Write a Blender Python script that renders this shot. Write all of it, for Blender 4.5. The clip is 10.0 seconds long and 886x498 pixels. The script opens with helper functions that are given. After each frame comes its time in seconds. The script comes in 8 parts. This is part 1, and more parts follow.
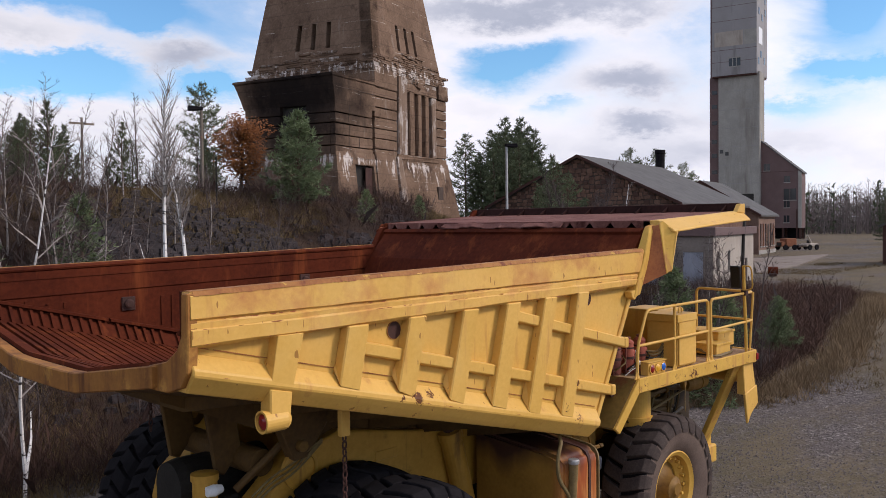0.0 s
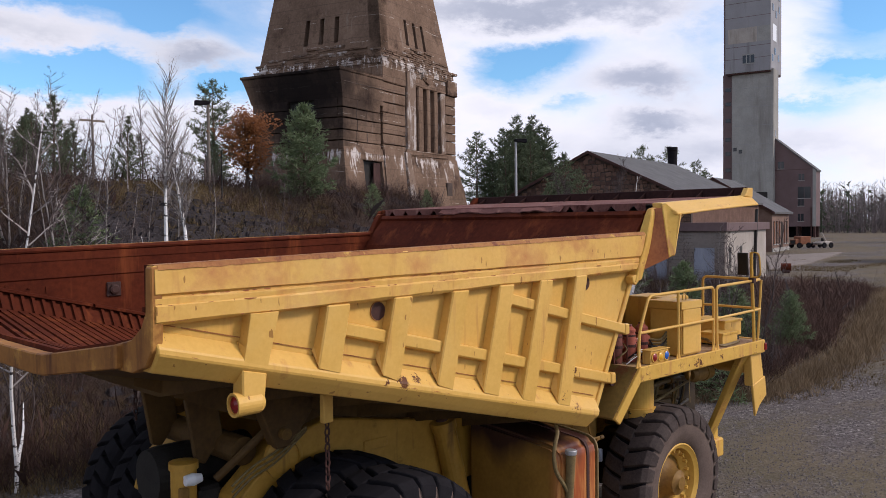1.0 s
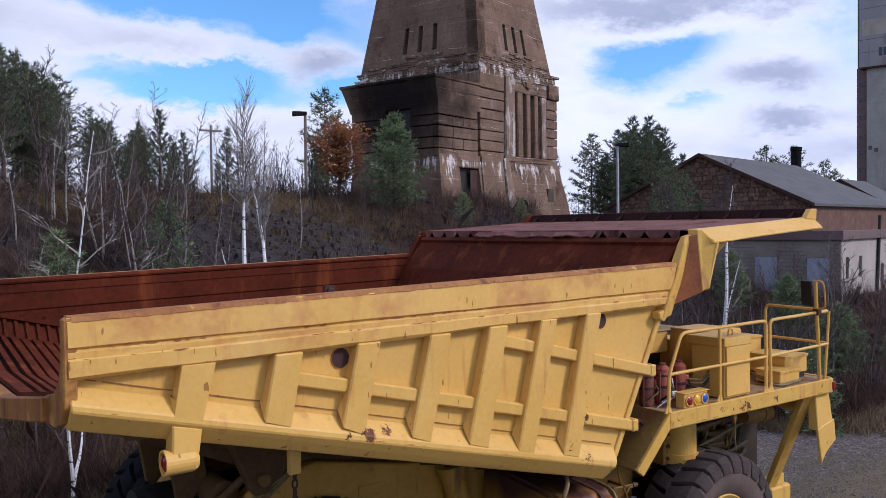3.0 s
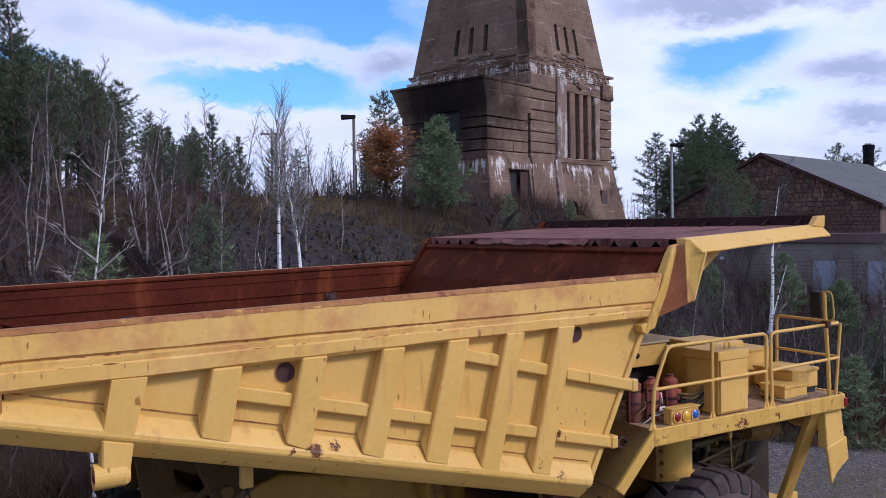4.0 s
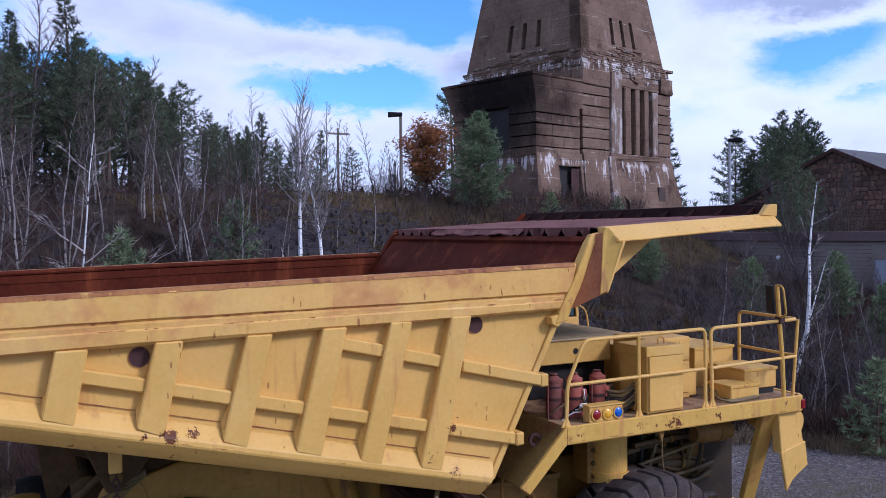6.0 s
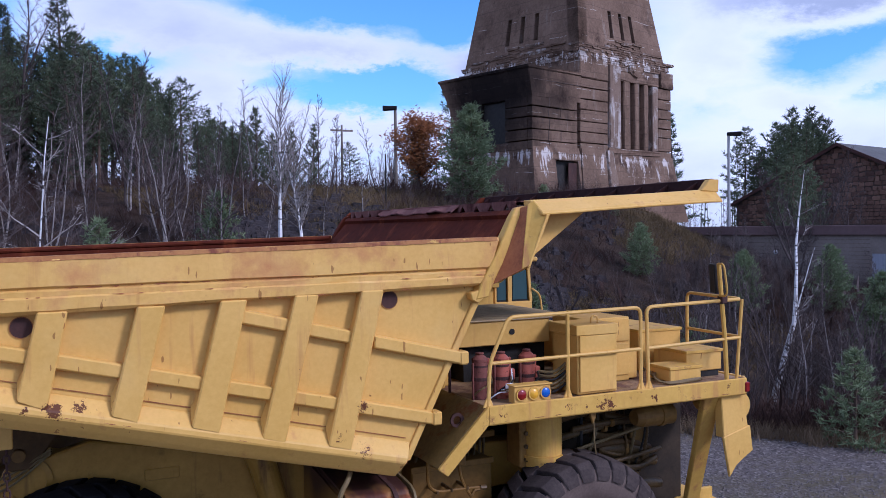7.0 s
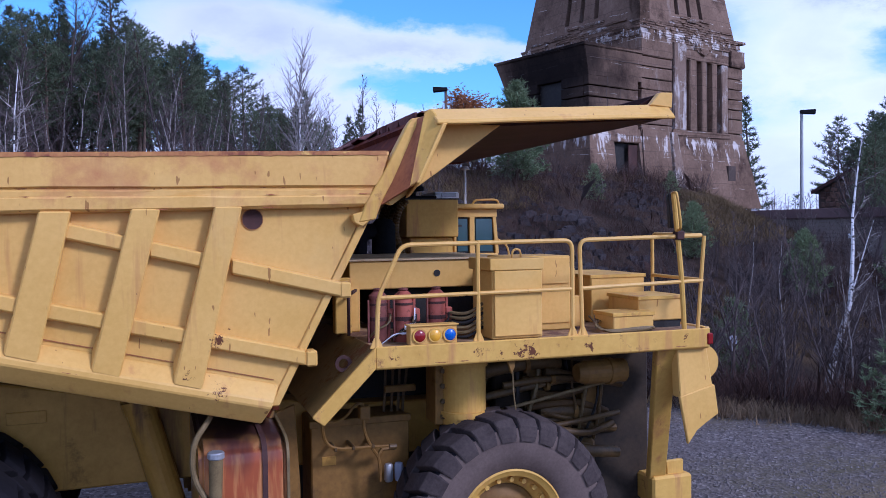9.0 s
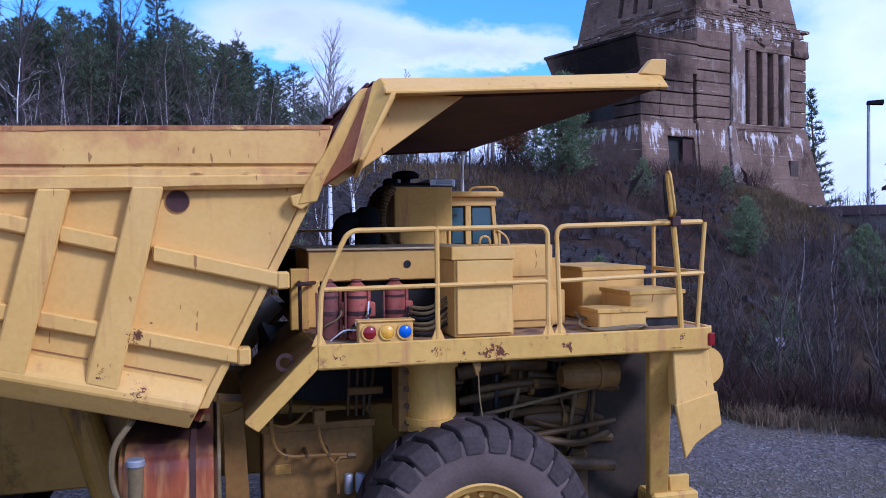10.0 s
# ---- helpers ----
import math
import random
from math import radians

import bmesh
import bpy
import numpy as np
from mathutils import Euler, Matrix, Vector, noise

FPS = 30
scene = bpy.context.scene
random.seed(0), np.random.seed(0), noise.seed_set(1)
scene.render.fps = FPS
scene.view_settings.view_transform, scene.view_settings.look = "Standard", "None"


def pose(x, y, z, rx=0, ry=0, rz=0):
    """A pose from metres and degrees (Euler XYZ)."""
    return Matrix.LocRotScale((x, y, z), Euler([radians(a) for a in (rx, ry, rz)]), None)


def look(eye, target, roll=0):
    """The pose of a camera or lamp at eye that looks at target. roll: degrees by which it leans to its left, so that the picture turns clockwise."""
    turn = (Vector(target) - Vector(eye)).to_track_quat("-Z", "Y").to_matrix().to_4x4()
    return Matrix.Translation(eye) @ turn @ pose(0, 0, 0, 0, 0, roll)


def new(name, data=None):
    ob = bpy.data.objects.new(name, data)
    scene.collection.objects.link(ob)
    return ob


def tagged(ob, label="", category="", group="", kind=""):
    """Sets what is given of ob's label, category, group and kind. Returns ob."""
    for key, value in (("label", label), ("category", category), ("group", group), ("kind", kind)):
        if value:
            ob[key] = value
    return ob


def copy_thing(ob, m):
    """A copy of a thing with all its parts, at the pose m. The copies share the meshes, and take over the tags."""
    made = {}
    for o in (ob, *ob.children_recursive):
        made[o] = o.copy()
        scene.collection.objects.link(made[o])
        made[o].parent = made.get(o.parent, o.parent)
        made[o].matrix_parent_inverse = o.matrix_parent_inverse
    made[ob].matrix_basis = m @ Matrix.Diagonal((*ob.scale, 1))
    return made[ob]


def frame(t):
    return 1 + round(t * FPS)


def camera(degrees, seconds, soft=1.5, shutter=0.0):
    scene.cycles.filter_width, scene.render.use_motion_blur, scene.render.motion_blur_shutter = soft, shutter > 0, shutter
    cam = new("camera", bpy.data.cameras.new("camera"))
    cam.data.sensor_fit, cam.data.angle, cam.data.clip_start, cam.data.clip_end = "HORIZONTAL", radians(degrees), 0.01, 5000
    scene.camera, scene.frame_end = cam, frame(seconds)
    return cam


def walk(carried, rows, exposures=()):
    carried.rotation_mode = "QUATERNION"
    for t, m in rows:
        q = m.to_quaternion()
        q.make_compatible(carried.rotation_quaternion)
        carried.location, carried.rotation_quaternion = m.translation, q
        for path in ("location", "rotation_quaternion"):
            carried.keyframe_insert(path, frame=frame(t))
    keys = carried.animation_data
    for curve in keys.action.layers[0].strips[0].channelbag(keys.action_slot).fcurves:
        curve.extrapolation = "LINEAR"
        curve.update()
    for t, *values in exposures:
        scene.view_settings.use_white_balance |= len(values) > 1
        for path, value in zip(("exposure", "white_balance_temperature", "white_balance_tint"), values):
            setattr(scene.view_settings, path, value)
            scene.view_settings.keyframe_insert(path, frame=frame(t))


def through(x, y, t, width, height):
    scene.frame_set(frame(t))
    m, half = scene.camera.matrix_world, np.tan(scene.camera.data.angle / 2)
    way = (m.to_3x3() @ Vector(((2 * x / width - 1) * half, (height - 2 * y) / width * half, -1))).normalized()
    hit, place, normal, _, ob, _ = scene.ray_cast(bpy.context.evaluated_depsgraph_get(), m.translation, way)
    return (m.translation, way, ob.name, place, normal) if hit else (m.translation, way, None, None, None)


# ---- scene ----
cam = camera(55.1, 10.0, soft=0.7)
METRES, EYE, TILT, LEAN, TURN = 11.0, 5.57, -1.7, 0.6, -45.0
ROWS = [
    (0.0, 0.0, 0.0, 0.0, 0.0, 0.0, -0.0),
    (0.5, 0.0174, 0.0231, -0.0083, 0.03, -0.02, -0.04),
    (1.0, 0.0247, 0.0419, -0.0214, 0.84, -0.04, -0.06),
    (1.5, 0.0512, 0.0788, -0.0115, 2.07, -0.01, -0.09),
    (2.0, 0.0836, 0.1068, 0.0042, 3.8, -0.0, -0.11),
    (2.5, 0.1133, 0.1131, 0.0087, 6.25, 0.04, -0.13),
    (4.0, 0.2549, 0.1614, 0.0249, 13.42, 0.12, -0.17),
    (4.5, 0.2949, 0.1829, 0.0247, 14.72, 0.1, -0.22),
    (5.0, 0.3319, 0.2074, 0.024, 15.42, 0.11, -0.25),
    (6.5, 0.4786, 0.2659, 0.0022, 19.84, 0.06, -0.51),
    (7.0, 0.517, 0.3031, -0.0133, 19.8, 0.04, -0.49),
    (7.5, 0.5584, 0.353, -0.0365, 20.78, 0.01, -0.49),
    (8.0, 0.591, 0.3919, -0.0564, 22.0, -0.02, -0.52),
    (8.5, 0.6218, 0.44, -0.07, 23.28, -0.07, -0.63),
    (9.0, 0.6456, 0.4893, -0.0857, 25.61, -0.1, -0.64),
    (9.5, 0.6619, 0.5416, -0.0904, 26.87, -0.11, -0.64),
    (10.0, 0.6881, 0.6095, -0.0959, 29.89, -0.15, -0.72),
]
walk(cam, [(t, pose(-9.0, -10.03, EYE, TILT, LEAN, TURN) @ pose(METRES * x, METRES * y, METRES * z, 90 + pitch, roll, yaw)) for t, x, y, z, yaw, pitch, roll in ROWS],
     exposures=[(0.0, -0.13, 6850.0, 21.5), (2.0, -0.14, 6300.0, 23.5), (5.0, -0.16, 5400.0, 28.0), (7.5, -0.15, 5200.0, 31.0), (9.5, -0.05, 4850.0, 33.5), (10.0, -0.02, 4760.0, 33.5)])

# ---------------------------------------------------------------- world and sun
SUN_ELEV, SUN_AZ = 34.0, -52.0          # azimuth from +x, counter-clockwise, of the place the light comes from
world = bpy.data.worlds.new("world")
scene.world = world
world.use_nodes = True


class Nodes:
    """Short ways to add and join shader nodes."""

    def __init__(self, tree):
        self.t = tree

    def add(self, kind, **values):
        n = self.t.nodes.new(kind)
        for k, v in values.items():
            setattr(n, k, v)
        return n

    def join(self, a, b):
        self.t.links.new(a, b)

    def math(self, op, a, b=0.0, c=None, clamp=False):
        n = self.add("ShaderNodeMath", operation=op, use_clamp=clamp)
        for i, v in enumerate((a, b, c)):
            if v is None:
                continue
            if isinstance(v, (int, float)):
                n.inputs[i].default_value = v
            else:
                self.join(v, n.inputs[i])
        return n.outputs[0]

    def ramp(self, fac, stops):
        n = self.add("ShaderNodeValToRGB")
        els = n.color_ramp.elements
        while len(els) < len(stops):
            els.new(0.5)
        for e, (p, c) in zip(els, stops):
            e.position = p
            e.color = (c, c, c, 1) if isinstance(c, (int, float)) else (*c, 1)
        self.join(fac, n.inputs[0])
        return n.outputs[0]

    def noise(self, vec, scale, detail=4.0, rough=0.55, dist=0.0):
        n = self.add("ShaderNodeTexNoise")
        n.inputs["Scale"].default_value = scale
        n.inputs["Detail"].default_value = detail
        n.inputs["Roughness"].default_value = rough
        n.inputs["Distortion"].default_value = dist
        if vec is not None:
            self.join(vec, n.inputs["Vector"])
        return n.outputs["Fac"]

    def mix(self, fac, a, b):
        n = self.add("ShaderNodeMix", data_type="RGBA")
        for sock, v in ((n.inputs[0], fac), (n.inputs[6], a), (n.inputs[7], b)):
            if isinstance(v, (int, float)):
                sock.default_value = v
            elif isinstance(v, tuple):
                sock.default_value = (*v, 1)
            else:
                self.join(v, sock)
        return n.outputs[2]

    def scaled(self, vec, sx, sy, sz):
        n = self.add("ShaderNodeMapping")
        n.inputs["Scale"].default_value = (sx, sy, sz)
        self.join(vec, n.inputs["Vector"])
        return n.outputs[0]


w = Nodes(world.node_tree)
world.node_tree.nodes.clear()
w_out = w.add("ShaderNodeOutputWorld")
w_bg = w.add("ShaderNodeBackground")
w_sky = w.add("ShaderNodeTexSky", sky_type="NISHITA", sun_disc=False)
w_sky.sun_elevation, w_sky.sun_rotation = radians(SUN_ELEV), radians(90 - SUN_AZ)
w_sky.air_density, w_sky.dust_density, w_sky.ozone_density = 1.0, 0.3, 2.5
w_tc = w.add("ShaderNodeTexCoord")
w_sep = w.add("ShaderNodeSeparateXYZ")
w.join(w_tc.outputs["Generated"], w_sep.inputs[0])
w_map = w.add("ShaderNodeMapping")
w_map.inputs["Scale"].default_value = (1.0, 1.0, 2.1)
w_map.inputs["Location"].default_value = (0.35, 0.1, 0.25)
w.join(w_tc.outputs["Generated"], w_map.inputs["Vector"])
puffs = w.noise(w_map.outputs[0], 3.1, 10.0, 0.57, 0.35)
wisp = w.noise(w_map.outputs[0], 8.0, 10.0, 0.66)
heading = w.math("ADD", w.math("MULTIPLY", w.math("ARCTAN2", w_sep.outputs[1], w_sep.outputs[0]), 57.296), w.math("MULTIPLY", w.math("SUBTRACT", puffs, 0.5), 9.0))
rise = w.math("ADD", w.math("MULTIPLY", w.math("ARCSINE", w_sep.outputs[2]), 57.296), w.math("MULTIPLY", w.math("SUBTRACT", wisp, 0.5), 5.0))


def bank(az, el, wide, tall, amount):
    """A cloud (or, below zero, a gap) round one heading and height in the sky."""
    a = w.math("DIVIDE", w.math("SUBTRACT", heading, az), wide)
    e = w.math("DIVIDE", w.math("SUBTRACT", rise, el), tall)
    r = w.math("ADD", w.math("MULTIPLY", a, a), w.math("MULTIPLY", e, e))
    return w.math("MULTIPLY", w.math("POWER", 2.718, w.math("MULTIPLY", r, -1.0)), amount)


def total(items):
    acc = items[0]
    for q in items[1:]:
        acc = w.math("ADD", acc, q)
    return acc


low_veil = w.ramp(w_sep.outputs[2], [(0.0, 0.22), (0.16, 0.0)])
CLEAR = ((40.5, 10.6, 3.6, 1.3), (18.3, 13.0, 1.4, 1.6), (18.5, 9.0, 2.2, 0.7), (69.0, 10.0, 4.0, 0.7), (63.2, 13.4, 2.2, 1.2),
         (71.0, 8.9, 6.5, 0.8), (71.5, 14.6, 6.5, 1.1), (88.0, 10.6, 4.0, 0.9), (59.0, 8.8, 2.0, 0.8), (96.0, 13.0, 4.0, 2.0))
HEAPED = ((85.0, 13.2, 4.5, 1.2), (78.0, 12.2, 4.5, 1.1), (70.0, 11.9, 5.0, 1.0), (61.0, 11.2, 3.5, 1.3), (81.0, 9.0, 3.0, 1.2), (75.0, 7.0, 6.0, 1.2), (66.0, 6.6, 7.0, 1.2),
          (47.5, 10.5, 3.0, 3.0), (43.5, 13.9, 6.0, 0.9), (34.0, 13.6, 6.0, 1.0), (33.5, 9.5, 4.2, 1.2), (32.5, 6.9, 2.6, 0.6), (43.0, 7.9, 2.4, 0.8), (23.5, 11.0, 3.2, 3.0), (55.0, 8.5, 3.5, 1.5), (28.0, 4.6, 20.0, 1.2))
shapes = total([bank(*q, -0.42) for q in CLEAR] + [bank(38.5, 7.5, 2.6, 0.5, -0.14), bank(22.5, 7.1, 2.6, 0.5, -0.16), bank(74.0, 10.3, 3.0, 0.6, -0.12)] + [bank(*q, 0.26) for q in HEAPED])
density = w.math("ADD", w.math("ADD", w.math("ADD", w.math("MULTIPLY", puffs, 0.85), 0.055), w.math("MULTIPLY", w.math("SUBTRACT", wisp, 0.5), 0.34)), w.math("ADD", low_veil, shapes))
cover = w.ramp(density, [(0.28, 0.0), (0.40, 0.28), (0.52, 0.78), (0.64, 1.0)])
core = w.noise(w.scaled(w_map.outputs[0], 1.0, 1.0, 1.25), 4.6, 6.0, 0.5, 0.3)
shade = total([bank(*q) for q in ((33.5, 9.2, 4.0, 1.1, 0.24), (32.0, 6.8, 2.6, 0.6, 0.20), (36.0, 14.0, 7.0, 0.9, 0.18), (43.5, 14.2, 5.0, 0.8, 0.18), (61.0, 10.8, 3.2, 1.1, 0.24), (75.0, 11.6, 6.0, 0.6, 0.06), (22.5, 11.5, 3.0, 3.0, -0.12), (70.0, 6.8, 16.0, 1.8, -0.12), (47.5, 8.0, 4.0, 2.0, -0.12))])
under = w.ramp(w.math("ADD", w.math("ADD", w.math("MULTIPLY", density, 0.45), w.math("MULTIPLY", core, 0.5)), shade), [(0.46, (1.16, 1.25, 1.36)), (0.60, (0.98, 1.08, 1.19)), (0.80, (0.58, 0.68, 0.83)), (1.0, (0.40, 0.50, 0.65))])
blue = w.add("ShaderNodeMix", data_type="RGBA", blend_type="MULTIPLY")
blue.inputs[0].default_value = 1.0
w.join(w_sky.outputs[0], blue.inputs[6])
blue.inputs[7].default_value = (0.128, 0.208, 0.240, 1)
# clouds shine more towards the sun's side
lit = w.add("ShaderNodeVectorMath", operation="SCALE")
w.join(under, lit.inputs[0])
w.join(w.math("MINIMUM", w.math("MAXIMUM", w.math("SUBTRACT", 1.22, w.math("MULTIPLY", heading, 0.0034)), 0.93), 1.2), lit.inputs["Scale"])
w.join(w.mix(cover, blue.outputs[2], lit.outputs[0]), w_bg.inputs[0])
w_bg.inputs[1].default_value = 0.80
w.join(w_bg.outputs[0], w_out.inputs[0])

sun_data = bpy.data.lights.new("sun", "SUN")
sun_data.energy, sun_data.angle, sun_data.color = 2.65, radians(11), (1.0, 0.95, 0.86)
sun = new("sun", sun_data)
sx, sy = math.cos(radians(SUN_AZ)), math.sin(radians(SUN_AZ))
sun.matrix_world = look((sx * 60, sy * 60, 60 * math.tan(radians(SUN_ELEV))), (0, 0, 0))

# ---------------------------------------------------------------- materials


def surface(name, low, high, rough=0.8, scale=3.0, fine=40.0, bump=0.3, metal=0.0, depth=0.01, spots=None, streaks=None, extra=None, stretch=None):
    """Two scales of colour change and a fine relief. spots: (colour, scale, from, to); streaks: the same, drawn out downwards."""
    m = bpy.data.materials.new(name)
    m.use_nodes = True
    n = Nodes(m.node_tree)
    b = m.node_tree.nodes["Principled BSDF"]
    pos = n.add("ShaderNodeNewGeometry").outputs["Position"]
    if stretch:
        pos = n.scaled(pos, *stretch)
    big = n.noise(pos, scale, 5.0, 0.6)
    small = n.noise(pos, fine, 3.0, 0.6)
    both = n.math("ADD", n.math("MULTIPLY", big, 0.65), n.math("MULTIPLY", small, 0.35))
    col = n.mix(n.ramp(both, [(0.32, 0.0), (0.68, 1.0)]), low, high)
    rough_out = None
    if streaks:
        c, s, lo, hi = streaks
        f = n.ramp(n.noise(n.scaled(pos, 1, 1, 0.12), s, 5.0, 0.65), [(lo, 0.0), (hi, 1.0)])
        col = n.mix(f, col, c)
    if spots:
        c, s, lo, hi = spots
        f = n.ramp(n.noise(pos, s, 7.0, 0.7), [(lo, 0.0), (hi, 1.0)])
        col = n.mix(f, col, c)
        rough_out = n.math("ADD", n.math("MULTIPLY", f, 0.9 - rough), rough)
    if extra:
        col = extra(n, pos, col)
    n.join(col, b.inputs["Base Color"])
    b.inputs["Roughness"].default_value = rough
    if rough_out is not None:
        n.join(rough_out, b.inputs["Roughness"])
    b.inputs["Metallic"].default_value = metal
    b.inputs["Specular IOR Level"].default_value = 0.08 if rough > 0.8 else 0.28
    if bump:
        bp = n.add("ShaderNodeBump")
        bp.inputs["Strength"].default_value = bump
        bp.inputs["Distance"].default_value = depth
        n.join(both, bp.inputs["Height"])
        n.join(bp.outputs[0], b.inputs["Normal"])
    return m


def scar(n, pos, col, centre, radius, grain, colour=(0.115, 0.036, 0.010)):
    """A patch of flaked paint with a ragged outline round one place."""
    d = n.add("ShaderNodeVectorMath", operation="DISTANCE")
    n.join(pos, d.inputs[0])
    d.inputs[1].default_value = centre
    near = n.math("SUBTRACT", 1.0, n.math("DIVIDE", d.outputs["Value"], radius), clamp=True)
    f = n.math("SUBTRACT", n.noise(pos, grain, 6.0, 0.75), n.math("MULTIPLY", n.math("SUBTRACT", 1.0, near), 0.35))
    return n.mix(n.ramp(f, [(0.44, 0.0), (0.47, 1.0)]), col, colour)


def rust_runs(n, pos, col):
    f = n.ramp(n.noise(n.scaled(pos, 1.0, 1.0, 0.10), 7.0, 4.0, 0.6), [(0.60, 0.0), (0.74, 0.5)])
    col = n.mix(f, col, (0.42, 0.17, 0.05))
    pale = n.ramp(n.noise(pos, 0.7, 5.0, 0.65), [(0.52, 0.0), (0.68, 0.35)])
    col = n.mix(pale, col, (0.66, 0.435, 0.15))
    g = n.ramp(n.noise(pos, 3.3, 6.0, 0.7), [(0.715, 0.0), (0.73, 1.0)])
    col = n.mix(g, col, (0.15, 0.048, 0.013))
    ticks = n.ramp(n.noise(n.scaled(pos, 16.0, 16.0, 4.0), 1.0, 2.0, 0.5), [(0.715, 0.0), (0.73, 0.7)])
    col = n.mix(ticks, col, (0.20, 0.065, 0.014))
    for centre, radius, grain in (((-2.56, -3.2, 3.66), 0.26, 7.0), ((-2.36, -3.2, 3.62), 0.24, 8.0), ((-2.80, -3.2, 3.68), 0.13, 11.0), ((-2.16, -3.2, 3.60), 0.12, 11.0), ((0.43, -3.17, 2.90), 0.20, 26.0), ((0.42, -3.17, 3.38), 0.22, 26.0), ((0.12, -3.2, 3.05), 0.16, 9.0)):
        col = scar(n, pos, col, centre, radius, grain)
    return col


def deck_rust(n, pos, col):
    for centre, radius, grain in (((3.48, -3.2, 3.13), 0.24, 16.0), ((3.0, -3.2, 3.12), 0.16, 15.0), ((3.25, -3.2, 3.08), 0.14, 18.0), ((4.3, -3.2, 3.12), 0.16, 14.0), ((2.1, -3.2, 3.12), 0.14, 14.0), ((5.5, -3.2, 3.15), 0.13, 18.0), ((3.6, -3.2, 3.1), 0.22, 12.0)):
        col = scar(n, pos, col, centre, radius, grain)
    return col


YELLOW = surface("yellow_paint", (0.574, 0.323, 0.062), (0.698, 0.409, 0.102), 0.5, 0.9, 22.0, 0.25, depth=0.004, extra=rust_runs)
YELLOW_RAIL = surface("rust_washed_yellow_paint", (0.574, 0.319, 0.064), (0.700, 0.409, 0.106), 0.5, 1.1, 20.0, 0.3, depth=0.005, spots=((0.47, 0.195, 0.070), 1.3, 0.50, 0.70), extra=rust_runs)
YELLOW_OLD = surface("weathered_yellow_paint", (0.51, 0.284, 0.046), (0.65, 0.387, 0.078), 0.6, 1.6, 18.0, 0.3, depth=0.006,
                     spots=((0.22, 0.085, 0.04), 4.1, 0.60, 0.70), streaks=((0.42, 0.175, 0.06), 5.0, 0.54, 0.72), extra=deck_rust)
# grimy paint, darkened further for the shade below body, canopy and deck
YELLOW_DIRTY_DIM = surface("grimy_yellow_paint", (0.120, 0.058, 0.011), (0.27, 0.140, 0.028), 0.6, 1.0, 15.0, 0.3, depth=0.005,
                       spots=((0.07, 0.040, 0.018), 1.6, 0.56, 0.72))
YELLOW_FRAME = surface("oily_orange_yellow_paint", (0.34, 0.172, 0.024), (0.52, 0.285, 0.050), 0.5, 1.1, 15.0, 0.3, depth=0.005,
                       spots=((0.070, 0.036, 0.014), 1.3, 0.58, 0.72), streaks=((0.14, 0.066, 0.018), 2.6, 0.58, 0.72))
# grimy brown, made darker to hold the shade under the body
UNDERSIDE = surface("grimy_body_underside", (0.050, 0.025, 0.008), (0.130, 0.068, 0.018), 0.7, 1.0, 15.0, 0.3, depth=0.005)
RUST = surface("rusted_steel", (0.046, 0.0090, 0.0044), (0.122, 0.0255, 0.0102), 0.82, 0.8, 14.0, 0.4, depth=0.006,
               streaks=((0.20, 0.052, 0.017), 3.0, 0.54, 0.74))
RUST_ORANGE = surface("orange_surface_rust", (0.25, 0.075, 0.026), (0.42, 0.155, 0.052), 0.7, 2.2, 24.0, 0.4, depth=0.006, streaks=((0.15, 0.042, 0.018), 4.0, 0.55, 0.70))
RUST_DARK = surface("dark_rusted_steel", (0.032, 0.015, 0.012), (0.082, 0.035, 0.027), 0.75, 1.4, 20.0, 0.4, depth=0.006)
RUST_WORN = surface("worn_rusty_yellow_edge", (0.40, 0.185, 0.048), (0.22, 0.070, 0.022), 0.7, 3.0, 30.0, 0.6, depth=0.008,
                    spots=((0.55, 0.33, 0.08), 4.0, 0.60, 0.66), streaks=((0.16, 0.045, 0.018), 6.0, 0.56, 0.66))


LIP_DARK = surface("blackened_red_rust", (0.014, 0.0065, 0.006), (0.042, 0.017, 0.014), 0.85, 1.2, 16.0, 0.4, depth=0.006)
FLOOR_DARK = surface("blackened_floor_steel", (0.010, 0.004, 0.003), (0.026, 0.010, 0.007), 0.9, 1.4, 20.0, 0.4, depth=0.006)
TAIL_WORN = surface("scraped_orange_tail_paint", (0.20, 0.076, 0.017), (0.37, 0.158, 0.034), 0.6, 1.8, 16.0, 0.4, depth=0.006, spots=((0.50, 0.25, 0.060), 2.6, 0.56, 0.70), streaks=((0.10, 0.031, 0.010), 3.2, 0.50, 0.68))


def tank_tones(n, pos, col):
    """Rust runs on the tank's outer face and a darker top with an uneven edge."""
    sep = n.add("ShaderNodeSeparateXYZ")
    n.join(pos, sep.inputs[0])
    outer = n.ramp(n.math("MULTIPLY", sep.outputs[1], -0.1), [(0.285, 0.0), (0.300, 1.0)])
    runs = n.ramp(n.noise(n.scaled(pos, 1, 1, 0.12), 3.2, 5.0, 0.65), [(0.44, 0.0), (0.58, 1.0)])
    col = n.mix(n.math("MULTIPLY", outer, 0.85), col, n.mix(runs, (0.60, 0.27, 0.085), (0.30, 0.060, 0.022)))
    reach = n.math("ADD", sep.outputs[2], n.math("MULTIPLY", n.noise(n.scaled(pos, 1.6, 0.5, 0.06), 2.6, 3.0, 0.5), 0.9))
    return n.mix(n.ramp(n.math("SUBTRACT", reach, 2.2), [(0.32, 0.0), (0.66, 0.94)]), col, (0.034, 0.013, 0.016))


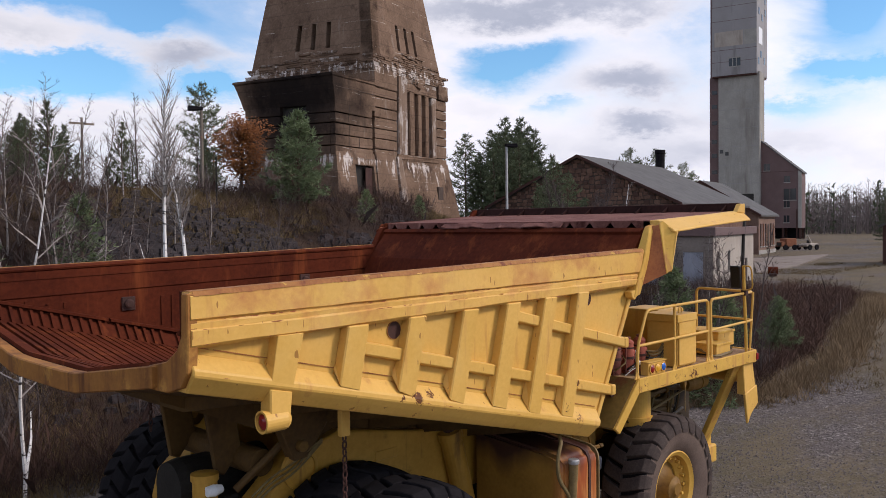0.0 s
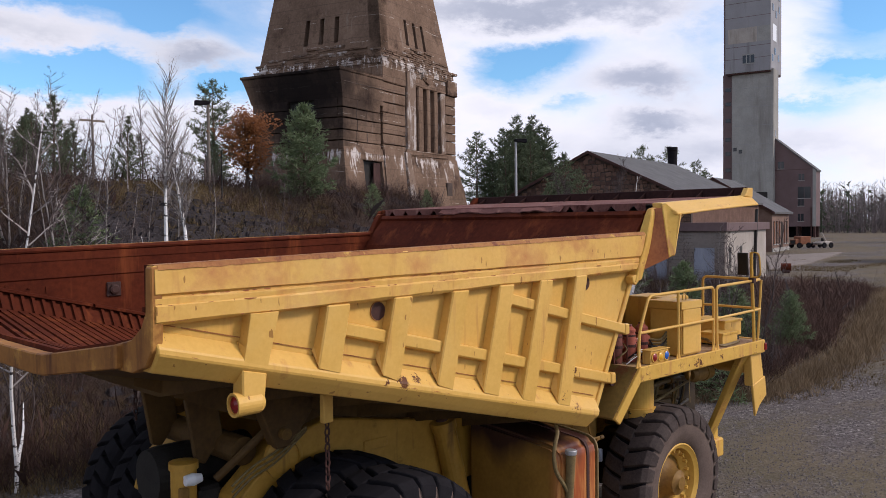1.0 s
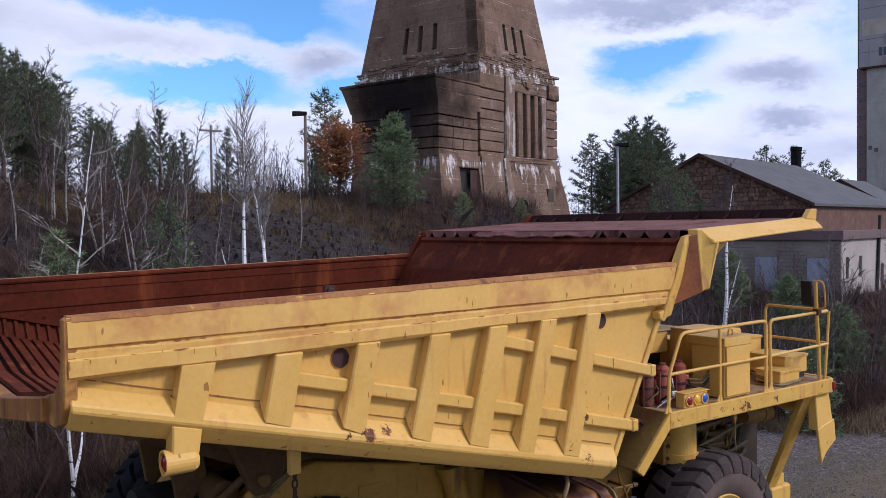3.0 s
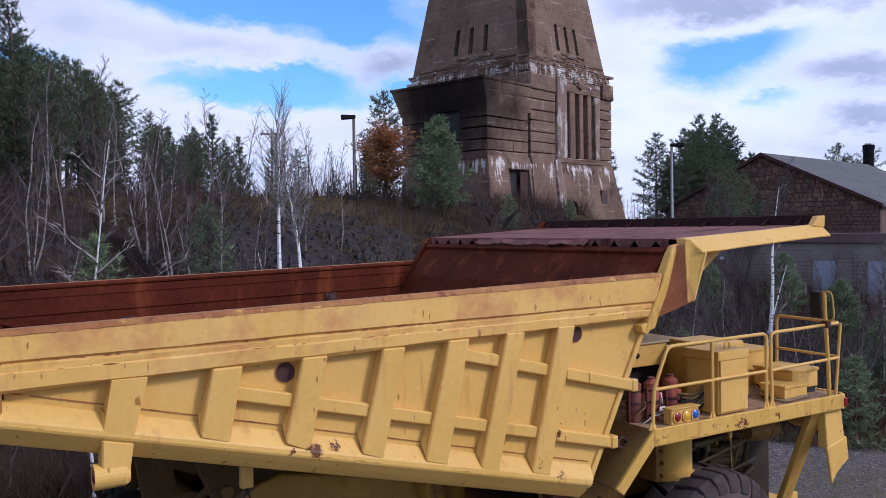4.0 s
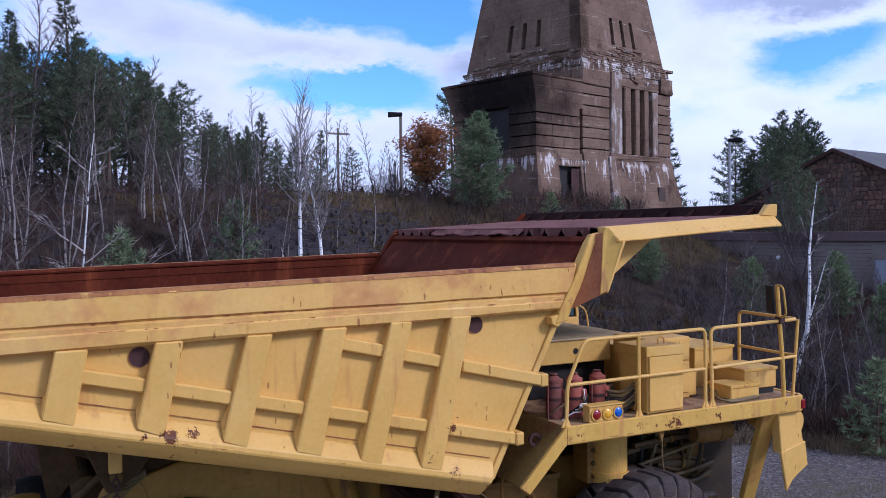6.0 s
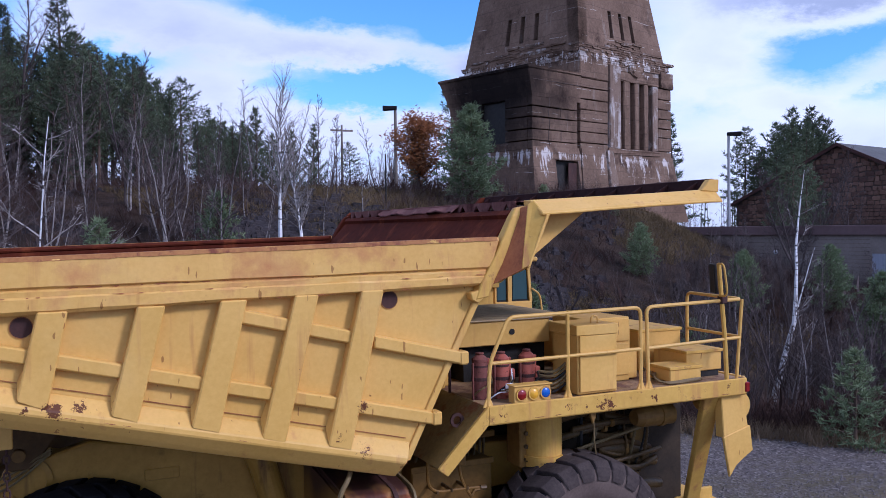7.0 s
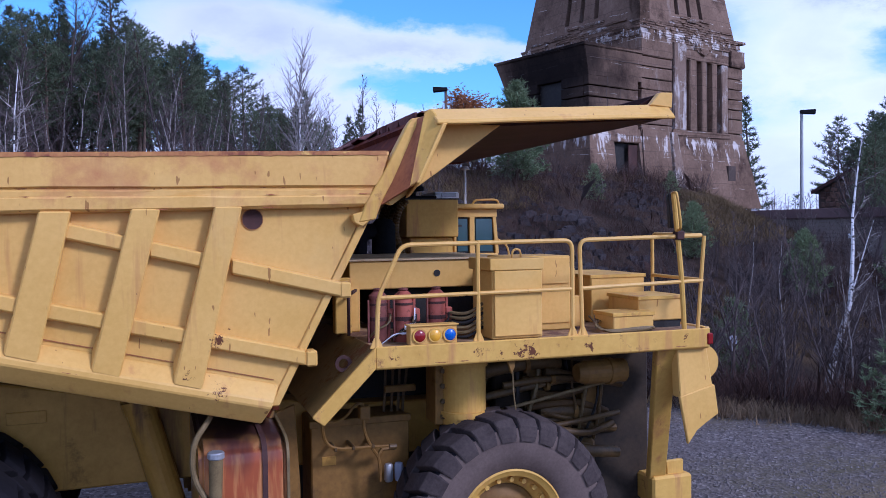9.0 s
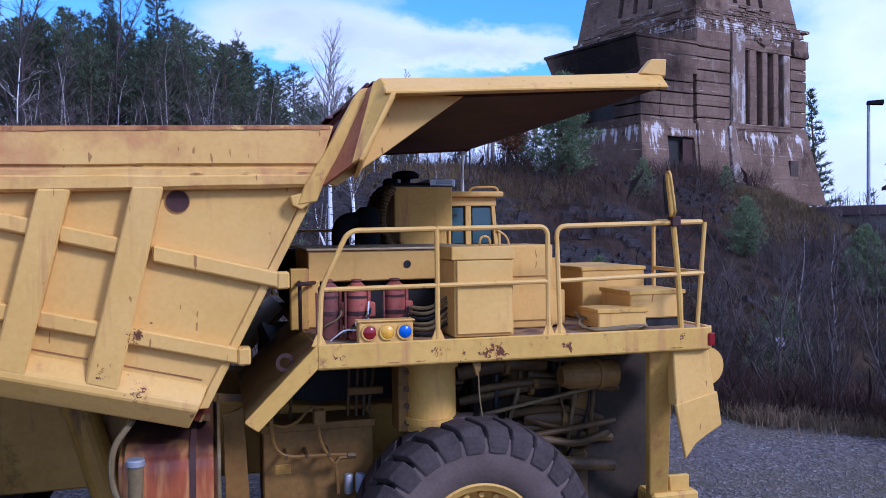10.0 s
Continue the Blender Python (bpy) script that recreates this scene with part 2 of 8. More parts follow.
RUST_TANK = surface("rust_streaked_tank_paint", (0.22, 0.110, 0.020), (0.38, 0.195, 0.040), 0.32, 1.2, 18.0, 0.2, depth=0.004, extra=tank_tones)
# lighter copy of the rust: sunlight put into the dusty canopy colour
RUST_DUSTY_LIT = surface("dust_covered_rusty_sheet", (0.115, 0.048, 0.040), (0.225, 0.105, 0.086), 0.85, 1.2, 18.0, 0.4, depth=0.006, spots=((0.065, 0.022, 0.018), 1.8, 0.54, 0.66), streaks=((0.28, 0.15, 0.12), 6.0, 0.58, 0.72))
RUBBER = surface("tyre_rubber", (0.006, 0.0056, 0.0066), (0.018, 0.016, 0.018), 0.86, 2.0, 30.0, 0.35, depth=0.006)
RUBBER_LUG = surface("dust_worn_tread_rubber", (0.034, 0.026, 0.024), (0.092, 0.070, 0.061), 0.86, 2.2, 30.0, 0.35, depth=0.006)
RUBBER_DUSTY = surface("dusty_sidewall_rubber", (0.090, 0.064, 0.053), (0.160, 0.116, 0.094), 0.85, 2.5, 30.0, 0.3, depth=0.005)
DARK_BROWN = surface("dark_oily_grime", (0.016, 0.011, 0.007), (0.052, 0.034, 0.018), 0.75, 1.6, 20.0, 0.4, depth=0.006)
MATT_BLACK = surface("matt_black_duct", (0.006, 0.006, 0.007), (0.016, 0.015, 0.016), 0.92, 3.0, 30.0, 0.3)
# black grease; also the flat dark put into slots, openings and shaded gaps
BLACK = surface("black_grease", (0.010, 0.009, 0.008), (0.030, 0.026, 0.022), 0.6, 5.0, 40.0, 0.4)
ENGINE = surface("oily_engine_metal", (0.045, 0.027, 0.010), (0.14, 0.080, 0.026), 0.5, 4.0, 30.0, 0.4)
RED_CYL = surface("faded_red_paint", (0.30, 0.072, 0.045), (0.40, 0.115, 0.075), 0.55, 5.0, 30.0, 0.2, depth=0.004, spots=((0.11, 0.04, 0.03), 9.0, 0.58, 0.66))
RED_DULL = surface("rusty_dull_red_paint", (0.14, 0.046, 0.034), (0.235, 0.080, 0.058), 0.7, 5.0, 30.0, 0.3, depth=0.004, spots=((0.07, 0.028, 0.022), 7.0, 0.52, 0.64))
HOSE = surface("grimy_cable_sheath", (0.110, 0.072, 0.028), (0.215, 0.150, 0.062), 0.6, 9.0, 60.0, 0.2, depth=0.003)
DECK = surface("worn_steel_deck", (0.20, 0.125, 0.075), (0.42, 0.27, 0.12), 0.75, 2.2, 25.0, 0.5, depth=0.006, spots=((0.14, 0.07, 0.045), 2.6, 0.48, 0.60))
LID_TAN = surface("dusty_tan_tread_plate", (0.40, 0.29, 0.15), (0.56, 0.42, 0.24), 0.85, 1.8, 20.0, 0.4, depth=0.005, spots=((0.30, 0.20, 0.11), 2.4, 0.55, 0.68))
WHITE = surface("white_enamel", (0.66, 0.67, 0.68), (0.80, 0.80, 0.80), 0.4, 6.0, 40.0, 0.1)
STEEL = surface("galvanised_steel", (0.28, 0.28, 0.28), (0.42, 0.42, 0.42), 0.5, 6.0, 50.0, 0.2, metal=0.6)


def clear(name, colour, rough=0.1, trans=0.0):
    m = bpy.data.materials.new(name)
    m.use_nodes = True
    b = m.node_tree.nodes["Principled BSDF"]
    b.inputs["Base Color"].default_value = (*colour, 1)
    b.inputs["Roughness"].default_value = rough
    b.inputs["Transmission Weight"].default_value = trans
    return m


LENS_RED = clear("red_lens", (0.22, 0.010, 0.010), 0.2)
LENS_AMBER = clear("amber_lens", (0.72, 0.36, 0.02), 0.3)
LENS_BLUE = clear("blue_lens", (0.012, 0.10, 0.42), 0.25)
GLASS = clear("cab_glass", (0.040, 0.085, 0.095), 0.08)
DARK_GLASS = clear("dark_window_glass", (0.02, 0.022, 0.026), 0.12)
MIRROR = clear("mirror_glass", (0.55, 0.58, 0.60), 0.05)
MIRROR.node_tree.nodes["Principled BSDF"].inputs["Metallic"].default_value = 1.0


def lime_runs(n, pos, col):
    """Pour lines and white lime that has run out of the joints."""
    sep = n.add("ShaderNodeSeparateXYZ")
    n.join(pos, sep.inputs[0])
    z = sep.outputs[2]
    f = n.ramp(n.noise(n.scaled(pos, 1, 1, 0.16), 1.5, 6.0, 0.7), [(0.60, 0.0), (0.70, 0.7)])
    col = n.mix(n.math("MULTIPLY", f, 0.45), col, (0.42, 0.36, 0.31))
    drips = n.noise(n.scaled(pos, 1, 1, 0.10), 2.6, 5.0, 0.7)
    patch = n.noise(n.scaled(pos, 1, 1, 0.5), 0.8, 6.0, 0.72)
    for level, below, above, amount in ((16.6, 1.0, 0.8, 0.95), (9.9, 1.9, 0.6, 0.95), (23.2, 0.9, 1.4, 1.0)):
        d = n.math("SUBTRACT", z, level)
        near = n.math("SUBTRACT", 1.0, n.math("MAXIMUM", n.math("DIVIDE", d, above), n.math("DIVIDE", d, -below)), clamp=True)
        g = n.math("ADD", n.math("MULTIPLY", drips, 0.55), n.math("MULTIPLY", patch, 0.45))
        g = n.math("SUBTRACT", g, n.math("MULTIPLY", n.math("SUBTRACT", 1.0, near), 0.16))
        col = n.mix(n.math("MULTIPLY", n.ramp(g, [(0.47, 0.0), (0.515, 1.0)]), n.math("MULTIPLY", n.math("GREATER_THAN", near, 0.0), amount)), col, (0.56, 0.50, 0.46))
    wob = n.math("ADD", z, n.math("MULTIPLY", n.noise(pos, 0.5, 3.0, 0.6), 0.35))
    pour = n.math("PINGPONG", wob, 0.46)
    col = n.mix(n.math("MULTIPLY", n.math("LESS_THAN", pour, 0.022), 0.45), col, (0.075, 0.052, 0.040))
    pale = n.math("PINGPONG", n.math("ADD", wob, 0.31), 0.92)
    return n.mix(n.math("MULTIPLY", n.math("LESS_THAN", pale, 0.02), n.ramp(patch, [(0.50, 0.0), (0.56, 0.6)])), col, (0.50, 0.44, 0.38))


CONCRETE_OLD = surface("stained_old_concrete", (0.108, 0.068, 0.046), (0.232, 0.152, 0.106), 0.92, 0.45, 6.0, 0.6, depth=0.05,
                       spots=((0.060, 0.036, 0.026), 0.5, 0.54, 0.68), extra=lime_runs)
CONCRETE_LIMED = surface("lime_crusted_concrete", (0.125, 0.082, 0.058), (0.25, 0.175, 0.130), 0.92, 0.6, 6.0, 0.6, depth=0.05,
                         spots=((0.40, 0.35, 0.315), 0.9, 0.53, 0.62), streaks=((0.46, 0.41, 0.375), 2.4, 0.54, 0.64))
CONCRETE_GREY = surface("grey_concrete", (0.24, 0.23, 0.21), (0.36, 0.345, 0.31), 0.9, 0.35, 4.0, 0.3, depth=0.03, streaks=((0.20, 0.18, 0.16), 0.5, 0.5, 0.7))
CLAD_GREY = surface("grey_metal_cladding", (0.225, 0.215, 0.215), (0.285, 0.275, 0.275), 0.6, 0.3, 5.0, 0.2, streaks=((0.18, 0.165, 0.165), 0.6, 0.55, 0.7))
CLAD_BROWN = surface("brown_metal_cladding", (0.105, 0.066, 0.063), (0.155, 0.10, 0.095), 0.7, 0.4, 5.0, 0.2)
BLOCK_WALL = surface("painted_block_wall", (0.165, 0.135, 0.115), (0.255, 0.215, 0.188), 0.9, 0.8, 8.0, 0.4, depth=0.02)


def stone_shades(n, pos, col):
    each = n.add("ShaderNodeObjectInfo").outputs["Random"]
    return n.mix(n.ramp(each, [(0.0, 0.75), (0.45, 0.1), (1.0, 0.0)]), n.mix(n.ramp(each, [(0.6, 0.0), (1.0, 0.6)]), col, (0.24, 0.15, 0.105)), (0.055, 0.034, 0.030))


STONE = surface("sandstone_rubble", (0.10, 0.058, 0.044), (0.20, 0.122, 0.092), 0.95, 1.2, 9.0, 0.8, depth=0.04, extra=stone_shades)
MORTAR = surface("dark_mortar", (0.060, 0.044, 0.037), (0.105, 0.080, 0.068), 0.95, 2.0, 20.0, 0.4)
ROOFING = surface("weathered_roofing", (0.060, 0.057, 0.056), (0.115, 0.111, 0.107), 0.8, 0.7, 12.0, 0.4, depth=0.02)
BRICK = surface("red_brick_wall", (0.150, 0.094, 0.073), (0.235, 0.158, 0.126), 0.9, 1.0, 8.0, 0.4)
PLYWOOD = surface("weathered_grey_plywood", (0.22, 0.235, 0.275), (0.34, 0.355, 0.40), 0.85, 1.5, 18.0, 0.3, stretch=(1, 1, 0.2))
POLE_WOOD = surface("weathered_pole_wood", (0.13, 0.105, 0.085), (0.24, 0.205, 0.17), 0.9, 2.0, 25.0, 0.4, stretch=(1, 1, 0.1))
BARK = surface("pine_bark", (0.070, 0.048, 0.036), (0.15, 0.105, 0.080), 0.95, 3.0, 22.0, 0.8, depth=0.02, stretch=(1, 1, 0.3))
TWIG = surface("bare_grey_twigs", (0.052, 0.039, 0.036), (0.135, 0.106, 0.098), 0.95, 1.2, 20.0, 0.0)
BRUSH = surface("bare_brown_brush", (0.028, 0.0165, 0.0135), (0.086, 0.050, 0.040), 0.95, 0.35, 9.0, 0.0)
BRUSH_RED = surface("reddish_bare_brush", (0.060, 0.035, 0.028), (0.165, 0.098, 0.076), 0.95, 0.4, 9.0, 0.0)
DRY_GRASS = surface("dry_autumn_grass", (0.075, 0.052, 0.027), (0.185, 0.130, 0.066), 0.95, 0.4, 9.0, 0.0)
STRAW = surface("straw_verge_grass", (0.135, 0.093, 0.055), (0.30, 0.212, 0.130), 0.95, 0.5, 9.0, 0.0)
ROCK = surface("mine_waste_rock", (0.018, 0.0155, 0.016), (0.060, 0.051, 0.052), 0.9, 1.5, 12.0, 0.7, depth=0.03)


def leafy(name, low, high, scale=0.5, through=0.25):
    m = surface(name, low, high, 0.7, scale, 5.0, 0.0)
    n = Nodes(m.node_tree)
    b = m.node_tree.nodes["Principled BSDF"]
    out = m.node_tree.nodes["Material Output"]
    tr = n.add("ShaderNodeBsdfTranslucent")
    mixer = n.add("ShaderNodeMixShader")
    mixer.inputs[0].default_value = through
    n.join(b.inputs["Base Color"].links[0].from_socket, tr.inputs[0])
    n.join(b.outputs[0], mixer.inputs[1])
    n.join(tr.outputs[0], mixer.inputs[2])
    n.join(mixer.outputs[0], out.inputs[0])
    return m


NEEDLES = leafy("pine_needles", (0.050, 0.066, 0.036), (0.140, 0.172, 0.092))
NEEDLES_BLUE = leafy("young_pine_needles", (0.110, 0.146, 0.074), (0.225, 0.280, 0.140))
NEEDLES_DARK = leafy("dark_spruce_needles", (0.034, 0.045, 0.026), (0.100, 0.120, 0.066))
OAK_LEAVES = leafy("rust_orange_leaves", (0.16, 0.054, 0.015), (0.32, 0.122, 0.036), 1.5)


def birch_marks(n, pos, col):
    f = n.ramp(n.noise(n.scaled(pos, 3.0, 3.0, 9.0), 1.3, 3.0, 0.6), [(0.57, 0.0), (0.62, 1.0)])
    return n.mix(f, col, (0.06, 0.05, 0.045))


BIRCH = surface("white_birch_bark", (0.58, 0.55, 0.53), (0.82, 0.80, 0.78), 0.8, 2.0, 20.0, 0.2, extra=birch_marks)
BIRCH_GREY = surface("grey_birch_bark", (0.17, 0.145, 0.130), (0.36, 0.32, 0.295), 0.85, 1.0, 20.0, 0.2, extra=birch_marks)

# ---------------------------------------------------------------- shaping helpers


def part(name, bm, material, parent=None, label="", smooth=False):
    """Links a bmesh as one mesh object under a thing or a part."""
    if isinstance(bm, bmesh.types.BMesh):
        me = bpy.data.meshes.new(name)
        bmesh.ops.recalc_face_normals(bm, faces=bm.faces)
        bm.to_mesh(me)
        bm.free()
        me.materials.append(material)
        if smooth:
            me.shade_smooth()
            me.set_sharp_from_angle(angle=radians(40))
    else:
        me = bm
    ob = new(name, me)
    if parent is not None:
        ob.parent = parent
    if label:
        tagged(ob, label)
    return ob


def B():
    return bmesh.new()


def face_loop(bm, a, b):
    k = len(a)
    for i in range(k):
        bm.faces.new((a[i], a[(i + 1) % k], b[(i + 1) % k], b[i]))


def loft(bm, rings, caps=True):
    vs = [[bm.verts.new(p) for p in r] for r in rings]
    for a, b in zip(vs, vs[1:]):
        face_loop(bm, a, b)
    if caps:
        bm.faces.new(vs[0][::-1])
        bm.faces.new(vs[-1])
    return bm


def box(bm, x0, x1, y0, y1, z0, z1):
    return loft(bm, [[(x0, y0, z), (x1, y0, z), (x1, y1, z), (x0, y1, z)] for z in (z0, z1)])


def plate(bm, xz, y0, y1):
    """A polygon in x and z, made y0..y1 thick."""
    return loft(bm, [[(x, y, z) for x, z in xz] for y in (y0, y1)])


def slab(bm, xy, z0, z1):
    return loft(bm, [[(x, y, z) for x, y in xy] for z in (z0, z1)])


def frame_at(d):
    d = Vector(d).normalized()
    s = d.orthogonal().normalized()
    return s, d.cross(s)


def cyl(bm, p0, p1, r0, r1=None, n=12):
    r1 = r0 if r1 is None else r1
    p0, p1 = Vector(p0), Vector(p1)
    s, t = frame_at(p1 - p0)
    ring = [(math.cos(2 * math.pi * i / n), math.sin(2 * math.pi * i / n)) for i in range(n)]
    return loft(bm, [[p + (s * c + t * q) * r for c, q in ring] for p, r in ((p0, r0), (p1, r1))])


def tube(bm, pts, r, n=6):
    """A round bar along a bent line."""
    pts = [Vector(p) for p in pts]
    if 4 <= len(pts) <= 8:
        for _ in range(2):
            cut = [pts[0]]
            for a, b in zip(pts, pts[1:]):
                cut += [a.lerp(b, 0.25), a.lerp(b, 0.75)]
            pts = cut + [pts[-1]]
    d0 = (pts[1] - pts[0]).normalized()
    s = d0.orthogonal().normalized()
    rings = []
    for i, p in enumerate(pts):
        d = (pts[min(i + 1, len(pts) - 1)] - pts[max(i - 1, 0)]).normalized()
        s = (s - d * s.dot(d)).normalized()
        t = d.cross(s)
        rings.append([p + (s * math.cos(2 * math.pi * k / n) + t * math.sin(2 * math.pi * k / n)) * r for k in range(n)])
    return loft(bm, rings)


def soften(bm, width=0.012, seg=1):
    bmesh.ops.recalc_face_normals(bm, faces=bm.faces)
    edges = [e for e in bm.edges if len(e.link_faces) == 2 and e.calc_face_angle(0) > 0.5]
    bmesh.ops.bevel(bm, geom=edges, offset=width, segments=seg, affect="EDGES", clamp_overlap=True)
    return bm


def lathe(bm, profile, centre, n=48, axis="y", caps=True):
    """Turns a profile of (radius, along) round an axis through centre."""
    rings = []
    for r, a in profile:
        ring = []
        for i in range(n):
            c, s = r * math.cos(2 * math.pi * i / n), r * math.sin(2 * math.pi * i / n)
            q = (c, a, s) if axis == "y" else ((c, s, a) if axis == "z" else (a, c, s))
            ring.append(tuple(u + v for u, v in zip(q, centre)))
        rings.append(ring)
    return loft(bm, rings, caps)


def thing(name, label, category, at=(0, 0, 0), group="", kind=""):
    ob = new(name)
    ob.empty_display_size = 0.3
    ob.location = at
    return tagged(ob, label, category, group, kind)


def smoothstep(a, b, x):
    t = min(1.0, max(0.0, (x - a) / (b - a)))
    return t * t * (3 - 2 * t)


# ---------------------------------------------------------------- ground


def along(x, table):
    for (x0, y0), (x1, y1) in zip(table, table[1:]):
        if x <= x1:
            return y0 + (y1 - y0) * smoothstep(0, 1, max(0.0, (x - x0) / (x1 - x0)))
    return table[-1][1]


def foot_line(x):
    """Where the hill begins, for each x."""
    return along(x, ((-20, 10.5), (-4, 9.6), (6, 9.3), (13, 8.6), (17, 8.4), (24, 10.5), (34, 15.0), (60, 24.0)))


def edge_line(x):
    """Where the gravel ends and the brush begins."""
    return along(x, ((-20, 9.8), (-4, 8.8), (6, 8.4), (11, 6.8), (13, 5.0), (14.3, 3.1), (15.8, 2.0), (18, 1.5), (22, 1.5), (29, 2.8), (34, 3.8), (40, 11.5), (60, 24.0)))


def height(x, y):
    rise = 1.7 * smoothstep(15, 34, x)
    h = smoothstep(0, 1, (y - foot_line(x)) / 23.0)
    east = 1 - smoothstep(29, 47, x + 0.25 * max(0, 22 - y))
    crest = 7.3 + 1.2 * smoothstep(8, -14, x) * smoothstep(28, 46, y)
    lump = 0.35 * noise.noise(Vector((x * 0.11, y * 0.11, 0.3))) + 0.14 * noise.noise(Vector((x * 0.5, y * 0.5, 4.0)))
    far = smoothstep(70, 140, y)
    hill = h * east * (crest - 2.0 * far)
    base = rise * (1 - h * east)
    ditch = -0.25 * smoothstep(4, 8, y) * (1 - smoothstep(8.5, 11, y)) * (1 - smoothstep(6, 14, x))
    hollow = -1.15 * smoothstep(2.0, 5.5, y - edge_line(x)) * (1 - smoothstep(9.0, 14.0, y - edge_line(x))) * smoothstep(14.0, 18.0, x) * (1 - smoothstep(23.0, 29.0, x))
    return base + hill + hollow + lump * (0.12 + 0.88 * h * east) + ditch + 0.03 * noise.noise(Vector((x * 0.8, y * 0.8, 9.0)))


def scree(x, y):
    """How far a place lies inside the bare rock on the slope, 0 to 1."""
    wob = 0.35 * noise.noise(Vector((x * 0.35, y * 0.35, 3.0)))
    a = math.hypot((x - 8.4) / 4.6, (y - 22.5) / 4.6)
    b = math.hypot((x - 13.6) / 2.8, (y - 16.0) / 3.6)
    return smoothstep(1.1, 0.75, min(a, b) + wob)


def lines(lo, hi, near, step, grow):
    """Grid lines that are close together round near and wider further off."""
    a, b = [], []
    v, s = near[1], step
    while v < hi:
        a.append(v)
        v += s
        s *= grow
    v, s = near[0], step
    while v > lo:
        b.append(v)
        v -= s
        s *= grow
    mid = list(np.arange(near[0] + step, near[1] - step * 0.5, step))
    return b[::-1] + [lo] * 0 + mid + a + [hi]


gx = [-1800.0] + lines(-1700, 1800, (-16, 46), 0.55, 1.16)
gy = [-1800.0] + lines(-1700, 1800, (-16, 52), 0.55, 1.16)
verts = [(x, y, height(x, y)) for y in gy for x in gx]
k = len(gx)
faces = [(j * k + i, j * k + i + 1, (j + 1) * k + i + 1, (j + 1) * k + i) for j in range(len(gy) - 1) for i in range(k - 1)]
me = bpy.data.meshes.new("ground")
me.from_pydata(verts, [], faces)
me.shade_smooth()
hilly = me.attributes.new("hill", "FLOAT", "POINT")
hilly.data.foreach_set("value", [smoothstep(-0.5, 1.6, (y - edge_line(x)) + 0.8 * noise.noise(Vector((x * 0.4, y * 0.4, 2)))) * (1 - smoothstep(34, 46, x)) * (1 - 0.55 * smoothstep(15, 21, x) * smoothstep(14, 8, y)) for x, y, z in verts])


def ground_material():
    m = bpy.data.materials.new("gravel_and_leaf_litter")
    m.use_nodes = True
    n = Nodes(m.node_tree)
    b = m.node_tree.nodes["Principled BSDF"]
    pos = n.add("ShaderNodeNewGeometry").outputs["Position"]
    at = n.add("ShaderNodeAttribute", attribute_name="hill")
    hill = at.outputs["Fac"]
    stones = n.add("ShaderNodeTexVoronoi")
    stones.inputs["Scale"].default_value = 17.0
    n.join(pos, stones.inputs["Vector"])
    pebble = n.ramp(stones.outputs["Color"], [(0.0, (0.026, 0.022, 0.021)), (0.75, (0.165, 0.140, 0.130)), (1.0, (0.34, 0.30, 0.28))])
    gravel = n.mix(n.ramp(n.noise(pos, 0.35, 6.0, 0.6), [(0.40, 0.0), (0.75, 0.8)]), pebble, (0.110, 0.090, 0.080))
    grassy = n.ramp(n.noise(n.scaled(pos, 0.5, 1.0, 1.0), 0.28, 7.0, 0.74), [(0.47, 0.0), (0.60, 0.7)])
    turf = n.mix(n.noise(pos, 5.0, 5.0, 0.7), (0.050, 0.046, 0.022), (0.140, 0.112, 0.062))
    pad = n.mix(grassy, gravel, turf)
    sep = n.add("ShaderNodeSeparateXYZ")
    n.join(pos, sep.inputs[0])
    off = n.ramp(n.math("MULTIPLY", sep.outputs[0], 0.01), [(0.2, 0.0), (0.42, 0.09)])
    straw = n.ramp(n.math("ADD", off, n.noise(n.scaled(pos, 0.4, 1.0, 1.0), 0.16, 7.0, 0.72)), [(0.50, 0.0), (0.60, 0.8)])
    pad = n.mix(straw, pad, n.mix(n.noise(pos, 2.2, 6.0, 0.75), (0.074, 0.056, 0.036), (0.205, 0.160, 0.105)))
    litter = n.mix(n.ramp(n.noise(pos, 0.5, 7.0, 0.7), [(0.38, 0.0), (0.62, 1.0)]), (0.014, 0.010, 0.008), (0.056, 0.036, 0.025))
    litter = n.mix(n.ramp(n.noise(pos, 0.17, 5.0, 0.6), [(0.56, 0.0), (0.66, 0.8)]), litter, (0.027, 0.020, 0.017))
    litter = n.mix(n.ramp(n.noise(pos, 0.11, 6.0, 0.65), [(0.55, 0.0), (0.68, 0.75)]), litter, (0.105, 0.066, 0.027))
    n.join(n.mix(hill, pad, litter), b.inputs["Base Color"])
    b.inputs["Roughness"].default_value = 0.95
    b.inputs["Specular IOR Level"].default_value = 0.08
    bp = n.add("ShaderNodeBump")
    bp.inputs["Strength"].default_value = 0.7
    bp.inputs["Distance"].default_value = 0.04
    n.join(n.math("ADD", stones.outputs["Distance"], n.math("MULTIPLY", n.noise(pos, 3.0, 6.0, 0.7), 2.0)), bp.inputs["Height"])
    n.join(bp.outputs[0], b.inputs["Normal"])
    return m


me.materials.append(ground_material())
tagged(new("ground", me), "gravel yard rising into a brushy rock hillside", "ground", kind="structure")

# ---------------------------------------------------------------- the haul truck (front towards +x, its middle on y = 0)
truck = thing("haul_truck", "yellow mining haul truck with rusty dump body, parked on gravel", "dump truck")
def zb(x):
    """Height of the body's lower side edge."""
    return 3.985 - 0.247 * (x + 4.24)


def fy(y):
    """Rise of the trough-shaped floor from the sill line, across the body."""
    y = abs(y)
    return -0.23 + 0.23 * max(0.0, (y - 0.9) / 1.5)


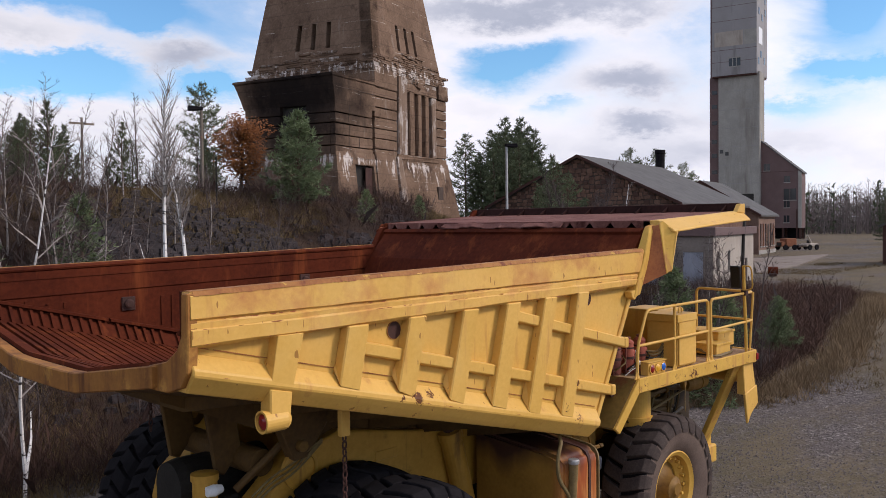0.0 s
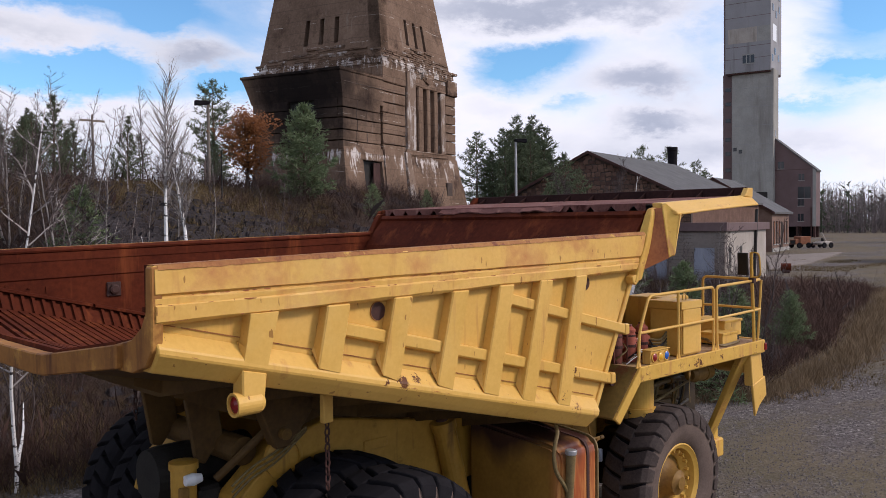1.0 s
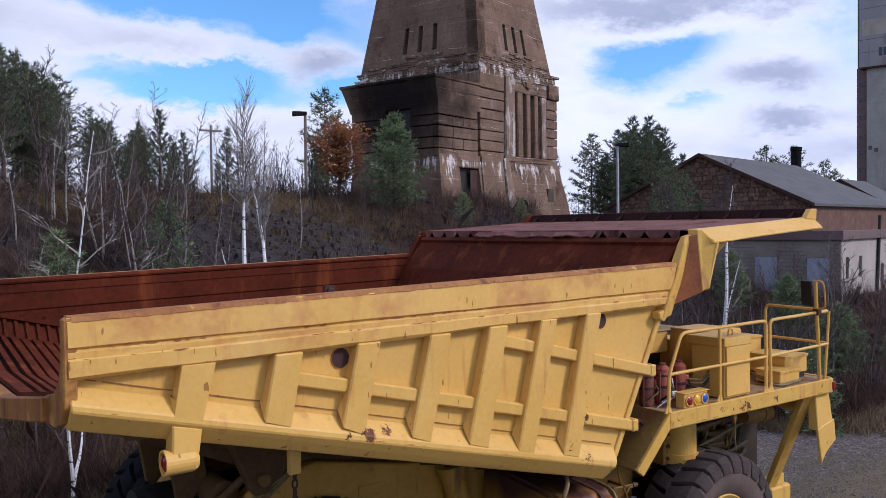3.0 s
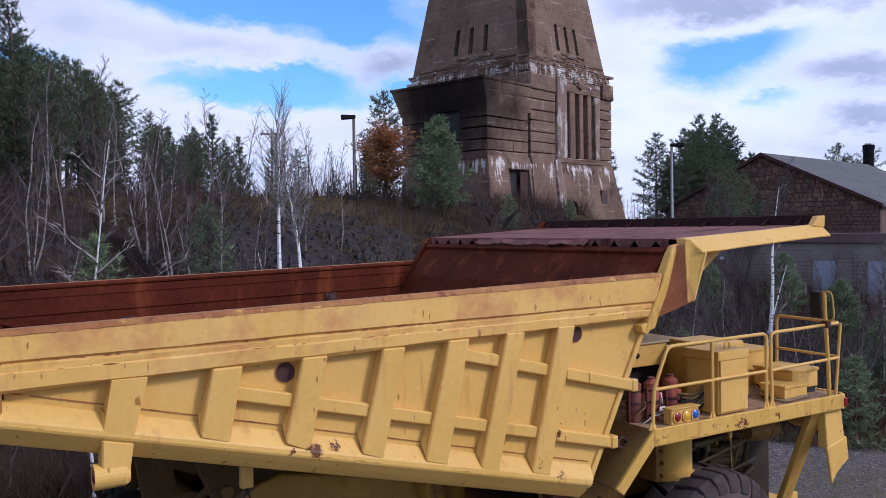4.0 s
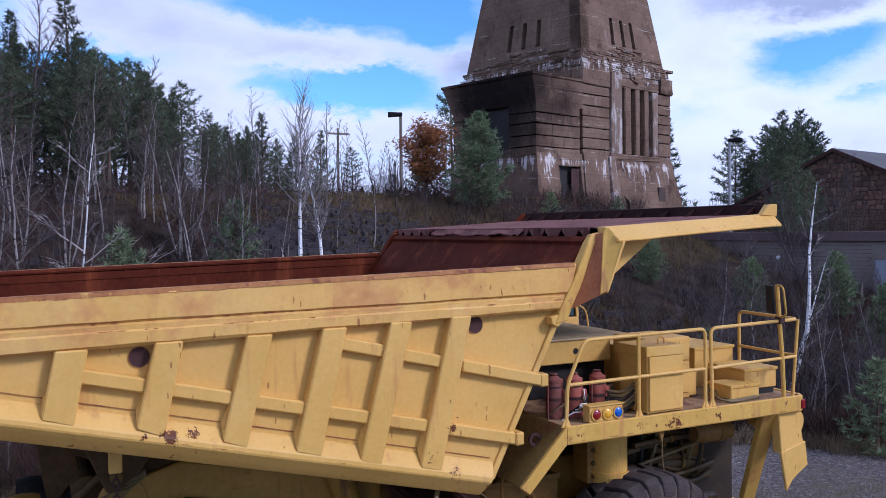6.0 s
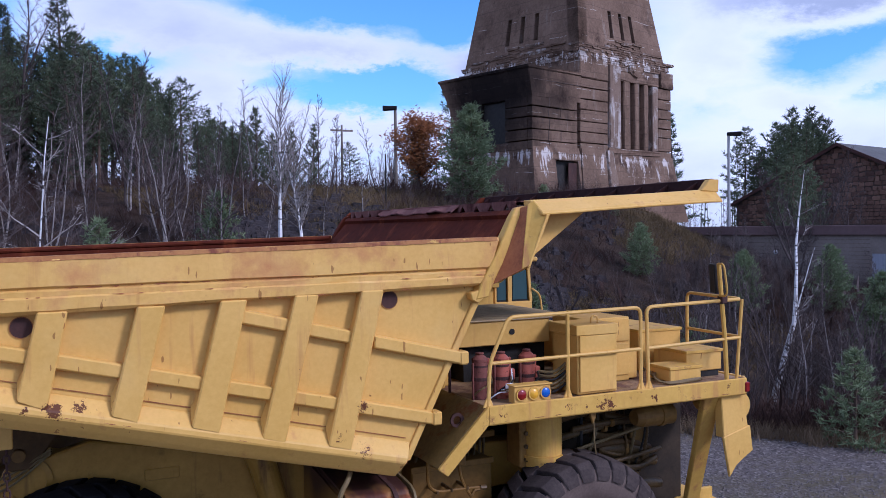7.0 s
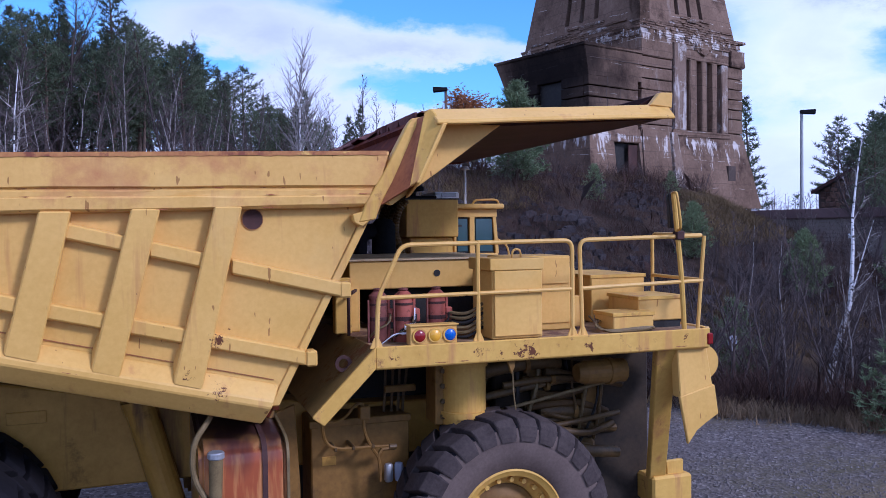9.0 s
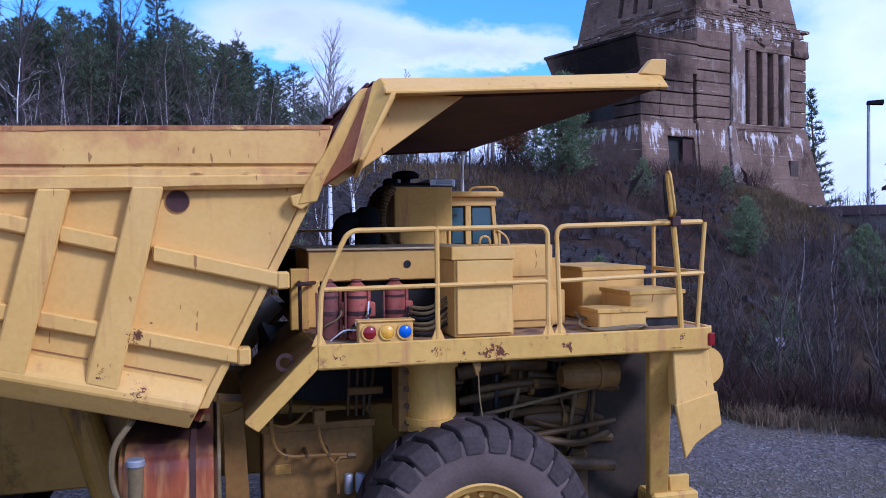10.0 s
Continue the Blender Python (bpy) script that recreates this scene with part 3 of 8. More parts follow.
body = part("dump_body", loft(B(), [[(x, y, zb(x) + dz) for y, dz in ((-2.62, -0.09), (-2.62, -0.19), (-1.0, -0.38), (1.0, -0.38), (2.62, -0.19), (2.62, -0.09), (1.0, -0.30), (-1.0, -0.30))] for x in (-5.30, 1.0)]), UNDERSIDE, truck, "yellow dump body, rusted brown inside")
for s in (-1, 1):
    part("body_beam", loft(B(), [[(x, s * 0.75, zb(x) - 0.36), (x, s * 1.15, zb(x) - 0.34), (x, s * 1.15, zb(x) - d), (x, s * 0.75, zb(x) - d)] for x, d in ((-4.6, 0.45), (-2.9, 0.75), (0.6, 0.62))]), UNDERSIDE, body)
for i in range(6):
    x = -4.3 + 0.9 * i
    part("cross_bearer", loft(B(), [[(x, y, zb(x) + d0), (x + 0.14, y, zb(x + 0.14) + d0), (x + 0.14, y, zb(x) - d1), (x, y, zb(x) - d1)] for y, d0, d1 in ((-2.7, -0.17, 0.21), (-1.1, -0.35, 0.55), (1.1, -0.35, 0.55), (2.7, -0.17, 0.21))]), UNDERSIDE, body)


def zr(x):
    """Height of the top rail's upper edge."""
    return 4.985 + 0.0235 * (x + 5.36)


def section(bm, pts, x0, x1, lean0=0.0, lean1=0.0):
    """A bar along the body's side: pts are (y, dz) from the lower edge; lean shifts x with height."""
    return loft(bm, [[(x + l * dz, y, zb(x) + dz) for y, dz in pts] for x, l in ((x0, lean0), (x1, lean1))])


RIBS = ((-4.42, -4.12, 4.52, -4.49, 4.09, -4.25, 3.985), (-3.56, -3.28, 4.53, -3.68, 3.92, -3.41, 3.835), (-2.70, -2.44, 4.55, -2.88, 3.75, -2.63, 3.64), (-1.84, -1.58, 4.56, -2.09, 3.535, -1.85, 3.445),
        (-1.06, -0.80, 4.58, -1.36, 3.345, -1.09, 3.265), (-0.31, -0.06, 4.60, -0.67, 3.16, -0.43, 3.09), (0.41, 0.66, 4.62, 0.02, 3.00, 0.275, 2.93))
for s in (-1, 1):
    # wall plate, then the flared sill below it
    part("side_panel", plate(B(), [(-5.22, zb(-5.22) + 0.2), (0.93, zb(0.93) + 0.05), (2.05, 4.98), (-5.22, 4.85)], s * 3.075, s * 3.02), YELLOW if s < 0 else RUST, body)
    part("wall_liner", plate(B(), [(-5.22, zb(-5.22) + 0.1), (0.93, zb(0.93) + 0.05), (2.05, 5.0), (-5.22, 4.88)], s * 3.018, s * 2.99), RUST, body, "rusted brown inner wall")
    part("sill", soften(section(B(), [(s * 3.02, 0.20), (s * 3.08, 0.20), (s * 3.204, 0.062), (s * 3.208, 0.0), (s * 3.06, -0.17), (s * 2.6, -0.17), (s * 2.6, -0.08), (s * 2.9, 0.0)], -5.30, 0.90, 0.0, 0.46), 0.012), YELLOW, body, "flared yellow sill")
    # thin rusty strip whose dark line stands for the seam's shadow
    part("weld_seam", section(B(), [(s * 3.07, 0.255), (s * 3.084, 0.255), (s * 3.084, 0.266), (s * 3.07, 0.266)], -5.20, 0.94, 0.0, 0.0), RUST_WORN, body)
    # top rail in two bands with a step between them
    bm = loft(B(), [[(x + lx * (z - zr(x)), s * y, z) for y, z in ((3.03, zr(x) - b), (3.17, zr(x) - b), (3.205, zr(x) - b + 0.03), (3.205, zr(x) - a - 0.075), (3.188, zr(x) - a - 0.062), (3.190, zr(x) - a - 0.012), (3.172, zr(x) - a), (3.172, zr(x) - a + 0.012),
                    (3.20, zr(x) - a + 0.03), (3.19, zr(x) - 0.035), (3.165, zr(x)), (3.045, zr(x)), (3.03, zr(x) - 0.03))]
                    for x, a, b, lx in [(-5.31 + 7.40 * i / 24, 0.265 + 0.10 * i / 24, 0.50 + 0.04 * i / 24, 0.35 * (i == 24)) for i in range(25)]])
    rng = random.Random(5)
    for v in bm.verts:
        if -5.2 < v.co.x < 2.0:
            if abs(v.co.y) > 3.1:
                v.co.z += rng.uniform(-0.006, 0.006)
                v.co.y += s * rng.uniform(-0.006, 0.003)
    part("top_rail", soften(bm, 0.006), YELLOW_RAIL, body, "dented yellow top rail")
    bm = loft(B(), [[(x, s * 3.03, zr(x) + 0.003), (x, s * 3.165, zr(x) + 0.003), (x, s * (3.16 + 0.02 * noise.noise(Vector((x * 3, s, 0)))), zr(x) + 0.009), (x, s * 3.03, zr(x) + 0.009)] for x in [-5.30 + 7.38 * i / 60 for i in range(61)]])
    part("rail_top_scale", bm, RUST_WORN, body, "rust-flaked top of the rail")
    part("rail_inner_face", loft(B(), [[(x, s * 3.028, zr(x) - 0.50), (x, s * 2.97, zr(x) - 0.44), (x, s * 2.97, zr(x) + 0.004), (x, s * 3.028, zr(x) + 0.004)] for x in [-5.30 + 7.35 * i / 12 for i in range(13)]]), RUST, body)
    part("inner_top_roll", loft(B(), [[(x, s * (2.965 + 0.035 * math.cos(a)), zr(x) - 0.035 + 0.035 * math.sin(a)) for a in [k2 * math.pi / 4 for k2 in range(8)]] for x in (-5.28, 2.0)]), RUST, body)
    part("inner_band", loft(B(), [[(x, s * 2.969, zr(x) - 0.075), (x, s * 2.955, zr(x) - 0.075), (x, s * 2.955, zr(x) - 0.19), (x, s * 2.969, zr(x) - 0.19)] for x in (-5.28, 1.95)]), RUST, body)
    # slanted ribs, square to the sill: top from, to, height; foot from, height, to, height
    for x0, x1, zt, f0, z0, f1, z1 in RIBS:
        ring = lambda k, o: [(x0 * k + f0 * (1 - k), s * 3.07, zt * k + (z0 + o) * (1 - k)), (x1 * k + f1 * (1 - k), s * 3.07, zt * k + (z1 + o) * (1 - k)),
                             (x1 * k + f1 * (1 - k), s * (3.205 + 0.01 * k), zt * k + z1 * (1 - k)), (x0 * k + f0 * (1 - k), s * (3.205 + 0.01 * k), zt * k + z0 * (1 - k))]
        part("rib", soften(loft(B(), [ring(0.0, 0.18), ring(0.3, 0.05), ring(1.0, 0.0)]), 0.014), YELLOW, body)
    # stiffeners between the ribs

    def stiff(x0, x1, zt, deep=0.13):
        bm = loft(B(), [[(x, s * 3.07, zt - 0.243 * (x - x0)), (x, s * 3.165, zt - 0.243 * (x - x0) - 0.012), (x, s * 3.165, zt - 0.243 * (x - x0) - deep), (x, s * 3.07, zt - 0.243 * (x - x0) - deep - 0.02)] for x in (x0, x1)])
        part("stiffener", soften(bm, 0.012), YELLOW, body)

    low = lambda x: 4.350 - 0.243 * (x + 3.31)
    high = lambda x: 4.468 - 0.245 * (x + 0.77)
    for x0, x1 in ((-3.44, -2.68), (-2.62, -1.86), (-1.78, -1.12), (-1.06, -0.44), (-0.34, 0.26), (0.34, 1.24)):
        stiff(x0, x1, low(x0), 0.145)
    for x0, x1 in ((-0.88, -0.20), (-0.16, 0.46), (0.56, 1.60)):
        stiff(x0, x1, high(x0), 0.145)
    for x, z in ((1.60, high(1.60)), (1.26, low(1.26))):
        part("stiffener_cap", soften(box(B(), x - 0.02, x + 0.09, s * 3.176, s * 3.0, z - 0.156, z - 0.004), 0.016), YELLOW, body)
    # round holes: dark discs on the panel stand for the unlit inside
    for x, z in ((-2.83, 4.41), (0.765, 4.50)):
        part("drain_hole", cyl(B(), (x, s * 3.05, z), (x, s * 3.084, z), 0.100, n=24), RUST_DARK, body, "round hole as a dark disc with rusted edge")
        part("hole_rim", lathe(B(), [(0.094, s * 3.077), (0.101, s * 3.077), (0.101, s * 3.087), (0.094, s * 3.087)], (x, 0, z), 24, caps=False), RUST_WORN, body)
    # front post, the rusty fold and the web that carries the canopy
    part("front_edge_flange", soften(loft(B(), [[(x, s * 2.86, z), (x + 0.085, s * 2.86, z), (x + 0.085, s * 3.11, z), (x, s * 3.11, z)] for x, z in ((0.90, zb(0.90) + 0.0), (1.93, 4.72))]), 0.01), (YELLOW if s < 0 else RUST), body)
    part("rail_end_tab", soften(plate(B(), [(1.70, 4.54), (1.92, 4.60), (1.90, 4.50), (1.80, 4.42), (1.72, 4.46)], s * 3.21, s * 3.08), 0.01), (YELLOW if s < 0 else RUST), body)
    yel = YELLOW_OLD if s < 0 else RUST
    part("front_post", soften(loft(B(), [[(x, s * y0, z), (x + 0.17, s * y0, z + 0.03), (x + 0.17, s * 3.04, z + 0.03), (x, s * 3.04, z)] for x, z, y0 in ((1.76, 4.46, 3.22), (1.84, 4.66, 3.23), (2.04, 4.98, 3.21), (2.27, 5.40, 3.16), (2.34, 5.50, 3.12))]), 0.012), yel, body, "rust-edged bent front post")
    part("front_fold", loft(B(), [[(x + dx, s * (y + dy), z) for x, y, z in ((1.98, 3.22, 4.63), (2.20, 3.50, 4.80), (2.44, 3.24, 5.52), (2.40, 3.12, 5.50))] for dx, dy in ((0.0, 0.0), (0.03, -0.03))]), RUST_ORANGE, body, "rust-orange folded plate")
    part("canopy_knee", soften(loft(B(), [[(x + dx, s * (y + dy), z + dz) for x, y, z in ((2.19, 3.50, 4.80), (2.27, 3.555, 4.85), (2.56, 3.47, 5.40), (2.50, 3.26, 5.585), (2.43, 3.24, 5.54))] for dx, dy, dz in ((0.0, 0.0, 0.0), (0.05, -0.06, 0.0))]), 0.010), yel, body, "dented yellow knee plate")
    part("knee_flange", soften(loft(B(), [[(2.25, s * 3.555, 4.83), (2.29, s * 3.53, 4.83), (2.32, s * 3.10, 4.72), (2.27, s * 3.10, 4.70)], [(2.55, s * 3.475, 5.42), (2.60, s * 3.46, 5.42), (2.66, s * 3.05, 5.44), (2.58, s * 3.05, 5.44)]]), 0.008), YELLOW if s < 0 else RUST, body)
    part("canopy_web", soften(plate(B(), [(2.02, 4.66), (2.12, 4.63), (2.60, 4.96), (3.23, 5.41), (3.30, 5.46), (2.45, 5.46)], s * 3.14, s * 3.06), 0.008), YELLOW if s < 0 else RUST, body)
    # canopy side beam, its lower edge flared out
    bm = loft(B(), [[(x, s * y, z) for y, z in ((3.02, zt), (3.17, zt), (y1 - 0.03, zb1 + 0.05), (y1, zb1 + 0.015), (y1 - 0.02, zb1), (3.06, zb1 + 0.03))]
                    for x, zt, y1, zb1 in ((2.50, 5.59, 3.46, 5.405), (2.9, 5.61, 3.45, 5.425), (3.3, 5.632, 3.43, 5.455), (4.2, 5.68, 3.39, 5.51), (5.1, 5.735, 3.355, 5.56), (5.29, 5.75, 3.345, 5.565))])
    part("canopy_beam", soften(bm, 0.010), YELLOW if s < 0 else RUST, body)
    part("canopy_lip_end", soften(plate(B(), [(5.05, 5.72), (5.33, 5.70), (5.34, 5.87), (5.18, 5.865)], s * 3.215, s * 3.12), 0.01), (YELLOW if s < 0 else RUST), body)
    # tail of the side wall
    bm = loft(B(), [[(x, s * y, z) for y, z in ((3.185, 4.98), (3.085, 4.98), (3.07, 4.60), (2.98, 4.46), (2.78, 4.34), (2.42, 4.265), (2.42, 4.04), (2.80, 4.05), (3.06, 4.13), (3.17, 4.27), (3.19, 4.50))] for x in (-5.345, -5.24)])
    part("tail_plate", soften(bm, 0.012), TAIL_WORN, body, "rust-edged yellow tail plate")



def rust_flakes(parent, x0, x1, zline, y, high, seed, share=0.45, material=None):
    """Broken scale along an edge, in short uneven runs."""
    rng = random.Random(seed)
    bm = B()
    x = x0
    while x < x1:
        ln = rng.uniform(0.015, 0.16)
        if rng.random() < share * (0.4 + 1.2 * (noise.noise(Vector((x * 0.8, seed, 0.5))) > 0)):
            n2 = max(2, int(ln / 0.02))
            rows = []
            for k2 in range(n2 + 1):
                xx = min(x1, x + ln * k2 / n2)
                h = high * rng.uniform(0.15, 1.0) * math.sin(math.pi * (0.1 + 0.8 * k2 / n2))
                z = zline(xx)
                rows.append([(xx, y + 0.004, z + h * 0.3), (xx, y - 0.003, z + h * 0.3), (xx, y - 0.003, z - h), (xx, y + 0.004, z - h)])
            loft(bm, rows)
        x += ln + rng.uniform(0.01, 0.14)
    tagged(part("rust_flakes", bm, material or RUST_ORANGE, parent), "thin broken scale of rust", kind="stuff")


rust_flakes(body, -5.2, 1.9, lambda x: zr(x) - 0.262 - 0.075 * (x + 5.31) / 7.4, -3.174, 0.013, 3, 0.62)
rust_flakes(body, -5.2, 1.9, lambda x: zr(x) - 0.335 - 0.075 * (x + 5.31) / 7.4, -3.203, 0.010, 4, 0.40)
bm = loft(B(), [[(x, -3.162, zr(x) + 0.001), (x, -3.169, zr(x) + 0.006), (x, -3.196, zr(x) - 0.030 - 0.016 * abs(noise.noise(Vector((x * 5.0, 3.0, 1.0)))) - 0.012 * abs(noise.noise(Vector((x * 23.0, 1.0, 1.0))))), (x, -3.186, zr(x) - 0.03)] for x in [-5.28 + 7.34 * i / 320 for i in range(321)]])
part("rail_edge_scale", bm, RUST_WORN, body, "chipped rusty upper edge of the rail")
rust_flakes(body, -5.2, 0.85, lambda x: zb(x) + 0.02, -3.205, 0.009, 6, 0.12)
rust_flakes(body, -5.2, 1.9, lambda x: zr(x) - 0.47 - 0.06 * (x + 5.31) / 7.4, -3.204, 0.009, 7, 0.12)

# tail lip, floor and the bars welded to it
bm = loft(B(), [[(-5.30, y, 4.04 + fy(y) + 0.0), (-5.40 - 0.08 * (1 - (y / 2.7) ** 2), y, 4.04 + fy(y)), (-5.40 - 0.08 * (1 - (y / 2.7) ** 2), y, 4.26 + fy(y)), (-5.30, y, 4.25 + fy(y))] for y in [-2.60 + 5.2 * i / 16 for i in range(17)]])
part("tail_lip", soften(bm, 0.014), TAIL_WORN, body, "worn rusty tail lip")


def zf(x):
    return zb(x) - 0.02


trough = [-2.82, -1.8, -0.9, 0.9, 1.8, 2.82]
# near-black colour carries the shade in the grooves between the wear bars
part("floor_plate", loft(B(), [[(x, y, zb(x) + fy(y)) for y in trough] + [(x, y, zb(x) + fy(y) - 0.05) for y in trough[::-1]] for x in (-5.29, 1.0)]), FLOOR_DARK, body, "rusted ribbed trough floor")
bar_rng = random.Random(6)
for i in range(1, 33):
    # the rows nearest the tail are worn away in places
    x, thin, h = -5.30 + i * 0.1425, 0.016 * (i in (1, 2, 3)), 0.045 + bar_rng.uniform(-0.006, 0.006)
    left = -0.128 if i == 1 else -0.056 + thin
    part("wear_bar", loft(B(), [[(x + dx, y, zb(x + dx) + fy(y) + dz) for dx, dz in ((left, 0.0), (0.058 - thin, 0.0), (0.054 - thin, h), (left + 0.006, h))] for y in (-2.80, -0.9, 0.9, 2.80)]), RUST, body)
for s in (-1, 1):
    part("floor_fillet", loft(B(), [[(x, s * 2.80, zf(x) + 0.07), (x, s * 3.0, zf(x) + 0.36), (x, s * 3.0, zf(x) - 0.02)] for x in (-5.25, 1.0)]), RUST, body)
    for i in range(32):
        x = -5.265 + i * 0.1425
        if i in (13, 20):
            continue
        part("cleat", loft(B(), [[(q, s * 2.83, zf(q) + 0.085), (q, s * 2.985, zf(q) + 0.335), (q, s * 2.945, zf(q) + 0.355), (q, s * 2.785, zf(q) + 0.11)] for q in (x, x + 0.045)]), RUST, body)
    for x0, x1 in ((-5.3, -3.4), (-3.36, -1.5), (-1.46, 0.6)):
        part("fillet_strip", loft(B(), [[(x, s * 2.99, zf(x) + 0.37), (x, s * 2.92, zf(x) + 0.36), (x, s * 2.92, zf(x) + 0.40), (x, s * 2.99, zf(x) + 0.41)] for x in (x0, x1)]), RUST, body)
    # bolted lifting lugs and weld strips on the inner wall
    for x, z in ((-3.05, 4.36), (0.35, 4.55)):
        part("lug_plate", soften(box(B(), x - 0.11, x + 0.11, s * 2.992, s * 2.96, z - 0.11, z + 0.11), 0.01), RUST_DARK, body)
        part("lug_boss", lathe(B(), [(0.075, s * 2.97), (0.075, s * 2.92), (0.05, s * 2.905)], (x, 0, z), 16), RUST_DARK, body)
    for x in (-4.6, -4.3, -4.05, -2.5, -2.32, -0.8):
        part("weld_strip", box(B(), x, x + 0.045, s * 2.991, s * 2.972, zf(x) + 0.45, 4.45), RUST, body)

# headboard with its rolled top and the canopy
part("headboard", soften(plate(B(), [(0.80, 2.62), (0.90, 2.58), (2.04, 4.88), (2.50, 5.38), (2.50, 5.46), (2.40, 5.46), (1.92, 4.92)], -2.99, 2.99), 0.01), RUST, body, "rusted slanting headboard")
part("headboard_front", plate(B(), [(0.904, 2.58), (0.93, 2.58), (2.07, 4.87), (2.53, 5.37), (2.505, 5.38), (2.045, 4.885)], -2.98, 2.98), YELLOW_DIRTY_DIM, body)
bm = loft(B(), [[(2.33, y, 5.36), (2.30, y, 5.42), (2.36, y, 5.475 + 0.01 * noise.noise(Vector((y * 2, 1, 1)))), (2.44, y, 5.475), (2.44, y, 5.36)] for y in [-2.98 + 5.96 * i / 40 for i in range(41)]])
part("headboard_cap", bm, RUST, body)


def zc(x):
    """Top of the canopy."""
    return 5.585 + 0.055 * (x - 2.45)


# underside in a darker rust colour that carries its shade
part("canopy_underside", plate(B(), [(2.45, 5.40), (5.30, zc(5.3) - 0.15), (5.30, zc(5.3) - 0.12), (2.45, 5.45)], -3.05, 3.05), RUST_DARK, body, "rusty canopy underside, its shade put into the dark tone")
part("canopy_top", plate(B(), [(2.47, zc(2.47) - 0.012), (5.28, zc(5.28) - 0.012), (5.28, zc(5.28)), (2.47, zc(2.47))], -3.04, 3.04), RUST_DUSTY_LIT, body, "flat dusty rusted canopy top, lightened as if sunlit")
# tent-shaped stiffeners whose ends show as dark notches, bent shut in the middle
for i in range(15):
    y = -2.75 + i * 0.395
    crushed = 4 <= i <= 9
    h = 0.085 if not crushed else 0.03
    bm = B()
    ring = [(y - 0.1975, 5.475), (y - 0.085, 5.475), (y, 5.475 + h), (y + 0.085, 5.475), (y + 0.1975, 5.475), (y + 0.1975, zc(2.45) + 0.002), (y - 0.1975, zc(2.45) + 0.002)]
    if crushed:
        ring = [(p, q - 0.015 - 0.02 * noise.noise(Vector((p * 3, 2, q)))) for p, q in ring]
    loft(bm, [[(x, p, q) for p, q in ring] for x in (2.43, 2.455)])
    part("notched_fascia", bm, RUST_DUSTY_LIT, body)


def crumple(y, k):
    return noise.noise(Vector((y * 2.3, k, 0.7))) + 0.6 * noise.noise(Vector((y * 6.5, k, 2.9)))


bm = loft(B(), [[(2.33 + 0.06 * crumple(y, 1), y, 5.49 + 0.035 * crumple(y, 4)), (2.33 + 0.06 * crumple(y, 1), y, 5.505 + 0.035 * crumple(y, 4)), (2.43, y, 5.57 + 0.015 * crumple(y, 9)), (2.55, y, zc(2.55) + 0.004), (2.55, y, zc(2.55) - 0.012), (2.43, y, 5.545 + 0.015 * crumple(y, 9))] for y in [-1.45 + 2.8 * i / 90 for i in range(91)]])
part("torn_sheet_edge", bm, RUST_DUSTY_LIT, body, "bent and torn edge of the canopy sheet")
part("canopy_lip", soften(plate(B(), [(5.20, zc(5.2) - 0.05), (5.30, zc(5.3) - 0.05), (5.33, 5.875), (5.30, 5.885), (5.27, 5.875)], -3.13, 3.13), 0.006), LIP_DARK, body, "upturned dark canopy lip")
for i in range(11):
    y = -2.9 + 0.58 * i
    part("lip_gusset", plate(B(), [(5.02, zc(5.0) + 0.0), (5.28, zc(5.2) + 0.0), (5.285, 5.865)], y - 0.008, y + 0.008), LIP_DARK, body)
# tail lamps on brackets
for s in (-1, 1):
    br = part("lamp_bracket", soften(loft(B(), [[(-4.50, s * 3.19, 4.02), (-4.24, s * 3.19, 3.96), (-4.24, s * 3.02, 3.96), (-4.50, s * 3.02, 4.02)], [(-4.52, s * 3.22, 3.62), (-4.30, s * 3.22, 3.62), (-4.30, s * 3.02, 3.62), (-4.52, s * 3.02, 3.62)]]), 0.015), YELLOW, body)
    part("lamp_housing", lathe(B(), [(0.085, -4.28), (0.108, -4.32), (0.112, -4.57), (0.09, -4.57), (0.085, -4.535)], (0, s * 3.13, 3.70), 24, "x"), YELLOW, br)
    part("red_tail_lens", lathe(B(), [(0.088, -4.52), (0.075, -4.555), (0.035, -4.575)], (0, s * 3.13, 3.70), 24, "x"), LENS_RED, br, "dull red tail lens")
    bm = box(B(), -3.07, -2.94, s * 2.44, s * 2.36, 3.16, 3.48)
    hang = part("body_prop_bracket", soften(bm, 0.01), YELLOW, body)
    for i in range(9):
        z = 3.14 - 0.085 * i
        part("chain_link", tube(B(), [(-3.00 + 0.028 * math.cos(a) * (i % 2), s * 2.40 + 0.028 * math.cos(a) * (1 - i % 2), z + 0.05 * math.sin(a)) for a in [k * math.pi / 4 for k in range(9)]], 0.011, 5), RUST_DARK, hang)

# ---- wheels
R_TYRE = 1.235


def tyre_meshes():
    prof = [(0.60, -0.26), (0.66, -0.33), (0.82, -0.385), (1.00, -0.40), (1.10, -0.375), (1.135, -0.34), (1.15, -0.2), (1.155, 0.0), (1.15, 0.2), (1.135, 0.34), (1.10, 0.375), (1.00, 0.40), (0.82, 0.385), (0.66, 0.33), (0.60, 0.26)]
    bm = lathe(B(), prof, (0, 0, 0), 72, caps=False)
    me = bpy.data.meshes.new("tyre")
    bmesh.ops.recalc_face_normals(bm, faces=bm.faces)
    bm.to_mesh(me)
    bm.free()
    me.materials.append(RUBBER)
    me.materials.append(RUBBER_DUSTY)
    for p in me.polygons:
        c = p.center
        r = math.hypot(c.x, c.z)
        p.material_index = 1 if (r < 1.10 and abs(p.normal.y) > 0.3) else 0
    me.shade_smooth()
    me.set_sharp_from_angle(angle=radians(35))
    return me


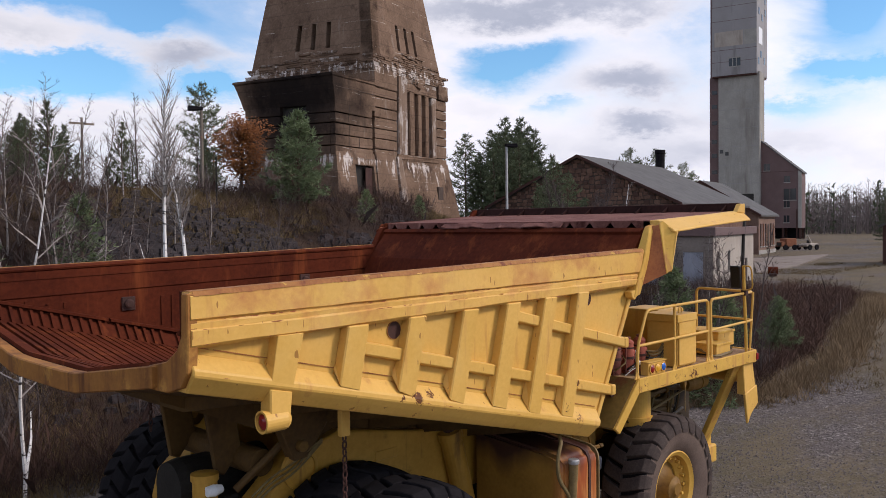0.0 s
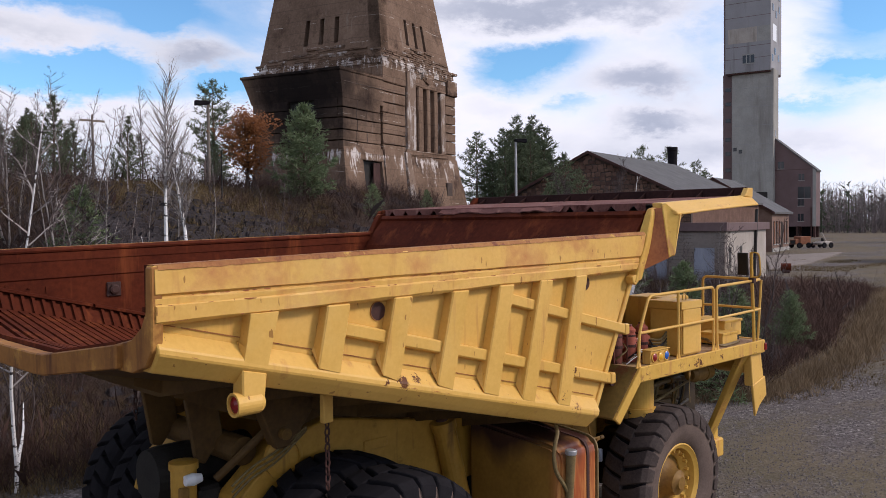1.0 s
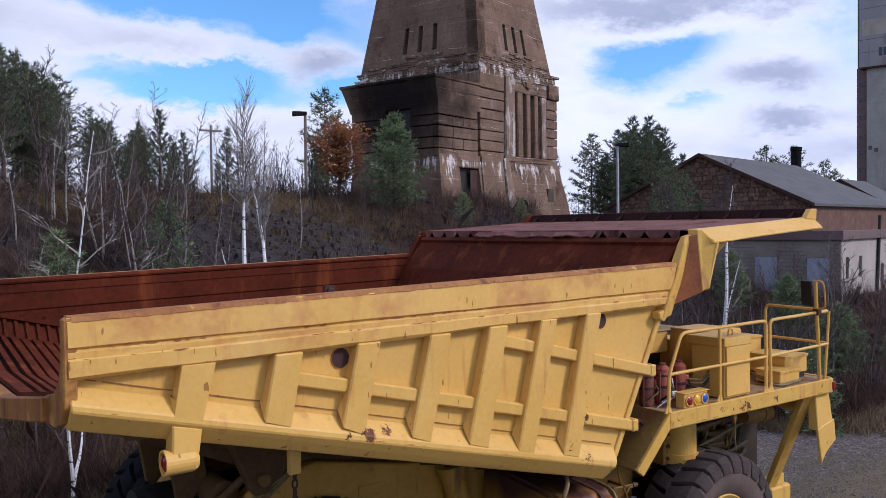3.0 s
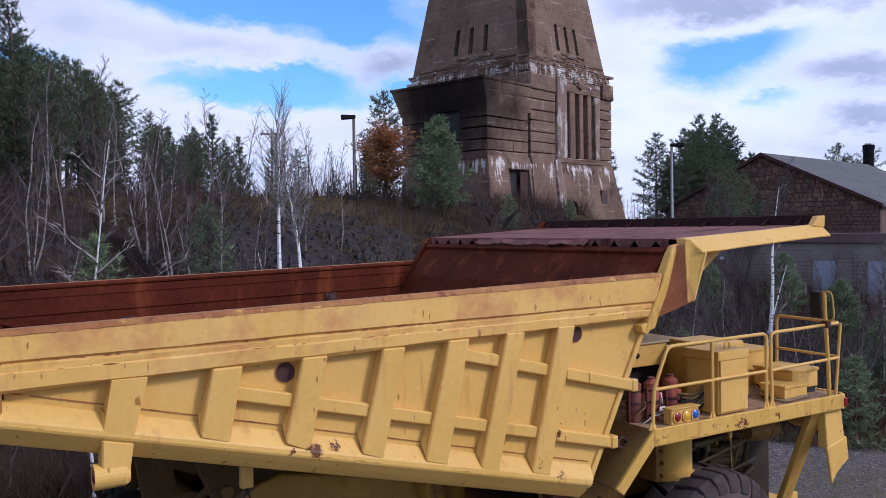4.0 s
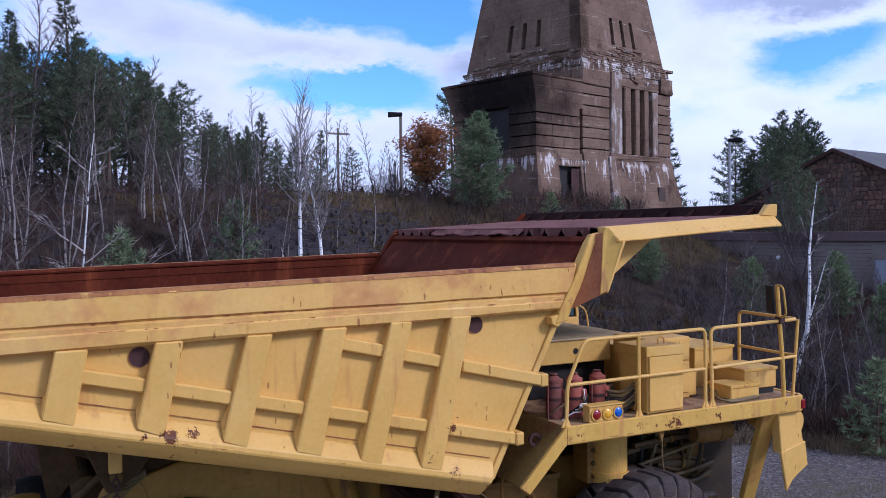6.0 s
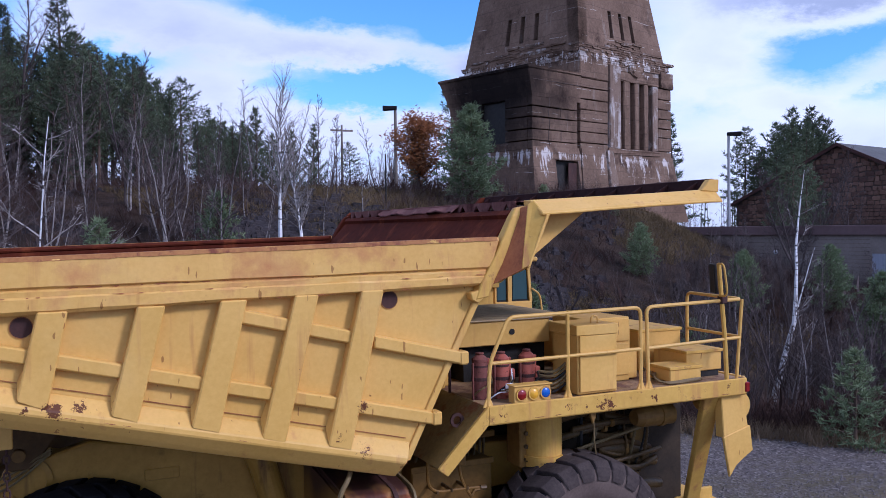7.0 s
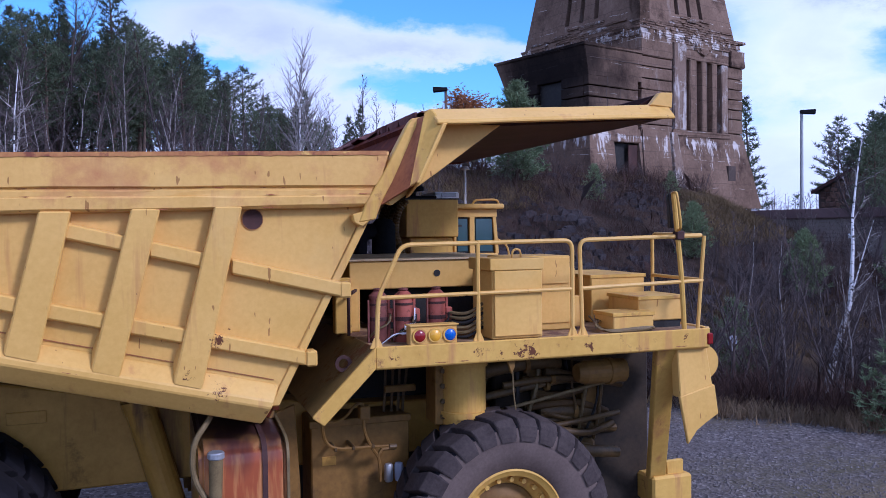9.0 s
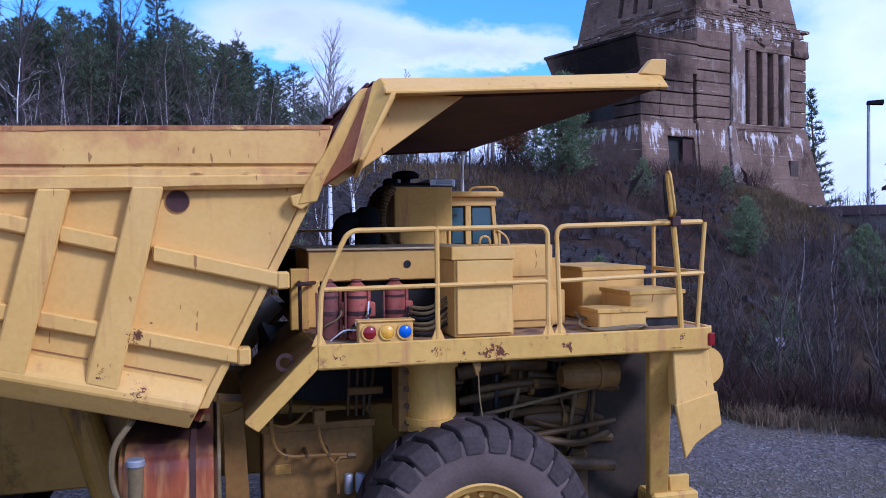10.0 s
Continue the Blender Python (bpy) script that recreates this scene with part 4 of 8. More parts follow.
TYRE = tyre_meshes()
LUGS = 27


def lug_mesh(side, rubber):
    """One bar of the tread, from the middle of the tyre over its shoulder."""
    wide = 2 * math.pi / LUGS * 0.43
    rows = []
    for y, r, sk, ww in ((0.0, R_TYRE, 0.0, 0.95), (0.20, R_TYRE - 0.004, 0.5, 0.95), (0.335, R_TYRE - 0.03, 1.0, 1.06), (0.395, 1.13, 1.15, 1.06), (0.418, 1.02, 1.2, 0.92)):
        deep = r - 0.09 if y < 0.36 else r - 0.06
        c = 0.10 * sk
        rows.append([(rr * math.cos(ang), side * y, rr * math.sin(ang)) for ang, rr in ((c - wide * ww, deep), (c + wide * ww, deep), (c + wide * ww * 0.88, r), (c - wide * ww * 0.88, r))])
    bm = soften(loft(B(), rows), 0.008)
    me = bpy.data.meshes.new("tread_lug")
    bmesh.ops.recalc_face_normals(bm, faces=bm.faces)
    bm.to_mesh(me)
    bm.free()
    me.materials.append(rubber)
    return me


# one tread in two tones: rear darkened for its shade, front lit and dusty
LUG = {side: lug_mesh(side, RUBBER) for side in (-1, 1)}
LUG_DUSTY_LIT = {side: lug_mesh(side, RUBBER_LUG) for side in (-1, 1)}


def mesh_of(bm, name, material, smooth=True):
    ob = part(name, bm, material, smooth=smooth)
    me = ob.data
    bpy.data.objects.remove(ob)
    return me


RIM = mesh_of(lathe(B(), [(0.55, 0.20), (0.63, 0.20), (0.64, 0.30), (0.615, 0.315), (0.585, 0.29), (0.55, 0.27), (0.53, 0.16), (0.46, 0.12), (0.42, 0.08), (0.40, -0.2), (0.55, -0.2)], (0, 0, 0), 48, caps=False), "rim", YELLOW_OLD)
HUB = mesh_of(lathe(B(), [(0.41, 0.02), (0.41, 0.06), (0.30, 0.10), (0.22, 0.20), (0.20, 0.30), (0.12, 0.33), (0.10, 0.36), (0.02, 0.36)], (0, 0, 0), 32), "hub", YELLOW_DIRTY_DIM)
NUT = mesh_of(cyl(B(), (0, 0.12, 0), (0, 0.20, 0), 0.03, n=6), "wheel_nut", YELLOW_OLD, False)


def wheel(x, y, out, spin, size=1.0, lugs=LUG):
    m = Matrix.Translation((x, y, (R_TYRE - 0.06) * size)) @ Matrix.Scale(size, 4) @ Matrix.Rotation(spin, 4, "Y") @ (Matrix.Rotation(math.pi, 4, "Z") if out < 0 else Matrix())
    wh = part("wheel", RIM, None, truck, "large off-road wheel with lugged black tyre")
    wh.matrix_basis = m
    for nm, me in (("tyre", TYRE), ("hub", HUB)):
        part(nm, me, None, wh)
    for side in (-1, 1):
        for i in range(LUGS):
            part("tread_lug", lugs[side], None, wh).rotation_euler.y = -2 * math.pi * (i + 0.5 * (side > 0)) / LUGS
    for i in range(20):
        a = 2 * math.pi * i / 20
        part("wheel_nut", NUT, None, wh).location = (0.49 * math.cos(a), 0, 0.49 * math.sin(a))


for s in (-1, 1):
    wheel(3.50, s * 2.58, s, 0.1, 0.985, LUG_DUSTY_LIT)
    wheel(-2.32, s * 2.66, s, 0.35, 1.06)
    wheel(-2.32, s * 1.76, s, 0.05, 1.06)

# ---- chassis
for s in (-1, 1):
    part("frame_rail", soften(plate(B(), [(-3.55, 1.75), (-3.45, 2.15), (-2.75, 2.75), (-2.2, 2.90), (-0.9, 2.66), (2.2, 2.30), (5.4, 2.25), (5.4, 1.72), (2.0, 1.62), (-2.0, 1.60)], s * 1.30, s * 0.82), 0.02), YELLOW_FRAME, truck, "grimy yellow frame rail")
    part("frame_cover", soften(box(B(), -1.62, -1.22, s * 1.315, s * 1.29, 2.36, 2.50), 0.01), YELLOW_FRAME, truck)
    part("trunnion_boss", lathe(B(), [(0.26, s * 1.28), (0.26, s * 1.34), (0.20, s * 1.36), (0.20, s * 1.33), (0.02, s * 1.33)], (-2.85, 0, 2.54), 28), YELLOW_FRAME, truck)
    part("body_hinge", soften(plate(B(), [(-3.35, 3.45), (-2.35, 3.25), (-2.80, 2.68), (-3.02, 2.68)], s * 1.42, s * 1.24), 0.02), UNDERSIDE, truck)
    part("hinge_pin", cyl(B(), (-2.92, s * 1.2, 2.86), (-2.92, s * 1.5, 2.86), 0.07, n=16), YELLOW_DIRTY_DIM, truck)
    part("hoist_cylinder", cyl(B(), (0.10, s * 1.42, 1.1), (-0.30, s * 1.42, 2.55), 0.165, n=20), YELLOW_FRAME, truck, "hoist cylinder")
    part("hoist_rod", cyl(B(), (-0.30, s * 1.42, 2.55), (-0.42, s * 1.42, 2.98), 0.09, n=16), RUST_DARK, truck)
    part("hoist_collar", cyl(B(), (-0.27, s * 1.42, 2.45), (-0.31, s * 1.42, 2.58), 0.185, n=20), YELLOW_FRAME, truck)
part("rear_crossbeam", soften(box(B(), -3.7, -3.4, -0.85, 0.85, 1.8, 2.25), 0.04), BLACK, truck)
part("axle_housing", lathe(B(), [(0.30, -2.4), (0.34, -1.3), (0.62, -0.8), (0.66, 0.0), (0.62, 0.8), (0.34, 1.3), (0.30, 2.4)], (-2.32, 0, 1.24), 28), BLACK, truck)
part("rear_motor_cover", lathe(B(), [(0.02, -3.95), (0.33, -3.94), (0.36, -3.8), (0.36, -2.6)], (0, 0, 2.25), 24, "x"), BLACK, truck)
part("rear_strut", lathe(B(), [(0.15, 1.3), (0.15, 2.50), (0.17, 2.50), (0.17, 2.58), (0.06, 2.60)], (-3.85, -0.75, 0), 20, "z"), YELLOW_FRAME, truck)
part("strut_valve", soften(box(B(), -3.98, -3.88, -0.95, -0.86, 2.15, 2.32), 0.01), YELLOW_DIRTY_DIM, truck)
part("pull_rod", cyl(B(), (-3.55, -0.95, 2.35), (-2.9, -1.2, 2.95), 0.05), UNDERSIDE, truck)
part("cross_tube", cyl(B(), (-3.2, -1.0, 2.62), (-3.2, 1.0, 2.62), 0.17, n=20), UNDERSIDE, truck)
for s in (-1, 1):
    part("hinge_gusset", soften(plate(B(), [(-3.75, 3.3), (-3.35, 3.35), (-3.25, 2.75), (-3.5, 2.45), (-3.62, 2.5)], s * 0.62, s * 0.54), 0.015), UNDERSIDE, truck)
for i in range(3):
    part("rear_hose", tube(B(), [(-3.55, -1.31, 2.2 + 0.07 * i), (-3.3, -1.36, 2.42 + 0.06 * i), (-3.0, -1.38, 2.5 + 0.07 * i), (-2.6, -1.44, 2.85 + 0.02 * i)], 0.014), HOSE, truck)
part("rear_light", lathe(B(), [(0.06, -4.10), (0.075, -4.0), (0.05, -3.9)], (0.18, -0.92, 2.40), 16, "x"), WHITE, truck)

# ---- fuel tank between the wheels
TANK = ((-3.05, 0.55), (-3.05, 2.16), (-3.035, 2.25), (-2.99, 2.32), (-2.90, 2.365), (-2.7, 2.39), (-1.40, 2.50), (-1.40, 0.55))
tank = part("fuel_tank", soften(loft(B(), [[(x, y, z) for y, z in TANK] for x in (0.24, 1.07)]), 0.05, 3), RUST_TANK, truck, "tank with heavy red-brown rust runs", True)
for x0, x1, mat2 in ((0.825, 0.875, RUST_DARK), (1.058, 1.085, HOSE)):
    outer = [(y - 0.014 if y < -2.8 else y, z + 0.014) for y, z in TANK[:7]]
    part("tank_strap", loft(B(), [[(x, y, z) for y, z in outer + [(y + 0.03, z - 0.03) for y, z in reversed(TANK[:7])]] for x in (x0, x1)]), mat2, tank, smooth=True)
part("filler_neck", cyl(B(), (0.38, -3.10, 1.70), (0.39, -3.12, 2.28), 0.055, 0.066, 16), HOSE, tank, smooth=True)
part("filler_cap", soften(cyl(B(), (0.39, -3.12, 2.27), (0.39, -3.122, 2.335), 0.078, n=20), 0.01), STEEL, tank, "pale filler cap")
part("tank_vent_pipe", tube(B(), [(0.36, -2.9, 2.62), (0.30, -2.98, 2.55), (0.21, -3.0, 2.43), (0.18, -3.0, 2.25), (0.20, -3.02, 2.05), (0.30, -3.08, 1.88), (0.36, -3.1, 1.75)], 0.028, 8), HOSE, tank, smooth=True)
part("tank_bracket", soften(plate(B(), [(1.11, 2.42), (1.31, 2.49), (1.36, 1.6), (1.36, 0.9), (1.14, 0.9)], -2.02, -1.96), 0.008), YELLOW_DIRTY_DIM, truck)
part("battery_box", soften(box(B(), 1.50, 2.64, -1.92, -1.35, 1.0, 2.26), 0.015), YELLOW_DIRTY_DIM, truck)
part("box_rail", soften(box(B(), 1.48, 2.66, -1.945, -1.90, 2.19, 2.27), 0.008), YELLOW_DIRTY_DIM, truck)
part("box_plate", soften(box(B(), 1.62, 1.78, -1.93, -1.915, 1.76, 1.86), 0.004), YELLOW_FRAME, truck)
for i in range(2):
    part("oil_filter", lathe(B(), [(0.04, 1.56), (0.05, 1.58), (0.05, 1.74), (0.04, 1.76)], (2.34 + 0.12 * i, -2.10, 0), 16, "z"), (STEEL, PLYWOOD)[i], truck, "small pale oil filter", True)
part("hydraulic_tank", soften(box(B(), 0.28, 1.05, 1.55, 3.0, 0.6, 2.5), 0.05, 2), YELLOW_DIRTY_DIM, truck)

# ---- front suspension, engine and pipework under the deck
for s in (-1, 1):
    st = part("suspension_cylinder", lathe(B(), [(0.25, 1.3), (0.25, 2.30), (0.275, 2.30), (0.275, 2.36), (0.245, 2.36), (0.245, 2.86), (0.27, 2.86), (0.27, 3.02)], (3.16, s * 2.35, 0), 32, "z"), YELLOW_OLD, truck, "front suspension cylinder")
    part("suspension_bracket", soften(box(B(), 2.82, 3.05, s * 2.35, s * 2.0, 2.2, 3.0), 0.015), YELLOW_DIRTY_DIM, truck)
    for k2 in range(4):
        part("bracket_bolt", cyl(B(), (2.90, s * 2.35, 2.3 + 0.17 * k2), (2.90, s * 2.385, 2.3 + 0.17 * k2), 0.03, n=6), ENGINE, truck)
    part("front_axle_arm", soften(box(B(), 3.0, 3.5, s * 2.3, s * 0.8, 1.0, 1.45), 0.05), BLACK, truck)
# oversized black block stands for the darkness of the engine bay
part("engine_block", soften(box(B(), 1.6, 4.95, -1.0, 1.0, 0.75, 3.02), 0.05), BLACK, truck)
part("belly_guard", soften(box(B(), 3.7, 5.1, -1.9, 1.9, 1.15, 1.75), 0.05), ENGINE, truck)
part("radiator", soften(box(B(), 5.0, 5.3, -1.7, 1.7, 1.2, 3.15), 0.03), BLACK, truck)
for i, (x0, x1, y, z0, z1, r) in enumerate(((3.6, 5.05, -2.25, 2.93, 2.86, 0.055), (3.5, 4.5, -2.1, 2.72, 2.80, 0.085), (3.55, 5.1, -2.0, 2.40, 2.55, 0.05), (4.3, 5.15, -1.9, 2.15, 2.1, 0.10), (3.7, 4.9, -2.2, 2.56, 2.60, 0.04))):
    part("coolant_pipe", tube(B(), [(x0, y, z0), (x0 * 0.6 + x1 * 0.4, y - 0.04, (z0 + z1) / 2 + 0.03), (x0 * 0.3 + x1 * 0.7, y, z1), (x1, y + 0.08, z1 - 0.06)], r, 10), ENGINE, truck, smooth=True)
    part("hose_clamp", cyl(B(), (x0 * 0.5 + x1 * 0.5, y - 0.03, (z0 + z1) / 2 + 0.015), (x0 * 0.5 + x1 * 0.5 + 0.05, y - 0.03, (z0 + z1) / 2 + 0.015), r + 0.014, n=14), YELLOW_DIRTY_DIM, truck)
for i, (z, r, y) in enumerate(((2.82, 0.10, -1.7), (2.62, 0.075, -1.55), (2.45, 0.09, -1.35), (2.90, 0.13, -1.1))):
    part("air_pipe", tube(B(), [(3.5, y, z - 0.05), (4.1, y - 0.05, z), (4.6, y, z + 0.02), (4.95, y + 0.1, z - 0.1)], r, 10), ENGINE, truck)
    part("pipe_clamp", cyl(B(), (4.3 + 0.1 * i, y - 0.035, z + 0.005), (4.36 + 0.1 * i, y - 0.03, z + 0.008), r + 0.015, n=14), ENGINE, truck)
part("exhaust_muffler", lathe(B(), [(0.10, 4.5), (0.14, 4.6), (0.14, 4.9), (0.155, 4.9), (0.155, 4.96), (0.14, 4.96), (0.14, 5.12)], (0, -2.5, 2.70), 20, "x"), YELLOW_DIRTY_DIM, truck)
rng = random.Random(11)
for i in range(16):
    x = rng.uniform(3.4, 4.9)
    y = rng.uniform(-1.9, -0.9)
    z = rng.uniform(1.9, 2.9)
    a, b, c = rng.uniform(0.05, 0.16), rng.uniform(0.05, 0.2), rng.uniform(0.06, 0.2)
    part("engine_fitting", soften(box(B(), x - a, x + a, y - b, y + b, z - c, z + c), 0.015), rng.choice((ENGINE, BLACK, ENGINE)), truck)
for i in range(12):
    x, y = rng.uniform(3.5, 4.8), rng.uniform(-2.0, -1.4)
    z = rng.uniform(2.0, 2.6)
    part("engine_hose", tube(B(), [(x, y, 2.98), (x + rng.uniform(-0.1, 0.1), y - 0.05, z + 0.2), (x + rng.uniform(-0.2, 0.2), y, z), (x + rng.uniform(-0.3, 0.3), y + 0.2, z + rng.uniform(-0.3, 0.1))], rng.uniform(0.018, 0.035), 6), rng.choice((BLACK, ENGINE)), truck)
for x0, z0, x1, z1 in ((2.43, 2.98, 2.40, 2.15), (2.52, 2.98, 2.49, 2.14), (2.60, 2.98, 2.57, 2.18), (2.69, 2.98, 2.63, 2.19), (1.83, 2.75, 1.79, 2.22), (1.78, 2.60, 1.65, 2.25)):
    part("vertical_line", tube(B(), [(x0, -1.70, z0), (x0 - 0.01, -1.72, (z0 + z1) / 2 + 0.1), (x1 + 0.01, -1.71, (z0 + z1) / 2 - 0.1), (x1, -1.68, z1)], 0.017), ENGINE, truck)
part("line_clamp", soften(box(B(), 2.40, 2.78, -1.76, -1.70, 2.49, 2.57), 0.01), YELLOW_DIRTY_DIM, truck)
part("conduit", tube(B(), [(1.56, -2.3, 2.55), (1.57, -2.24, 2.23), (1.61, -2.2, 2.08), (1.73, -2.2, 2.0), (1.96, -2.2, 2.0), (2.32, -2.2, 1.985)], 0.020), YELLOW_DIRTY_DIM, truck, smooth=True)
part("conduit", tube(B(), [(2.03, -2.2, 2.33), (2.04, -2.2, 2.16), (2.13, -2.2, 1.97), (2.21, -2.2, 1.87), (2.22, -2.2, 1.60)], 0.018), YELLOW_DIRTY_DIM, truck, smooth=True)
part("conduit", tube(B(), [(1.58, -2.22, 2.34), (1.71, -2.2, 2.29), (1.85, -2.2, 2.36), (1.93, -2.2, 2.47), (2.0, -2.2, 2.495), (2.05, -2.2, 2.44)], 0.017), YELLOW_DIRTY_DIM, truck, smooth=True)
part("pipe_tee", tube(B(), [(2.20, -2.2, 1.90), (2.24, -2.2, 1.96), (2.40, -2.2, 1.97)], 0.024), YELLOW_DIRTY_DIM, truck)
part("union_nut", cyl(B(), (2.32, -2.2, 1.98), (2.40, -2.2, 1.975), 0.036, n=8), ENGINE, truck)
for x in (1.70, 1.90, 2.12):
    part("conduit_clip", soften(box(B(), x, x + 0.03, -2.23, -1.9, 1.985, 2.025), 0.004), ENGINE, truck)
part("junction_box", soften(box(B(), 1.98, 2.10, -2.26, -2.14, 2.31, 2.46), 0.012), YELLOW_DIRTY_DIM, truck)
rng = random.Random(61)
for i in range(9):
    z = rng.uniform(1.55, 2.9)
    x0, x1 = rng.uniform(3.8, 4.3), rng.uniform(4.7, 5.4)
    r = rng.uniform(0.03, 0.085)
    y = -1.84 - r - rng.uniform(0.0, 0.22)
    part("bay_pipe", tube(B(), [(x0, y, z), (x0 * 0.6 + x1 * 0.4, y - 0.03, z + rng.uniform(-0.12, 0.12)), (x0 * 0.3 + x1 * 0.7, y, z + rng.uniform(-0.2, 0.2)), (x1, y + 0.1, z + rng.uniform(-0.35, 0.2))], r, 9), rng.choice((ENGINE, UNDERSIDE, ENGINE)), truck, smooth=True)
for i in range(6):
    x = rng.uniform(3.9, 5.3)
    part("bay_hose", tube(B(), [(x, -2.0, 2.98), (x + rng.uniform(-0.1, 0.1), -2.08, 2.5), (x + rng.uniform(-0.25, 0.25), -2.02, 2.1), (x + rng.uniform(-0.3, 0.3), -1.9, rng.uniform(1.5, 1.9))], rng.uniform(0.014, 0.03), 6), rng.choice((HOSE, ENGINE, BLACK)), truck)
for i in range(7):
    x, z = rng.uniform(3.9, 5.2), rng.uniform(1.3, 2.8)
    a, c = rng.uniform(0.06, 0.16), rng.uniform(0.05, 0.14)
    part("bay_box", soften(box(B(), x - a, x + a, -1.96, -1.80, z - c, z + c), 0.015), rng.choice((ENGINE, UNDERSIDE, YELLOW_DIRTY_DIM)), truck)
part("steering_rod", cyl(B(), (3.45, -2.25, 2.25), (5.1, -2.2, 2.52), 0.022), HOSE, truck)
part("hanging_cable", tube(B(), [(3.40, -3.1, 3.05), (3.42, -3.12, 2.9), (3.43, -3.1, 2.7), (3.46, -3.1, 2.48)], 0.008, 5), HOSE, truck)
part("cable_hook", soften(plate(B(), [(3.35, 3.03), (3.45, 3.03), (3.44, 2.93), (3.40, 2.86)], -3.13, -3.09), 0.006), YELLOW_DIRTY_DIM, truck)

# ---- deck with its fascia and fenders
FENDER = surface("oil_darkened_fender_paint", (0.100, 0.062, 0.018), (0.26, 0.155, 0.040), 0.45, 1.3, 18.0, 0.3, depth=0.004, spots=((0.17, 0.055, 0.020), 2.4, 0.56, 0.68))
deck = part("deck", slab(B(), [(1.90, -3.16), (5.80, -3.16), (5.90, -3.05), (5.90, 3.05), (5.80, 3.16), (1.90, 3.16)], 3.165, 3.215), DECK, truck, "worn deck plate")
for s in (-1, 1):
    bm = loft(B(), [[(x, s * y, z) for y, z in ((3.205, 3.235), (3.205, 3.02), (3.16, 3.00), (3.16, 3.235))] for x in [1.92 + 3.9 * i / 14 for i in range(15)]])
    part("deck_fascia", soften(bm, 0.01), YELLOW_OLD if s < 0 else YELLOW, deck, "chipped yellow deck edge")
    part("front_corner", soften(loft(B(), [[(5.82, s * 3.205, z), (5.92, s * 3.06, z), (5.88, s * 3.04, z), (5.80, s * 3.16, z)] for z in (3.02, 3.235)]), 0.008), YELLOW, deck)
    part("marker_lens", soften(box(B(), 5.868, 5.93, s * 3.06, s * 2.98, 3.07, 3.19), 0.008), LENS_RED, deck)
    fen = part("fender_slope", soften(plate(B(), [(1.92, 3.235), (1.97, 3.19), (1.36, 2.55), (1.29, 2.59)], s * 3.15, s * 0.6), 0.01), FENDER, truck, "rust-stained sloping fender")
    part("fender_flange", soften(plate(B(), [(1.92, 3.235), (1.92, 3.02), (1.40, 2.50), (1.29, 2.58), (1.29, 2.60)], s * 3.205, s * 3.155), 0.008), YELLOW_OLD, fen)
    part("lifting_eye", lathe(B(), [(0.05, -0.015), (0.085, -0.015), (0.085, 0.015), (0.05, 0.015)], (1.66, s * 2.9, 3.05), 18, caps=False), RUST_DARK, fen)
part("front_fascia", soften(box(B(), 5.86, 5.91, -3.03, 3.03, 3.02, 3.235), 0.01), YELLOW, deck)

rust_flakes(deck, 1.95, 5.8, lambda x: 3.05, -3.207, 0.012, 12, 0.25, RUST_WORN)
# ---- front corner sheets, post, lamp drum and step
for s in (-1, 1):
    part("front_brace", soften(loft(B(), [[(5.20, s * 3.10, 3.02), (5.45, s * 3.12, 3.02), (5.45, s * 3.02, 3.02), (5.20, s * 3.00, 3.02)], [(5.74, s * 2.10, 1.22), (5.96, s * 2.12, 1.22), (5.96, s * 2.02, 1.22), (5.74, s * 2.00, 1.22)]]), 0.01), YELLOW_OLD, truck)
    part("corner_sheet", soften(loft(B(), [[(5.44, s * 3.13, 3.01), (5.84, s * 3.12, 3.01), (5.84, s * 3.02, 3.01), (5.44, s * 3.0, 3.01)], [(5.46, s * 3.16, 2.45), (5.91, s * 3.14, 2.56), (5.91, s * 3.06, 2.56), (5.46, s * 3.0, 2.45)]]), 0.012), YELLOW, truck)
    part("mud_flap", soften(plate(B(), [(5.45, 2.47), (5.92, 2.58), (5.97, 2.24), (5.79, 2.14), (5.68, 2.07), (5.56, 1.92)], s * 3.165, s * 3.12), 0.01), YELLOW, truck, "bent yellow sheet flap")
    part("lamp_drum", lathe(B(), [(0.20, -2.95), (0.215, -2.75), (0.215, -2.3), (0.20, -2.25)], (5.93, s * 0.0, 2.80), 24) if s < 0 else lathe(B(), [(0.20, 2.25), (0.215, 2.3), (0.215, 2.75), (0.20, 2.95)], (5.93, 0.0, 2.80), 24), YELLOW, truck)
for s in (-1, 1):
    # dark panel added in place of the shade behind the front wheel
    part("inner_fender", soften(box(B(), 3.75, 5.90, s * 1.82, s * 1.72, 0.80, 3.02), 0.02), DARK_BROWN, truck, "dark panel added to fill the shaded wheel well")
part("marker_lamp", soften(box(B(), 5.785, 5.86, -3.225, -3.10, 3.05, 3.18), 0.012), LENS_RED, truck, "small red corner marker lamp")
part("bumper", soften(box(B(), 5.74, 6.32, -2.18, 2.18, 0.9, 1.25), 0.03), YELLOW_OLD, truck)
for s in (-1, 1):
    part("bumper_bracket", soften(loft(B(), [[(6.00, s * 2.10, 1.24), (6.24, s * 2.10, 1.24), (6.24, s * 2.04, 1.24), (6.00, s * 2.04, 1.24)], [(5.98, s * 2.10, 1.42), (6.24, s * 2.10, 1.42), (6.24, s * 2.04, 1.42), (5.98, s * 2.04, 1.42)]]), 0.01), YELLOW_OLD, truck)

